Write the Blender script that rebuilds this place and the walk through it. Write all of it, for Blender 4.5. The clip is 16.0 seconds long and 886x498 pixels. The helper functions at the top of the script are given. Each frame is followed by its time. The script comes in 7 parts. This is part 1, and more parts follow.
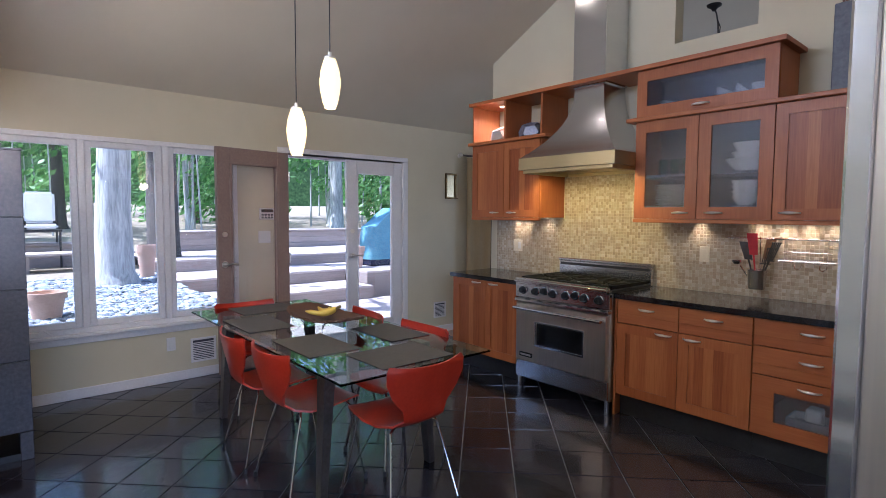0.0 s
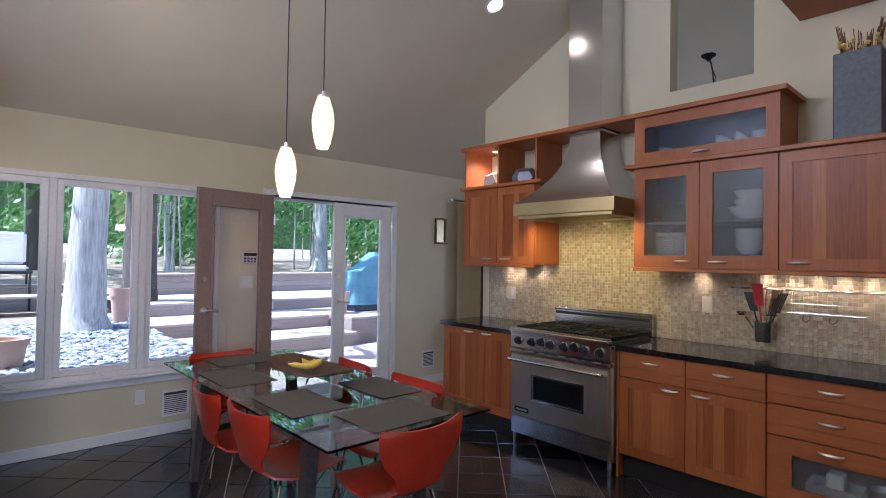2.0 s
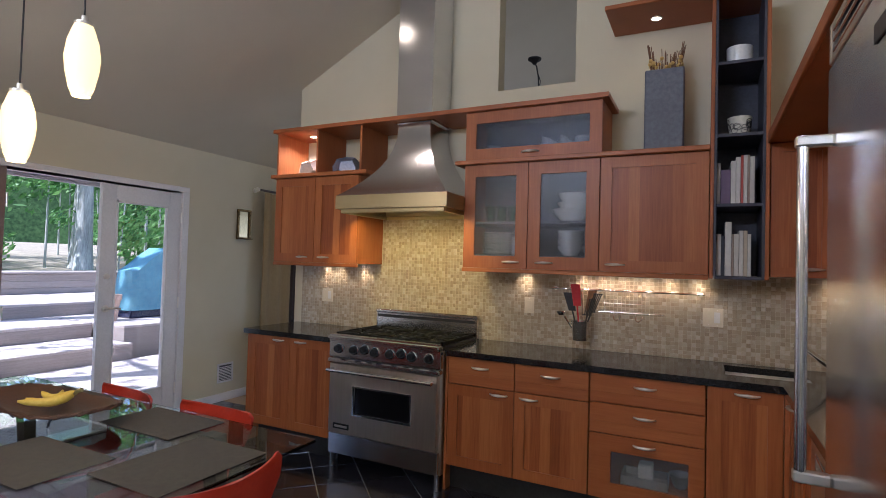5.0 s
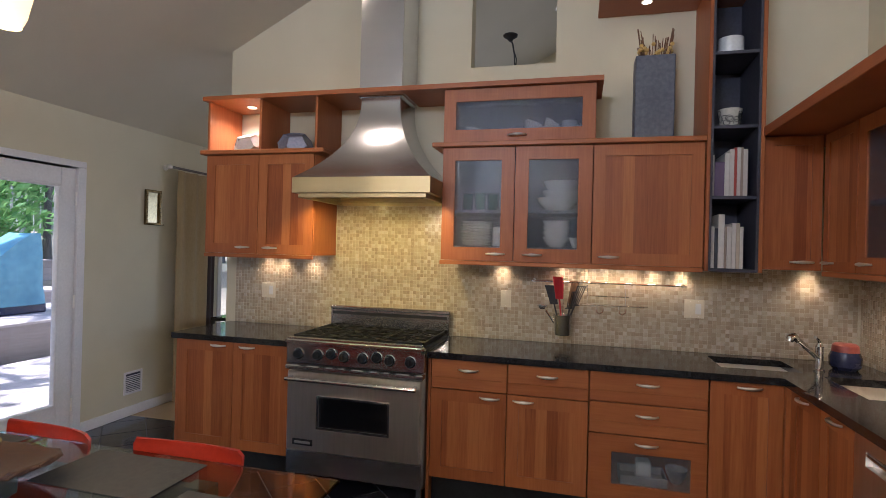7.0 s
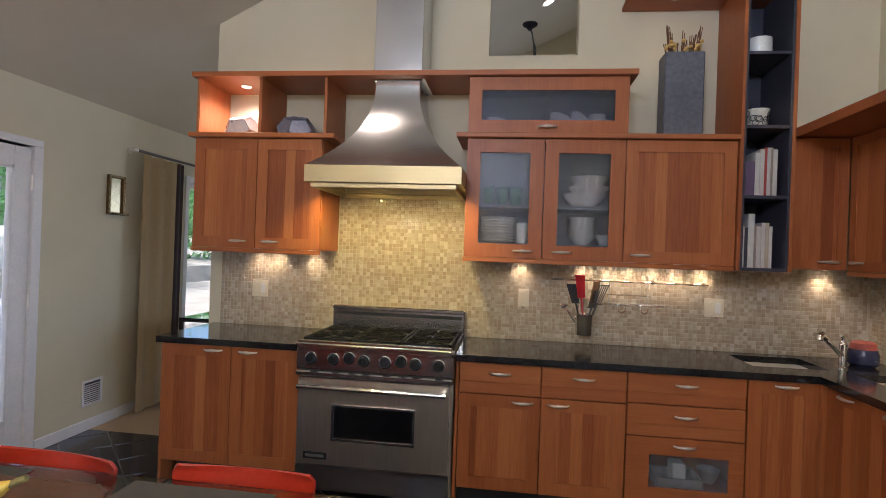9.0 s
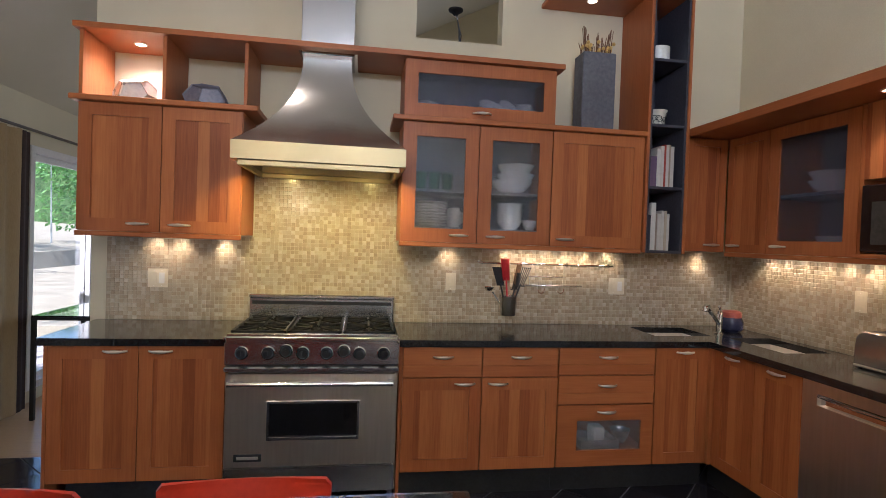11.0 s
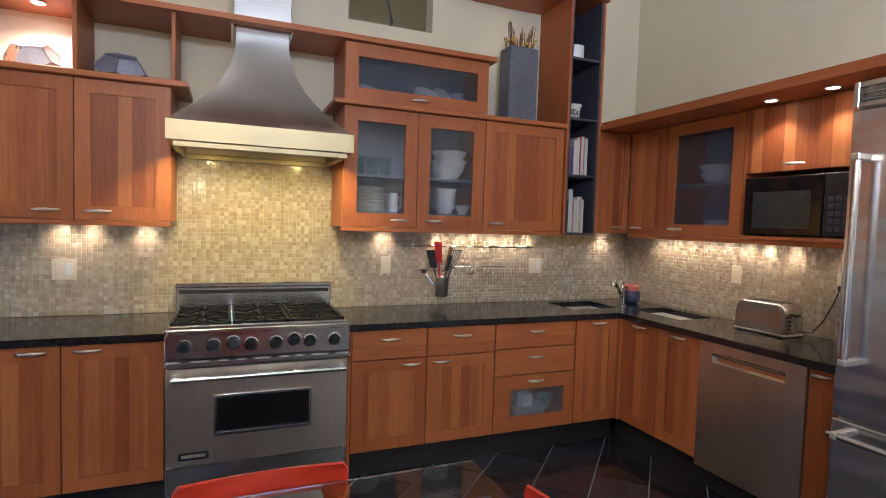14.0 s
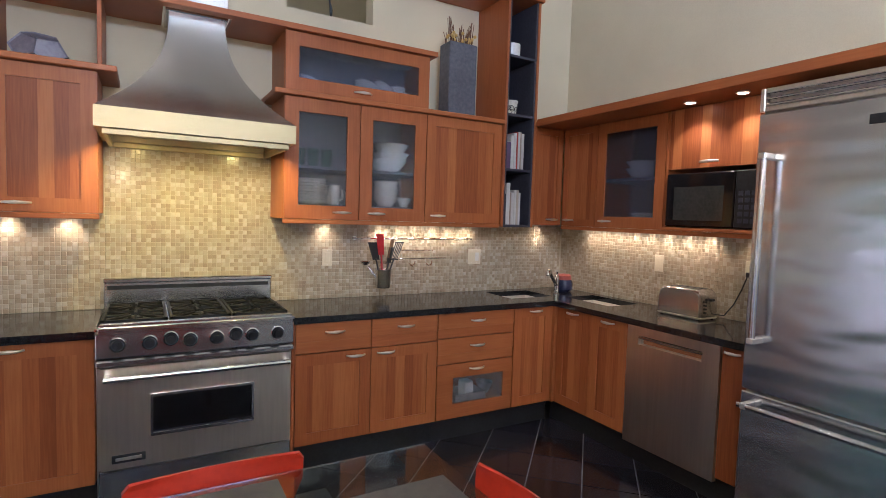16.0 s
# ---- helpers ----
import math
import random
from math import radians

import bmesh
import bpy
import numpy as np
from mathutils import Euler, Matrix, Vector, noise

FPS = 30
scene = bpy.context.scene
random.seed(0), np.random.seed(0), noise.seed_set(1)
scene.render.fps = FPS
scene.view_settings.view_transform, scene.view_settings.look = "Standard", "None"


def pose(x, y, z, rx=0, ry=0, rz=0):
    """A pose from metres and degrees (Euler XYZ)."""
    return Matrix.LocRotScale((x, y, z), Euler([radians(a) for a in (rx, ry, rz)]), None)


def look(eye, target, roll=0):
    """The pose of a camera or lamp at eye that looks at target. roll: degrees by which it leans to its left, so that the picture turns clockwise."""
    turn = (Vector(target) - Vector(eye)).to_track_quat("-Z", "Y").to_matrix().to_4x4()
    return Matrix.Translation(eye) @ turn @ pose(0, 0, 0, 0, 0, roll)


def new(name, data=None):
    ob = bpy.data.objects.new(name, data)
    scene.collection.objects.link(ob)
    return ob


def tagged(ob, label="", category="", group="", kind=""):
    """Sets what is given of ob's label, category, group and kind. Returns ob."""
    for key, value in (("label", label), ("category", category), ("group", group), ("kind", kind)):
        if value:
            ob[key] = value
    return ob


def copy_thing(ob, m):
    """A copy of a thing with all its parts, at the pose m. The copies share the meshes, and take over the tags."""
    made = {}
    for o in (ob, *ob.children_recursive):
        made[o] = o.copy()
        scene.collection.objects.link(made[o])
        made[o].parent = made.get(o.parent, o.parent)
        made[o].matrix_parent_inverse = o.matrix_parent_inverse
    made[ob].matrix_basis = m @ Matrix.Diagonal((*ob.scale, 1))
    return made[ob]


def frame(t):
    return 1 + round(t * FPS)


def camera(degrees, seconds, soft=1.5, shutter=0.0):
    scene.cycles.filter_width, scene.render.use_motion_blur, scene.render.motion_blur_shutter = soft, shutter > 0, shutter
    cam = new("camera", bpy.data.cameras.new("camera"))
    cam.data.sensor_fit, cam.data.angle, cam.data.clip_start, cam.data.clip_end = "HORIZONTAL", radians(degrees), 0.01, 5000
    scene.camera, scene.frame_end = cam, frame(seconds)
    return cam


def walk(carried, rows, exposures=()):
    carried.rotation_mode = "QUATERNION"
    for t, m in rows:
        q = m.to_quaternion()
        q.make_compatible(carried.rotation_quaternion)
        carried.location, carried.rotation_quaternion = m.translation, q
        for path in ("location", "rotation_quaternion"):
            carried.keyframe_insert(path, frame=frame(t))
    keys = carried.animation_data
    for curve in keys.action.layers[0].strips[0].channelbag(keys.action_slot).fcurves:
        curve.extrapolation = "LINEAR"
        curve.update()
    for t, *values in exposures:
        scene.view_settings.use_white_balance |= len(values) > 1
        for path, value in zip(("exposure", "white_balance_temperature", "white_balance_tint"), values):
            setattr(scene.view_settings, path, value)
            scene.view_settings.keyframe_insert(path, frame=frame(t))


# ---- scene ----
import itertools

EXPOSURES = [(0, 1.35, 5100, 20), (5, 1.17, 5350, 19), (8, 1.45, 5500, 18), (11, 1.5, 5450, 17), (13.5, 1.7, 5250, 17), (16, 1.8, 5100, 18)]
cam = camera(80, 16.0, soft=0.65)
PATH = [
    (0, (3.025, -4.109, 1.490), (1.512, -2.807, 1.359), 0.30),
    (0.5, (2.979, -4.143, 1.500), (1.480, -2.822, 1.412), 0.47),
    (1, (2.986, -4.098, 1.505), (1.482, -2.782, 1.459), 0.58),
    (1.5, (2.929, -4.076, 1.515), (1.429, -2.752, 1.514), 0.73),
    (2, (2.838, -4.043, 1.501), (1.363, -2.693, 1.539), 0.90),
    (2.5, (2.749, -4.024, 1.503), (1.325, -2.620, 1.561), 1.00),
    (3, (2.676, -3.982, 1.486), (1.325, -2.509, 1.561), 1.11),
    (3.5, (2.587, -3.961, 1.454), (1.348, -2.393, 1.541), 1.32),
    (4, (2.518, -3.940, 1.463), (1.406, -2.280, 1.540), 1.63),
    (4.5, (2.483, -3.872, 1.481), (1.483, -2.141, 1.544), 1.67),
    (5, (2.451, -3.785, 1.487), (1.561, -1.995, 1.542), 1.63),
    (7.5, (1.604, -3.643, 1.532), (1.161, -1.693, 1.535), 1.68),
    (8, (1.471, -3.603, 1.501), (1.065, -1.645, 1.510), 1.97),
    (10.5, (0.798, -3.565, 1.503), (0.951, -1.571, 1.479), 1.94),
    (11, (0.682, -3.544, 1.483), (0.992, -1.569, 1.447), 2.04),
    (11.5, (0.582, -3.529, 1.486), (1.018, -1.578, 1.434), 2.16),
    (12, (0.535, -3.544, 1.509), (1.041, -1.611, 1.436), 2.02),
    (12.5, (0.470, -3.539, 1.504), (1.037, -1.623, 1.428), 1.90),
    (13, (0.405, -3.532, 1.495), (1.029, -1.633, 1.418), 1.84),
    (13.5, (0.348, -3.540, 1.495), (1.026, -1.661, 1.410), 1.83),
    (14, (0.279, -3.530, 1.507), (1.037, -1.682, 1.406), 1.78),
    (14.5, (0.252, -3.540, 1.511), (1.072, -1.719, 1.401), 1.77),
    (15, (0.243, -3.559, 1.511), (1.115, -1.762, 1.395), 1.70),
    (15.5, (0.216, -3.552, 1.515), (1.150, -1.788, 1.391), 1.75),
    (16, (0.203, -3.556, 1.505), (1.187, -1.819, 1.383), 1.82),
]
walk(cam, [(t, look(eye, target, roll)) for t, eye, target, roll in PATH], EXPOSURES)

# ---- light ----
world = bpy.data.worlds.new("sky")
scene.world = world
world.use_nodes = True
wt = world.node_tree
sky = wt.nodes.new("ShaderNodeTexSky")
sky.sky_type, sky.sun_disc = "NISHITA", False
sky.sun_elevation, sky.sun_rotation = radians(58), radians(205)
wt.links.new(sky.outputs[0], wt.nodes["Background"].inputs[0])
wt.nodes["Background"].inputs[1].default_value = 0.15


def lamp(name, kind, at, target, energy, colour=(1, 1, 1), **props):
    d = bpy.data.lights.new(name, kind)
    d.energy, d.color = energy, colour
    if kind == "AREA":
        d.shape, d.size, d.size_y = "RECTANGLE", props["size"], props["size_y"]
    elif kind == "SUN":
        d.angle = props["angle"]
    else:
        d.shadow_soft_size = props["radius"]
    if kind == "SPOT":
        d.spot_size, d.spot_blend = radians(props["cone"]), props.get("blend", 0.6)
    ob = new(name, d)
    ob.matrix_world = look(at, target)
    return ob


lamp("sun", "SUN", (-10, -6, 18), (-10 + 0.35, -6 + 0.75, 18 - 1.5), 5.0, (1.0, 0.95, 0.88), angle=radians(0.6))
# added fill behind the walker, unseen, aimed up to brighten ceiling and upper walls
lamp("south_daylight", "AREA", (0.45, -6.40, 3.06), (2.6, -4.0, 8.2), 72, (0.88, 0.93, 1.0), size=1.7, size_y=0.42)
# added blue fill for the window wall, from an unseen far east opening
lamp("east_daylight", "AREA", (4.86, -4.75, 1.65), (0.0, -4.75, 1.55), 26, (0.72, 0.84, 1.0), size=1.6, size_y=1.4)
# added fill to brighten the next room behind the high opening
lamp("back_room_daylight", "AREA", (1.4, 3.66, 1.6), (1.4, 0, 2.6), 8, (0.86, 0.92, 1.0), size=2.3, size_y=1.3)

# ---- small building helpers ----
CEIL0, SLOPE = 2.53, 0.51          # ceiling height at the window wall, rise per metre to the east
WX, EX, EX2, SY, NY = -2.015, 3.42, 4.9, -6.6, 3.7


def ceil_z(x):
    return CEIL0 + SLOPE * (x - WX)


def bx(bm, x0, x1, y0, y1, z0, z1, bevel=0.0, seg=1):
    """Adds a box to bm, its edges rounded by bevel."""
    vs = [bm.verts.new(c) for c in itertools.product((x0, x1), (y0, y1), (z0, z1))]
    for q in ((0, 1, 3, 2), (4, 6, 7, 5), (0, 4, 5, 1), (2, 3, 7, 6), (0, 2, 6, 4), (1, 5, 7, 3)):
        bm.faces.new([vs[i] for i in q])
    if bevel:
        es = {e for v in vs for e in v.link_edges}
        bmesh.ops.bevel(bm, geom=list(es), offset=bevel, segments=seg, affect="EDGES", clamp_overlap=True)
    return bm


def box(*a, **k):
    return bx(bmesh.new(), *a, **k)


def cyl(bm, p, q, r, r2=None, seg=16, cap=True):
    """A round bar from p to q."""
    p, q = Vector(p), Vector(q)
    m = Matrix.Translation((p + q) / 2) @ (q - p).to_track_quat("Z", "Y").to_matrix().to_4x4()
    bmesh.ops.create_cone(bm, cap_ends=cap, segments=seg, radius1=r, radius2=r if r2 is None else r2, depth=(q - p).length, matrix=m)
    return bm


def lathe(bm, profile, c, seg=24, axis="Z"):
    """Turns a profile of (radius, height) round the upright line through c."""
    rings = []
    for r, h in profile:
        ring = []
        for k in range(seg):
            a = 2 * math.pi * k / seg
            v = (r * math.cos(a), r * math.sin(a), h)
            if axis == "Y":
                v = (v[0], -v[2], v[1])
            if axis == "X":
                v = (-v[2], v[0], v[1])
            ring.append(bm.verts.new(Vector(c) + Vector(v)))
        rings.append(ring)
    for a, b in zip(rings, rings[1:]):
        for k in range(seg):
            bm.faces.new((a[k], a[(k + 1) % seg], b[(k + 1) % seg], b[k]))
    for ring in (rings[0], rings[-1]):
        if (ring[0].co - ring[seg // 2].co).length > 1e-5:
            bm.faces.new(ring)
    return bm


def tube(bm, pts, r, seg=8):
    """A bent round bar through pts."""
    pts = [Vector(p) for p in pts]
    rings, side = [], None
    for i, p in enumerate(pts):
        d = (pts[min(i + 1, len(pts) - 1)] - pts[max(i - 1, 0)]).normalized()
        side = d.orthogonal().normalized() if side is None else (side - d * side.dot(d)).normalized()
        up = d.cross(side)
        rr = r[i] if isinstance(r, (list, tuple)) else r
        rings.append([bm.verts.new(p + rr * (math.cos(2 * math.pi * k / seg) * side + math.sin(2 * math.pi * k / seg) * up)) for k in range(seg)])
    for a, b in zip(rings, rings[1:]):
        for k in range(seg):
            bm.faces.new((a[k], a[(k + 1) % seg], b[(k + 1) % seg], b[k]))
    bm.faces.new(rings[0]), bm.faces.new(rings[-1])
    return bm


def slab(us, vs, keep, w0, w1, to):
    """A plate with openings: the cells of a grid for which keep(u, v) holds, from depth w0 to w1; to(u, v, w) gives the place."""
    bm, cache = bmesh.new(), {}

    def vert(i, j, w):
        if (i, j, w) not in cache:
            cache[i, j, w] = bm.verts.new(to(us[i], vs[j], w))
        return cache[i, j, w]

    on = {(i, j) for i in range(len(us) - 1) for j in range(len(vs) - 1) if keep((us[i] + us[i + 1]) / 2, (vs[j] + vs[j + 1]) / 2)}
    for i, j in on:
        ring = ((i, j), (i + 1, j), (i + 1, j + 1), (i, j + 1))
        bm.faces.new([vert(*c, w1) for c in ring])
        bm.faces.new([vert(*c, w0) for c in reversed(ring)])
        for k, nb in enumerate(((i, j - 1), (i + 1, j), (i, j + 1), (i - 1, j))):
            if nb not in on:
                a, b = ring[k], ring[(k + 1) % 4]
                bm.faces.new((vert(*b, w1), vert(*a, w1), vert(*a, w0), vert(*b, w0)))
    return bm


def mesh_of(name, bm, material, smooth=False):
    bmesh.ops.recalc_face_normals(bm, faces=bm.faces)
    me = bpy.data.meshes.new(name)
    bm.to_mesh(me)
    bm.free()
    me.materials.append(material)
    if smooth:
        me.polygons.foreach_set("use_smooth", [True] * len(me.polygons))
        me.set_sharp_from_angle(angle=radians(40))
    return me


def structure(name, bm, material, label="", category="", smooth=False):
    return tagged(new(name, mesh_of(name, bm, material, smooth)), label, category or name.split("_")[0], "", "structure")


def thing(name, at, label, category, group=""):
    ob = new(name)
    ob.location = at
    ob.empty_display_size = 0.05
    return tagged(ob, label, category, group)


def base_of(ob):
    p = Vector((0, 0, 0))
    while ob:
        p += ob.location
        ob = ob.parent
    return p


def part(name, bm, material, parent, label="", smooth=False):
    """Links bm, given in world places, as one mesh under a thing or a part."""
    if parent:
        bmesh.ops.translate(bm, verts=bm.verts, vec=-base_of(parent))
    ob = new(name, mesh_of(name, bm, material, smooth))
    ob.parent = parent
    return tagged(ob, label)


def single(name, bm, material, label, category, group="", smooth=False, kind=""):
    """A thing of one mesh, its origin at its base."""
    cs = [v.co for v in bm.verts]
    at = Vector((sum(c.x for c in cs) / len(cs), sum(c.y for c in cs) / len(cs), min(c.z for c in cs)))
    bmesh.ops.translate(bm, verts=bm.verts, vec=-at)
    ob = new(name, mesh_of(name, bm, material, smooth))
    ob.location = at
    return tagged(ob, label, category, group, kind)


# ---- materials ----
def nodes_of(name):
    m = bpy.data.materials.new(name)
    m.use_nodes = True
    t = m.node_tree
    return m, t, t.nodes["Principled BSDF"]


def add(t, kind, inputs=(), **props):
    n = t.nodes.new(kind)
    if "operation" in props:
        n.operation = props["operation"]
    if "data_type" in props:
        n.data_type = props["data_type"]
        n.clamp_factor = False
    if "noise_dimensions" in props:
        n.noise_dimensions = props["noise_dimensions"]
    for k, v in dict(inputs).items():
        if isinstance(v, bpy.types.NodeSocket):
            t.links.new(v, n.inputs[k])
        else:
            n.inputs[k].default_value = v
    return n


def c4(c):
    return (*c, 1.0)


def surface(name, a, b, rough=0.5, metal=0.0, scale=8.0, stretch=(1, 1, 1), bump=0.15, fine=60.0, coat=0.0, rough_var=0.12, spec=0.5, random_tone=0.0):
    """A paint, stone, cloth or metal that wanders between two tones at a coarse and a fine scale."""
    m, t, p = nodes_of(name)
    co = add(t, "ShaderNodeTexCoord").outputs["Object"]
    mp = add(t, "ShaderNodeMapping", {"Vector": co, "Scale": stretch}).outputs[0]
    n1 = add(t, "ShaderNodeTexNoise", {"Vector": mp, "Scale": scale, "Detail": 6.0, "Roughness": 0.6})
    n2 = add(t, "ShaderNodeTexNoise", {"Vector": mp, "Scale": fine, "Detail": 3.0})
    s = add(t, "ShaderNodeMath", {0: n1.outputs["Fac"], 1: n2.outputs["Fac"]}, operation="ADD").outputs[0]
    s = add(t, "ShaderNodeMapRange", {"Value": s, "From Min": 0.75, "From Max": 1.25}).outputs[0]
    if random_tone:
        r = add(t, "ShaderNodeObjectInfo").outputs["Random"]
        r = add(t, "ShaderNodeMath", {0: r, 1: random_tone}, operation="MULTIPLY").outputs[0]
        s = add(t, "ShaderNodeMath", {0: s, 1: r}, operation="ADD").outputs[0]
    mix = add(t, "ShaderNodeMix", data_type="RGBA")
    t.links.new(s, mix.inputs[0])
    mix.inputs[6].default_value, mix.inputs[7].default_value = c4(a), c4(b)
    t.links.new(mix.outputs[2], p.inputs["Base Color"])
    rr = add(t, "ShaderNodeMapRange", {"Value": n1.outputs["Fac"], "To Min": rough - rough_var, "To Max": rough + rough_var}).outputs[0]
    t.links.new(rr, p.inputs["Roughness"])
    p.inputs["Metallic"].default_value = metal
    p.inputs["Coat Weight"].default_value = coat
    p.inputs["Specular IOR Level"].default_value = spec
    if bump:
        bp = add(t, "ShaderNodeBump", {"Strength": bump, "Distance": 0.004, "Height": n2.outputs["Fac"]})
        t.links.new(bp.outputs[0], p.inputs["Normal"])
    return m


def wood(name, a, b, c, rough=0.44, strip=0.0, grain=(1, 1, 0.05), coat=0.06):
    """Varnished wood: grain along the squeezed axis, and planks of differing tone, strip metres wide."""
    m, t, p = nodes_of(name)
    co = add(t, "ShaderNodeTexCoord").outputs["Object"]
    rnd = add(t, "ShaderNodeObjectInfo").outputs["Random"]
    off = add(t, "ShaderNodeMath", {0: rnd, 1: 7.3}, operation="MULTIPLY").outputs[0]
    at = add(t, "ShaderNodeVectorMath", {0: co}, operation="ADD")
    t.links.new(off, at.inputs[1])
    mp = add(t, "ShaderNodeMapping", {"Vector": at.outputs[0], "Scale": grain}).outputs[0]
    n1 = add(t, "ShaderNodeTexNoise", {"Vector": mp, "Scale": 9.0, "Detail": 8.0, "Roughness": 0.6, "Distortion": 0.4})
    n2 = add(t, "ShaderNodeTexNoise", {"Vector": mp, "Scale": 110.0, "Detail": 3.0})
    s = add(t, "ShaderNodeMath", {0: n1.outputs["Fac"], 1: n2.outputs["Fac"]}, operation="ADD").outputs[0]
    s = add(t, "ShaderNodeMapRange", {"Value": s, "From Min": 0.45, "From Max": 1.55}).outputs[0]
    if strip:
        xyz = add(t, "ShaderNodeSeparateXYZ", {0: co})
        h = add(t, "ShaderNodeMath", {0: xyz.outputs[0], 1: xyz.outputs[1]}, operation="ADD").outputs[0]
        h = add(t, "ShaderNodeMath", {0: h, 1: off}, operation="ADD").outputs[0]
        h = add(t, "ShaderNodeMath", {0: h, 1: strip}, operation="DIVIDE").outputs[0]
        h = add(t, "ShaderNodeMath", {0: h}, operation="FLOOR").outputs[0]
        w = add(t, "ShaderNodeTexWhiteNoise", noise_dimensions="1D")
        t.links.new(h, w.inputs["W"])
        w = add(t, "ShaderNodeMapRange", {"Value": w.outputs["Value"], "To Min": -0.45, "To Max": 0.55}).outputs[0]
        s = add(t, "ShaderNodeMath", {0: s, 1: w}, operation="ADD").outputs[0]
    else:
        r2 = add(t, "ShaderNodeMapRange", {"Value": rnd, "To Min": -0.2, "To Max": 0.25}).outputs[0]
        s = add(t, "ShaderNodeMath", {0: s, 1: r2}, operation="ADD").outputs[0]
    ramp = add(t, "ShaderNodeValToRGB", {"Fac": s})
    e = ramp.color_ramp.elements
    e[0].color, e[1].color = c4(a), c4(c)
    e.new(0.5).color = c4(b)
    t.links.new(ramp.outputs[0], p.inputs["Base Color"])
    p.inputs["Roughness"].default_value = rough
    p.inputs["Coat Weight"].default_value = coat
    p.inputs["Coat Roughness"].default_value = 0.25
    p.inputs["Specular IOR Level"].default_value = 0.35
    bp = add(t, "ShaderNodeBump", {"Strength": 0.08, "Distance": 0.002, "Height": n2.outputs["Fac"]})
    t.links.new(bp.outputs[0], p.inputs["Normal"])
    return m


def glass(name, tint, rough=0.0, ior=1.45, clear=1.0):
    m, t, p = nodes_of(name)
    p.inputs["Base Color"].default_value = c4(tint)
    p.inputs["Transmission Weight"].default_value = clear
    p.inputs["Roughness"].default_value = rough
    p.inputs["IOR"].default_value = ior
    return m


def glow(name, colour, strength):
    m, t, p = nodes_of(name)
    p.inputs["Base Color"].default_value = c4(colour)
    p.inputs["Emission Color"].default_value = c4(colour)
    p.inputs["Emission Strength"].default_value = strength
    return m


def tiles_material(name, tones, rough, per="island", coat=0.0, bump=0.1, noise_scale=30.0):
    """Tiles that differ one by one: by the island in a joined mesh, by the object else."""
    m, t, p = nodes_of(name)
    if per == "island":
        r = add(t, "ShaderNodeNewGeometry").outputs["Random Per Island"]
    else:
        r = add(t, "ShaderNodeObjectInfo").outputs["Random"]
    co = add(t, "ShaderNodeTexCoord").outputs["Object"]
    n = add(t, "ShaderNodeTexNoise", {"Vector": co, "Scale": noise_scale, "Detail": 6.0})
    k = add(t, "ShaderNodeMapRange", {"Value": n.outputs["Fac"], "To Min": -0.18, "To Max": 0.18}).outputs[0]
    s = add(t, "ShaderNodeMath", {0: r, 1: k}, operation="ADD").outputs[0]
    ramp = add(t, "ShaderNodeValToRGB", {"Fac": s})
    e = ramp.color_ramp.elements
    e[0].color, e[1].color = c4(tones[0]), c4(tones[-1])
    for i, c in enumerate(tones[1:-1]):
        e.new((i + 1) / (len(tones) - 1)).color = c4(c)
    t.links.new(ramp.outputs[0], p.inputs["Base Color"])
    rr = add(t, "ShaderNodeMapRange", {"Value": n.outputs["Fac"], "To Min": rough * 0.6, "To Max": rough * 1.5}).outputs[0]
    t.links.new(rr, p.inputs["Roughness"])
    p.inputs["Coat Weight"].default_value = coat
    bp = add(t, "ShaderNodeBump", {"Strength": bump, "Distance": 0.006, "Height": n.outputs["Fac"]})
    t.links.new(bp.outputs[0], p.inputs["Normal"])
    return m


WALL = surface("wall_paint", (0.60, 0.54, 0.385), (0.66, 0.60, 0.44), 0.7, scale=2.0, bump=0.06, fine=180)
CEILING = surface("ceiling_paint", (0.58, 0.53, 0.42), (0.64, 0.59, 0.475), 0.8, scale=1.5, bump=0.05, fine=160)
WHITE = surface("white_trim_paint", (0.72, 0.70, 0.70), (0.80, 0.78, 0.78), 0.42, scale=4, bump=0.03)
TAUPE = surface("taupe_door_paint", (0.25, 0.175, 0.15), (0.30, 0.215, 0.18), 0.4, scale=4, bump=0.03)
WOOD = wood("honey_wood", (0.275, 0.077, 0.020), (0.355, 0.109, 0.030), (0.440, 0.151, 0.043))
PANEL = wood("honey_wood_planks", (0.225, 0.058, 0.015), (0.335, 0.100, 0.027), (0.450, 0.158, 0.046), strip=0.062)
WOODH = wood("honey_wood_board", (0.275, 0.077, 0.020), (0.355, 0.109, 0.030), (0.425, 0.146, 0.042), grain=(0.05, 0.05, 1))
STEEL = surface("brushed_steel", (0.60, 0.60, 0.615), (0.67, 0.67, 0.685), 0.2, 1.0, 2.0, (0.6, 0.6, 4), 0.0, 200, rough_var=0.04)
STEELV = surface("brushed_steel_upright", (0.64, 0.57, 0.49), (0.73, 0.655, 0.57), 0.34, 1.0, 5, (1, 1, 0.05), 0.0, 60, rough_var=0.03)
# warm reflected light is put into the golden colour of the hood's band and lip
WARMSTEEL = surface("satin_steel_warm_light", (0.46, 0.38, 0.21), (0.53, 0.445, 0.26), 0.46, 1.0, 2.0, (0.6, 0.6, 4), 0.0, 200, rough_var=0.04)
CHROME = surface("chrome", (0.72, 0.72, 0.73), (0.78, 0.78, 0.78), 0.12, 1.0, 5, bump=0.0, rough_var=0.05)
NICKEL = surface("satin_nickel", (0.84, 0.80, 0.74), (0.90, 0.86, 0.80), 0.36, 1.0, 10, bump=0.0, rough_var=0.06)
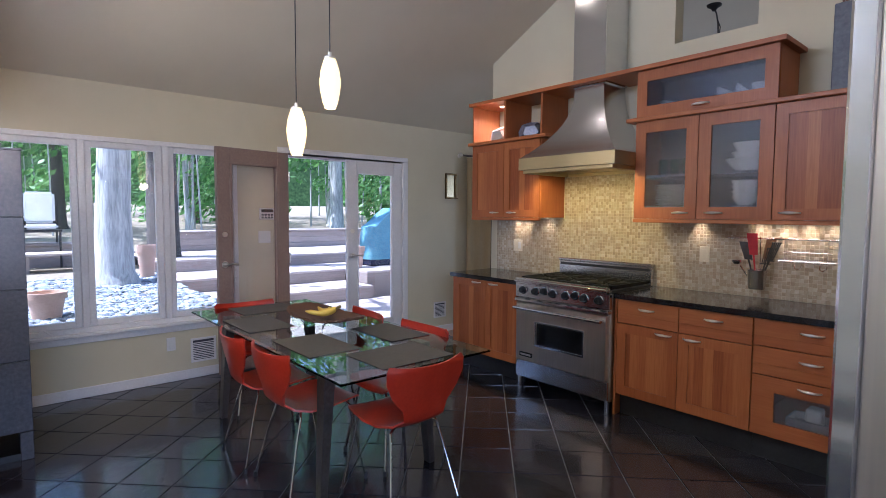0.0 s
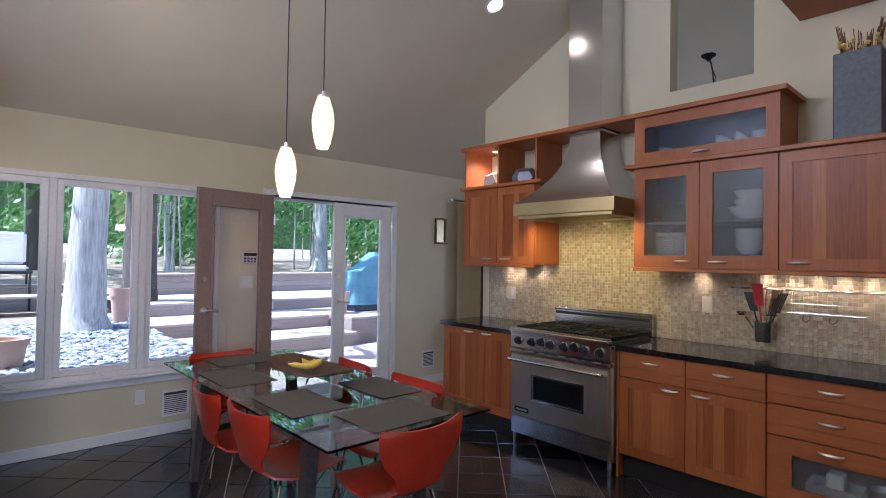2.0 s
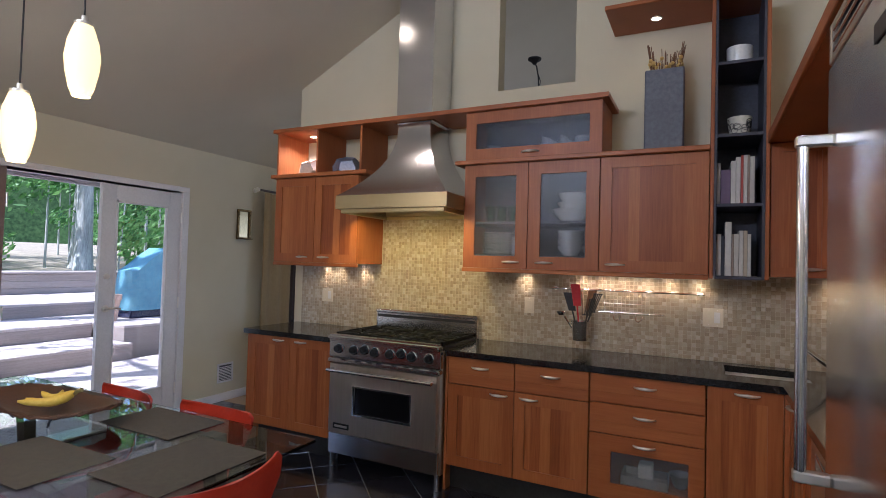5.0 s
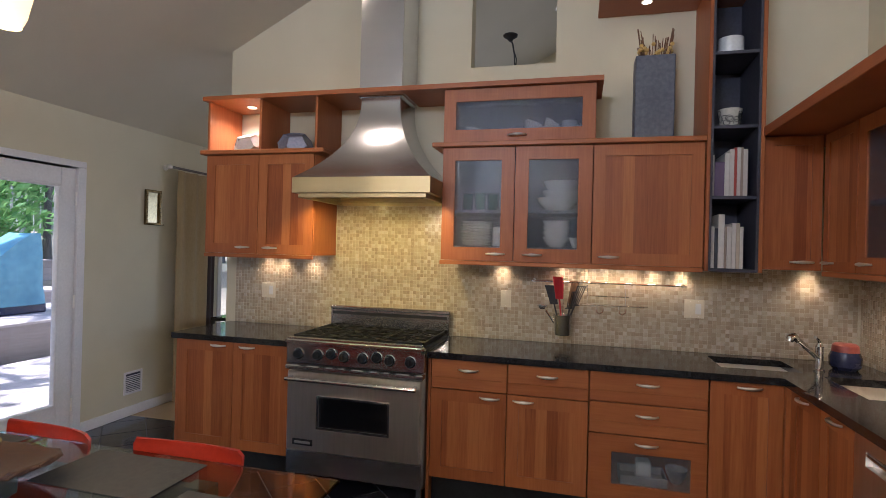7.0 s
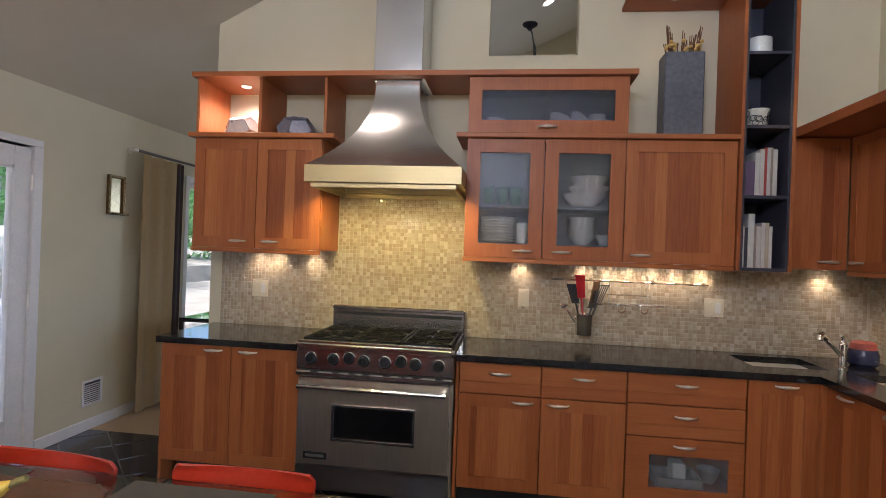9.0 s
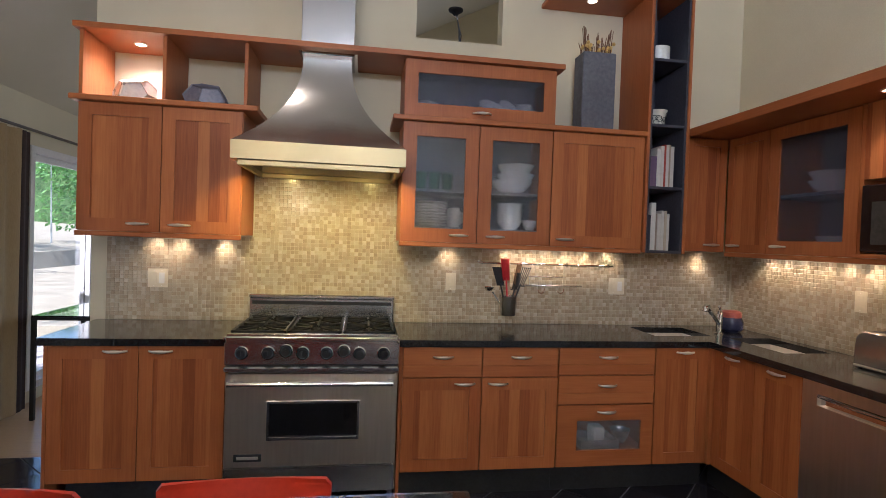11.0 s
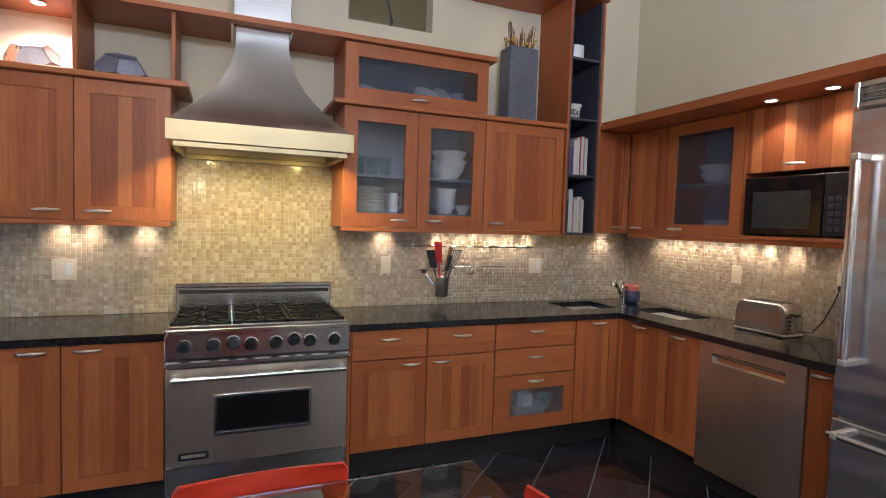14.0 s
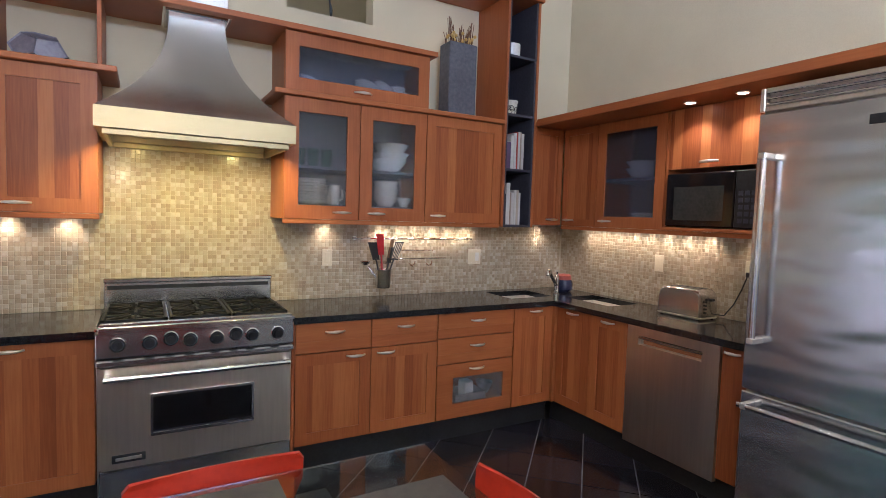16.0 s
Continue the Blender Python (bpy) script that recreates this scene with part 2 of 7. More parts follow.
GRANITE = surface("black_granite", (0.006, 0.006, 0.007), (0.026, 0.025, 0.026), 0.13, 0, 60, bump=0.0, fine=400, rough_var=0.05, coat=0.3)
BLACK = surface("black_plastic", (0.010, 0.010, 0.011), (0.022, 0.022, 0.024), 0.35, 0, 20, bump=0.05)
IRON = surface("cast_iron", (0.008, 0.008, 0.009), (0.018, 0.018, 0.019), 0.6, 0, 50, bump=0.3, fine=300, spec=0.2)
BLACKGLASS = surface("black_glass", (0.004, 0.004, 0.005), (0.008, 0.008, 0.009), 0.08, 0, 3, bump=0.0, rough_var=0.03)
CABINSIDE = surface("slate_grey_lining", (0.20, 0.205, 0.24), (0.25, 0.255, 0.29), 0.5, 0, 12, bump=0.03)
SHELFDARK = surface("dark_slate_laminate", (0.035, 0.035, 0.05), (0.055, 0.055, 0.075), 0.5, 0, 12)
KICK = surface("black_toe_kick", (0.01, 0.01, 0.011), (0.02, 0.02, 0.021), 0.5, 0, 12)
GLASS = glass("window_glass", (1, 1, 1), 0.0, 1.45)
# the shade of the wall behind is put into this pane's tint
DIMGLASS = glass("shade_tinted_door_glass", (0.72, 0.67, 0.66), 0.0, 1.45)
TABLEGLASS = glass("table_glass", (0.80, 0.90, 0.87), 0.0, 1.45)
FROST = glass("frosted_glass", (0.88, 0.89, 0.92), 0.26, 1.25, 0.97)
WAVY = surface("wavy_steel_sheet", (0.70, 0.71, 0.74), (0.74, 0.75, 0.78), 0.2, 1.0, 0.8, (1, 1, 1), 0.0, 3, rough_var=0.02)
wn = WAVY.node_tree
wmap = add(wn, "ShaderNodeMapping", {"Vector": add(wn, "ShaderNodeTexCoord").outputs["Object"], "Scale": (0.6, 0.9, 3.4)}).outputs[0]
wnoise = add(wn, "ShaderNodeTexNoise", {"Vector": wmap, "Scale": 2.0, "Detail": 1.0})
wbump = add(wn, "ShaderNodeBump", {"Strength": 0.5, "Distance": 0.02, "Height": wnoise.outputs["Fac"]})
wn.links.new(wbump.outputs[0], wn.nodes["Principled BSDF"].inputs["Normal"])
FROSTDIM = glass("frosted_glass_dim", (0.66, 0.69, 0.82), 0.24, 1.25, 0.97)
RED = surface("red_lacquer", (0.37, 0.022, 0.007), (0.44, 0.032, 0.010), 0.32, 0, 6, bump=0.02, coat=0.3)
PORCELAIN = surface("white_porcelain", (0.74, 0.74, 0.72), (0.82, 0.82, 0.80), 0.25, 0, 8, bump=0.0)
SWITCH = surface("ivory_plastic", (0.66, 0.60, 0.47), (0.72, 0.66, 0.52), 0.4, 0, 8, bump=0.0)
WARM = (1.0, 0.72, 0.40)
LAMP = glow("lamp_glow", (1.0, 0.80, 0.52), 6.0)
SHADE = glow("lit_opal_glass", (1.0, 0.76, 0.32), 0.65)
BULB = glow("bulb_glow", (1.0, 0.80, 0.62), 6.0)

# ---- the room ----
FLOORX = surface("pale_oak_floor", (0.42, 0.29, 0.16), (0.52, 0.37, 0.22), 0.4, 0, 5, (1, 12, 1), 0.1)
GROUT = surface("floor_grout", (0.17, 0.165, 0.16), (0.24, 0.23, 0.22), 0.8, 0, 30)
MORTAR = surface("mosaic_grout", (0.47, 0.405, 0.30), (0.54, 0.475, 0.355), 0.85, 0, 30)

structure("floor", box(WX, EX2, SY, 0.16, -0.12, -0.006), GROUT, "dark slate tile floor with pale grout lines", "floor")
structure("floor_back_room", box(WX, EX, 0.16, NY, -0.12, 0.0), FLOORX, "pale wooden floor of the next room", "floor")

# window wall: a three-light window, a pair of glazed doors, a sliding window in the next room
WIN = (-4.14, -2.33, 0.53, 2.10)
DOOR = (-1.88, -0.385, 0.0, 2.095)
SLIDE = (1.27, 3.3, 0.10, 2.14)


def west_keep(y, z):
    return not any(a < y < b and c < z < d for a, b, c, d in (WIN, DOOR, SLIDE))


structure("wall_west", slab(sorted({SY - 0.15, NY + 0.15, *WIN[:2], *DOOR[:2], *SLIDE[:2]}), sorted({-0.12, 2.62, *WIN[2:], *DOOR[2:], *SLIDE[2:]} - {0.0} | {0.0}),
          west_keep, 0.0, 0.16, lambda u, v, w: (WX - w, u, v)), WALL, "cream painted wall with a window and glazed doors", "wall")

# stove wall, cut along the slope of the ceiling, with a square opening high up
NX0, NX1, NZ0, NZ1 = 1.005, 1.595, 2.825, 3.78
LX = -0.95

bmw = bmesh.new()
for x0, x1, z0, z1a, z1b in ((LX, NX0, 0, ceil_z(LX) + .03, ceil_z(NX0) + .03), (NX1, EX, 0, ceil_z(NX1) + .03, ceil_z(EX) + .03), (NX0, NX1, 0, NZ0, NZ0), (NX0, NX1, NZ1, ceil_z(NX0) + .03, ceil_z(NX1) + .03)):
    v = [bmw.verts.new(c) for c in ((x0, 0, z0), (x1, 0, z0), (x1, 0, z1b), (x0, 0, z1a), (x0, 0.13, z0), (x1, 0.13, z0), (x1, 0.13, z1b), (x0, 0.13, z1a))]
    for q in ((0, 1, 2, 3), (7, 6, 5, 4), (0, 4, 5, 1), (1, 5, 6, 2), (2, 6, 7, 3), (3, 7, 4, 0)):
        bmw.faces.new([v[i] for i in q])
structure("wall_north", bmw, WALL, "cream painted wall behind the range with an opening high up", "wall")
structure("wall_east", box(EX, EX + 0.15, -2.82, NY + 0.15, -0.12, 5.6), WALL, "cream painted wall behind the fridge run", "wall")
# unseen opening, added to go with the east fill lamp
EGAP = (-5.6, -3.9, 0.9, 2.4)
structure("wall_far_east", slab([SY - 0.15, EGAP[0], EGAP[1], NY + 0.15], [-0.12, EGAP[2], EGAP[3], 6.5], lambda u, v: not (EGAP[0] < u < EGAP[1] and EGAP[2] < v < EGAP[3]), 0, 0.15, lambda u, v, w: (EX2 + w, u, v)), WALL, "cream painted wall", "wall")
# unseen opening, added to go with the south fill lamp
SGAP = (-0.45, 1.35, 2.82, 3.3)
structure("wall_south", slab([WX - 0.16, SGAP[0], SGAP[1], EX2 + 0.15], [-0.12, SGAP[2], SGAP[3], 6.5], lambda u, v: not (SGAP[0] < u < SGAP[1] and SGAP[2] < v < SGAP[3]), 0, 0.15, lambda u, v, w: (u, SY - w, v)), WALL, "cream painted wall", "wall")
# the opening in this wall is unseen, added for the next room's fill lamp
structure("wall_back_room", slab([WX - 0.16, 0.2, 2.6, EX2 + 0.15], [-0.12, 0.9, 2.3, 6.5], lambda u, v: not (0.2 < u < 2.6 and 0.9 < v < 2.3), 0, 0.15, lambda u, v, w: (u, NY + w, v)), WALL, "cream painted wall of the next room", "wall")
bmc = bmesh.new()
v = [bmc.verts.new((x, y, ceil_z(x) + h)) for x in (WX - 0.16, EX2 + 0.15) for y in (SY - 0.15, NY + 0.15) for h in (0, 0.12)]
for q in ((0, 2, 6, 4), (1, 5, 7, 3), (0, 1, 3, 2), (4, 6, 7, 5), (0, 4, 5, 1), (2, 3, 7, 6)):
    bmc.faces.new([v[i] for i in q])
structure("ceiling", bmc, CEILING, "sloping painted ceiling", "ceiling")

bmb = bmesh.new()
for y0, y1 in ((-4.5, -1.94), (-0.33, 1.2)):
    bx(bmb, WX, WX + 0.014, y0, y1, 0.0, 0.085, 0.004)
structure("baseboard", bmb, WHITE, "white painted baseboard", "baseboard")


def frame_yz(bm, x0, x1, y0, y1, z0, z1, w, wb=None):
    """Four frame bars round an opening in the window wall."""
    wb = wb or w
    bx(bm, x0, x1, y0, y0 + w, z0, z1, 0.003)
    bx(bm, x0, x1, y1 - w, y1, z0, z1, 0.003)
    bx(bm, x0 + .001, x1 - .001, y0 + w, y1 - w, z1 - w, z1, 0.003)
    bx(bm, x0 + .001, x1 - .001, y0 + w, y1 - w, z0, z0 + wb, 0.003)
    return bm


win = tagged(thing("window_1", (WX, -3.07, WIN[2]), "white three-light casement window", "window"), kind="structure")
part("window_frame", frame_yz(bmesh.new(), WX - 0.12, WX + 0.012, WIN[0], WIN[1], WIN[2], WIN[3], 0.04), WHITE, win)
part("window_sill", box(WX - 0.02, WX + 0.05, WIN[0] - 0.03, WIN[1] + 0.03, WIN[2] - 0.03, WIN[2], 0.006), WHITE, win)
part("apron", box(WX + .001, WX + 0.014, WIN[0] - 0.01, WIN[1] + 0.01, WIN[2] - 0.085, WIN[2] - 0.031, 0.003), WHITE, win)
bounds = (WIN[0] + 0.04, -3.565, -3.515, -2.96, -2.91, WIN[1] - 0.04)
for y in (-3.54, -2.935):
    part("mullion", box(WX - 0.11, WX + 0.014, y - 0.025, y + 0.025, WIN[2] + 0.04, WIN[3] - 0.04, 0.004), WHITE, win)
for i in range(3):
    y0, y1 = bounds[2 * i], bounds[2 * i + 1]
    sash = part("sash", frame_yz(bmesh.new(), WX - 0.09, WX - 0.02, y0 + .001, y1 - .001, WIN[2] + 0.041, WIN[3] - 0.041, 0.045), WHITE, win)
    pane = part("pane", box(WX - 0.06, WX - 0.054, y0 + 0.04, y1 - 0.04, WIN[2] + 0.08, WIN[3] - 0.08), GLASS, sash, "clear glass")
    pane.visible_shadow = False
    part("crank", cyl(cyl(bmesh.new(), (WX - 0.01, (y0 + y1) / 2, WIN[2] + 0.045), (WX + 0.035, (y0 + y1) / 2, WIN[2] + 0.055), 0.012), (WX + 0.03, (y0 + y1) / 2 + 0.01, WIN[2] + 0.055), (WX + 0.045, (y0 + y1) / 2 + 0.05, WIN[2] + 0.02), 0.006), WHITE, sash, "white crank handle")

sl = tagged(thing("window_2", (WX, 2.4, SLIDE[2]), "white sliding window beside a curtain", "window"), kind="structure")
part("window_frame", frame_yz(bmesh.new(), WX - 0.12, WX + 0.012, *SLIDE, 0.06), WHITE, sl)
for y0, y1 in ((1.33, 2.32), (2.28, 3.24)):
    s_ = part("sash", frame_yz(bmesh.new(), WX - 0.09 + (y0 > 2) * .05, WX - 0.045 + (y0 > 2) * .05, y0, y1, SLIDE[2] + 0.06, SLIDE[3] - 0.06, 0.05), WHITE, sl)
    part("pane", box(WX - 0.07 + (y0 > 2) * .05, WX - 0.064 + (y0 > 2) * .05, y0 + .04, y1 - .04, SLIDE[2] + 0.1, SLIDE[3] - 0.1), GLASS, s_).visible_shadow = False

# glazed doors: casing, a closed leaf and a leaf swung into the room
dc = tagged(thing("door_casing", (WX, -1.06, 0), "white painted door casing", "door frame"), kind="structure")
bmd = bmesh.new()
bx(bmd, WX - 0.16, WX + 0.015, DOOR[0] - 0.05, DOOR[0] + 0.02, 0.0, DOOR[3], 0.004)
bx(bmd, WX - 0.16, WX + 0.015, DOOR[1] - 0.02, DOOR[1] + 0.05, 0.0, DOOR[3], 0.004)
bx(bmd, WX - 0.159, WX + 0.014, DOOR[0] - 0.05, DOOR[1] + 0.05, DOOR[3], DOOR[3] + 0.05, 0.004)
part("casing", bmd, WHITE, dc)
part("threshold", box(WX - 0.2, WX + 0.02, DOOR[0], DOOR[1], 0.0, 0.025, 0.006), NICKEL, dc, "metal threshold")


def glazed_door(name, material, label, glazing=GLASS, look_of="clear glass"):
    """A leaf hinged at the origin, reaching along -y, its room side to +x."""
    w, h, st = 0.735, 2.08, 0.12
    d = tagged(thing(name, (0, 0, 0), label, "door"), kind="structure")
    bm = bmesh.new()
    bx(bm, -0.022, 0.022, -st, 0, 0.03, h, 0.003)
    bx(bm, -0.022, 0.022, -w, -w + st, 0.03, h, 0.003)
    bx(bm, -0.021, 0.021, -w + st, -st, h - 0.13, h, 0.003)
    bx(bm, -0.021, 0.021, -w + st, -st, 0.03, 0.26, 0.003)
    part("leaf", bm, material, d)
    bm = bmesh.new()
    for y0, y1, z0, z1 in ((-w + st, -w + st + .02, .26, h - .13), (-st - .02, -st, .26, h - .13), (-w + st, -st, .26, .28), (-w + st, -st, h - .15, h - .13)):
        bx(bm, -0.026, 0.026, y0, y1, z0, z1, 0.003)
    part("glazing_bead", bm, material, d)
    pane = part("pane", box(-0.004, 0.004, -w + st, -st, 0.26, h - 0.13), glazing, d, look_of)
    pane.visible_shadow = False
    for sx in (1, -1):
        y = -w + 0.06
        k = part("door_handle", lathe(cyl(bmesh.new(), (sx * 0.022, y, 1.03), (sx * 0.06, y, 1.03), 0.011), [(0.03, 0), (0.03, 0.006), (0.012, 0.008)], (sx * 0.022, y, 1.03), 16, "X") if sx < 0 else cyl(cyl(bmesh.new(), (0.022, y, 1.03), (0.062, y, 1.03), 0.011), (0.022, y, 1.03), (0.03, y, 1.03), 0.03), NICKEL, d, "satin nickel lever handle")
        part("lever", tube(bmesh.new(), [(sx * 0.06, y, 1.03), (sx * 0.062, y + 0.04, 1.033), (sx * 0.06, y + 0.11, 1.025)], 0.009), NICKEL, k)
    part("deadbolt", cyl(bmesh.new(), (-0.03, -w + 0.06, 1.30), (0.034, -w + 0.06, 1.30), 0.024), NICKEL, d, "round deadbolt")
    for z in (0.25, 1.05, 1.85):
        part("hinge", cyl(bmesh.new(), (0.028, 0.002, z - 0.05), (0.028, 0.002, z + 0.05), 0.008), NICKEL, d)
    return d


leaf = glazed_door("door_1", WHITE, "white glazed door leaf, closed")
leaf.matrix_basis = pose(WX - 0.03, DOOR[1] - 0.022, 0)
leaf2 = glazed_door("door_2", TAUPE, "taupe glazed door leaf standing open into the room", DIMGLASS, "glass tinted with the shade of the wall behind")
leaf2.matrix_basis = pose(WX + 0.045, DOOR[0] + 0.03, 0, 0, 0, 10)

# ---- cabinets ----
HANDLES = "bar handles"


def obox(bm, o, f, a0, a1, d0, d1, z0, z1, bevel=0.0):
    """A box on a run of cabinets: o 'S' runs along x and faces -y, o 'W' runs along y and faces -x; f is the front's place."""
    if o == "S":
        return bx(bm, a0, a1, f + d0, f + d1, z0, z1, bevel)
    return bx(bm, f + d0, f + d1, a0, a1, z0, z1, bevel)


def opt(o, f, a, d, z):
    return (a, f + d, z) if o == "S" else (f + d, a, z)


def handle(parent, o, f, a, z, length=0.115):
    """A cast bow handle, thick in the middle."""
    n, pts, rs = 9, [], []
    for i in range(n):
        s = i / (n - 1) * 2 - 1
        pts.append(opt(o, f, a + s * length / 2, -0.006 - 0.024 * (1 - s ** 4), z))
        rs.append(0.0052 + 0.0045 * (1 - abs(s)))
    return part("handle", tube(bmesh.new(), pts, rs, 8), NICKEL, parent, "satin nickel bow handle", True)


def shaker(parent, o, f, a0, a1, z0, z1, hx=None, hz=None, glazed=None, g=0.0025, st=0.068, name="door"):
    """A framed door with a planked or glazed field."""
    a0, a1, z0, z1 = a0 + g, a1 - g, z0 + g, z1 - g
    bm = slab([a0, a0 + st, a1 - st, a1], [z0, z0 + st, z1 - st, z1], lambda u, v: not (a0 + st < u < a1 - st and z0 + st < v < z1 - st), 0, 0.02, lambda u, v, w: opt(o, f, u, w, v))
    es = [e for e in bm.edges if e.calc_face_angle(0) > 0.5]
    bmesh.ops.bevel(bm, geom=es, offset=0.002, segments=1, affect="EDGES")
    d = part(name, bm, WOOD, parent)
    fld = obox(bmesh.new(), o, f, a0 + st - .005, a1 - st + .005, 0.008, 0.014, z0 + st - .005, z1 - st + .005)
    part("pane" if glazed else "panel", fld, glazed or PANEL, d, "frosted glass" if glazed else "planked wood field")
    if hx is not None:
        handle(d, o, f, hx, hz)
    return d


def drawer(parent, o, f, a0, a1, z0, z1, g=0.0025):
    a0, a1, z0, z1 = a0 + g, a1 - g, z0 + g, z1 - g
    zs = z0 + (z1 - z0) * 0.38
    bm = obox(bmesh.new(), o, f, a0, a1, 0, 0.02, zs, z1, 0.002)
    d = part("drawer_front", bm, WOODH, parent)
    part("lower_rail", obox(bmesh.new(), o, f, a0, a1, 0.004, 0.0195, z0, zs, 0.002), WOODH, d)
    handle(d, o, f, (a0 + a1) / 2, z1 - 0.055)
    return d


def carcass(parent, o, f, a0, a1, z0, z1, depth, material=None, back=0.012, shelves=(), th=0.018, d0=0.0215, inner=None):
    m = material or WOOD
    n = inner or m
    part("side", obox(bmesh.new(), o, f, a0, a0 + th, d0, depth, z0, z1, 0.001), m, parent)
    part("side", obox(bmesh.new(), o, f, a1 - th, a1, d0, depth, z0, z1, 0.001), m, parent)
    part("bottom", obox(bmesh.new(), o, f, a0 + th, a1 - th, d0, depth - .001, z0, z0 + th), m, parent)
    part("top", obox(bmesh.new(), o, f, a0 + th, a1 - th, d0, depth - .001, z1 - th, z1), n, parent)
    part("back", obox(bmesh.new(), o, f, a0 + th, a1 - th, depth - back, depth - .001, z0 + th, z1 - th), n, parent)
    for z in shelves:
        part("shelf", obox(bmesh.new(), o, f, a0 + th, a1 - th, d0 + .01, depth - back, z - 0.009, z + 0.009), n, parent)


BF, BD, BZ0, BZ1 = -0.61, 0.605, 0.165, 0.878      # base cabinets: front, depth, bottom and top
UF, UD, UZ0, UZ1 = -0.38, 0.372, 1.465, 2.185      # wall cabinets
CT = 0.917                                        # counter top
EF = 2.84                                         # front of the run by the fridge
EU = 3.06                                         # front of its wall cabinets

c = thing("base_cabinet", (-0.42, -0.3, 0), "honey wood base cabinet with two planked doors beside the range", "cabinet", "base cabinets")
carcass(c, "S", BF, -0.865, -0.004, BZ0, BZ1, BD)
shaker(c, "S", BF, -0.865, -0.434, BZ0, BZ1, -0.545, 0.85)
shaker(c, "S", BF, -0.434, -0.004, BZ0, BZ1, -0.325, 0.85)
part("toe_kick", box(-0.80, -0.004, BF + 0.07, BF + 0.09, 0.0, BZ0 - .001), KICK, c)
part("end_panel", box(-0.885, -0.867, BF + 0.005, -0.005, 0.0, BZ1, 0.001), WOOD, c)

c = thing("base_cabinet", (1.39, -0.3, 0), "honey wood base cabinet with two drawers above two doors", "cabinet", "base cabinets")
carcass(c, "S", BF, 0.938, 1.852, BZ0, BZ1, BD)
part("end_panel", box(0.918, 0.9365, BF + 0.0, -0.005, 0.0, BZ1, 0.001), WOOD, c)
for a0, a1, hx in ((0.938, 1.395, 1.295), (1.395, 1.852, 1.49)):
    drawer(c, "S", BF, a0, a1, 0.70, BZ1)
    shaker(c, "S", BF, a0, a1, BZ0, 0.70, hx, 0.668)
part("toe_kick", box(0.938, 1.852, BF + 0.07, BF + 0.09, 0.0, BZ0 - .001), KICK, c)

c = thing("drawer_cabinet", (2.16, -0.3, 0), "honey wood drawer unit with a glazed bottom drawer", "cabinet", "base cabinets")
carcass(c, "S", BF, 1.855, 2.465, BZ0, BZ1, BD, shelves=(0.24,))
drawer(c, "S", BF, 1.855, 2.465, 0.71, BZ1)
drawer(c, "S", BF, 1.855, 2.465, 0.535, 0.71)
bmq = slab([1.8575, 1.98, 2.385, 2.4625], [BZ0 + .0025, 0.262, 0.44, 0.5325], lambda u, v: not (1.98 < u < 2.385 and 0.262 < v < 0.44), 0, 0.02, lambda u, v, w: (u, BF + w, v))
d = part("drawer_front", bmq, WOODH, c)
# slight milkiness in the pane puts light into the dark drawer behind it
part("pane", box(1.975, 2.39, BF + 0.009, BF + 0.013, 0.257, 0.445), glass("milky_drawer_glass", (0.85, 0.87, 0.9), 0.1, 1.2, 0.92), d, "clear glass")
handle(d, "S", BF, 2.16, 0.495)
part("toe_kick", box(1.853, 2.84, BF + 0.07, BF + 0.09, 0.0, BZ0 - .001), KICK, c)

c = thing("corner_cabinet", (2.63, -0.3, 0), "honey wood corner base cabinet with one narrow planked door", "cabinet", "base cabinets")
carcass(c, "S", BF, 2.468, 2.818, BZ0, BZ1 - 0.2, BD)
shaker(c, "S", BF, 2.468, 2.818, BZ0, BZ1, 2.655, 0.85)

part("filler", box(2.8185, 2.8395, -0.634, -0.59, BZ0, BZ1 - .001), WOOD, c)
part("filler", box(2.84, 2.86, -0.6345, -0.59, BZ0, BZ1 - .001), WOOD, c)
c = thing("sink_cabinet", (3.1, -0.97, 0), "honey wood sink cabinet with two planked doors", "cabinet", "base cabinets")
carcass(c, "W", EF, -1.29, -0.635, BZ0, BZ1 - 0.2, 0.56)
shaker(c, "W", EF, -0.965, -0.635, BZ0, BZ1, -0.80, 0.85)
shaker(c, "W", EF, -1.29, -0.965, BZ0, BZ1, -1.125, 0.85)
part("toe_kick", box(EF + 0.07, EF + 0.09, -1.30, -0.52, 0.0, BZ0 - .001), KICK, c)

c = thing("pullout_cabinet", (3.1, -1.97, 0), "narrow honey wood pull-out cabinet beside the fridge", "cabinet", "base cabinets")
part("front", box(EF, EF + 0.02, -2.066, -1.908, BZ0, BZ1 - .002, 0.002), PANEL, c)
part("body", box(EF + 0.0215, EX - 0.005, -2.067, -1.908, BZ0, BZ1 - .002), WOOD, c)
handle(c, "W", EF, -1.967, 0.85, 0.085)
part("toe_kick", box(EF + 0.07, EF + 0.09, -2.067, -1.30, 0.0, BZ0 - .003), KICK, c)

# dishwasher
c = thing("dishwasher", (3.1, -1.58, 0), "stainless steel dishwasher with a recessed pocket handle", "dishwasher")
bmq = slab([-1.903, -1.80, -1.378, -1.295], [0.14, 0.765, 0.82, 0.876], lambda u, v: not (-1.80 < u < -1.378 and 0.765 < v < 0.82), 0, 0.03, lambda u, v, w: (EF - 0.012 + w, u, v))
part("door", bmq, STEELV, c)
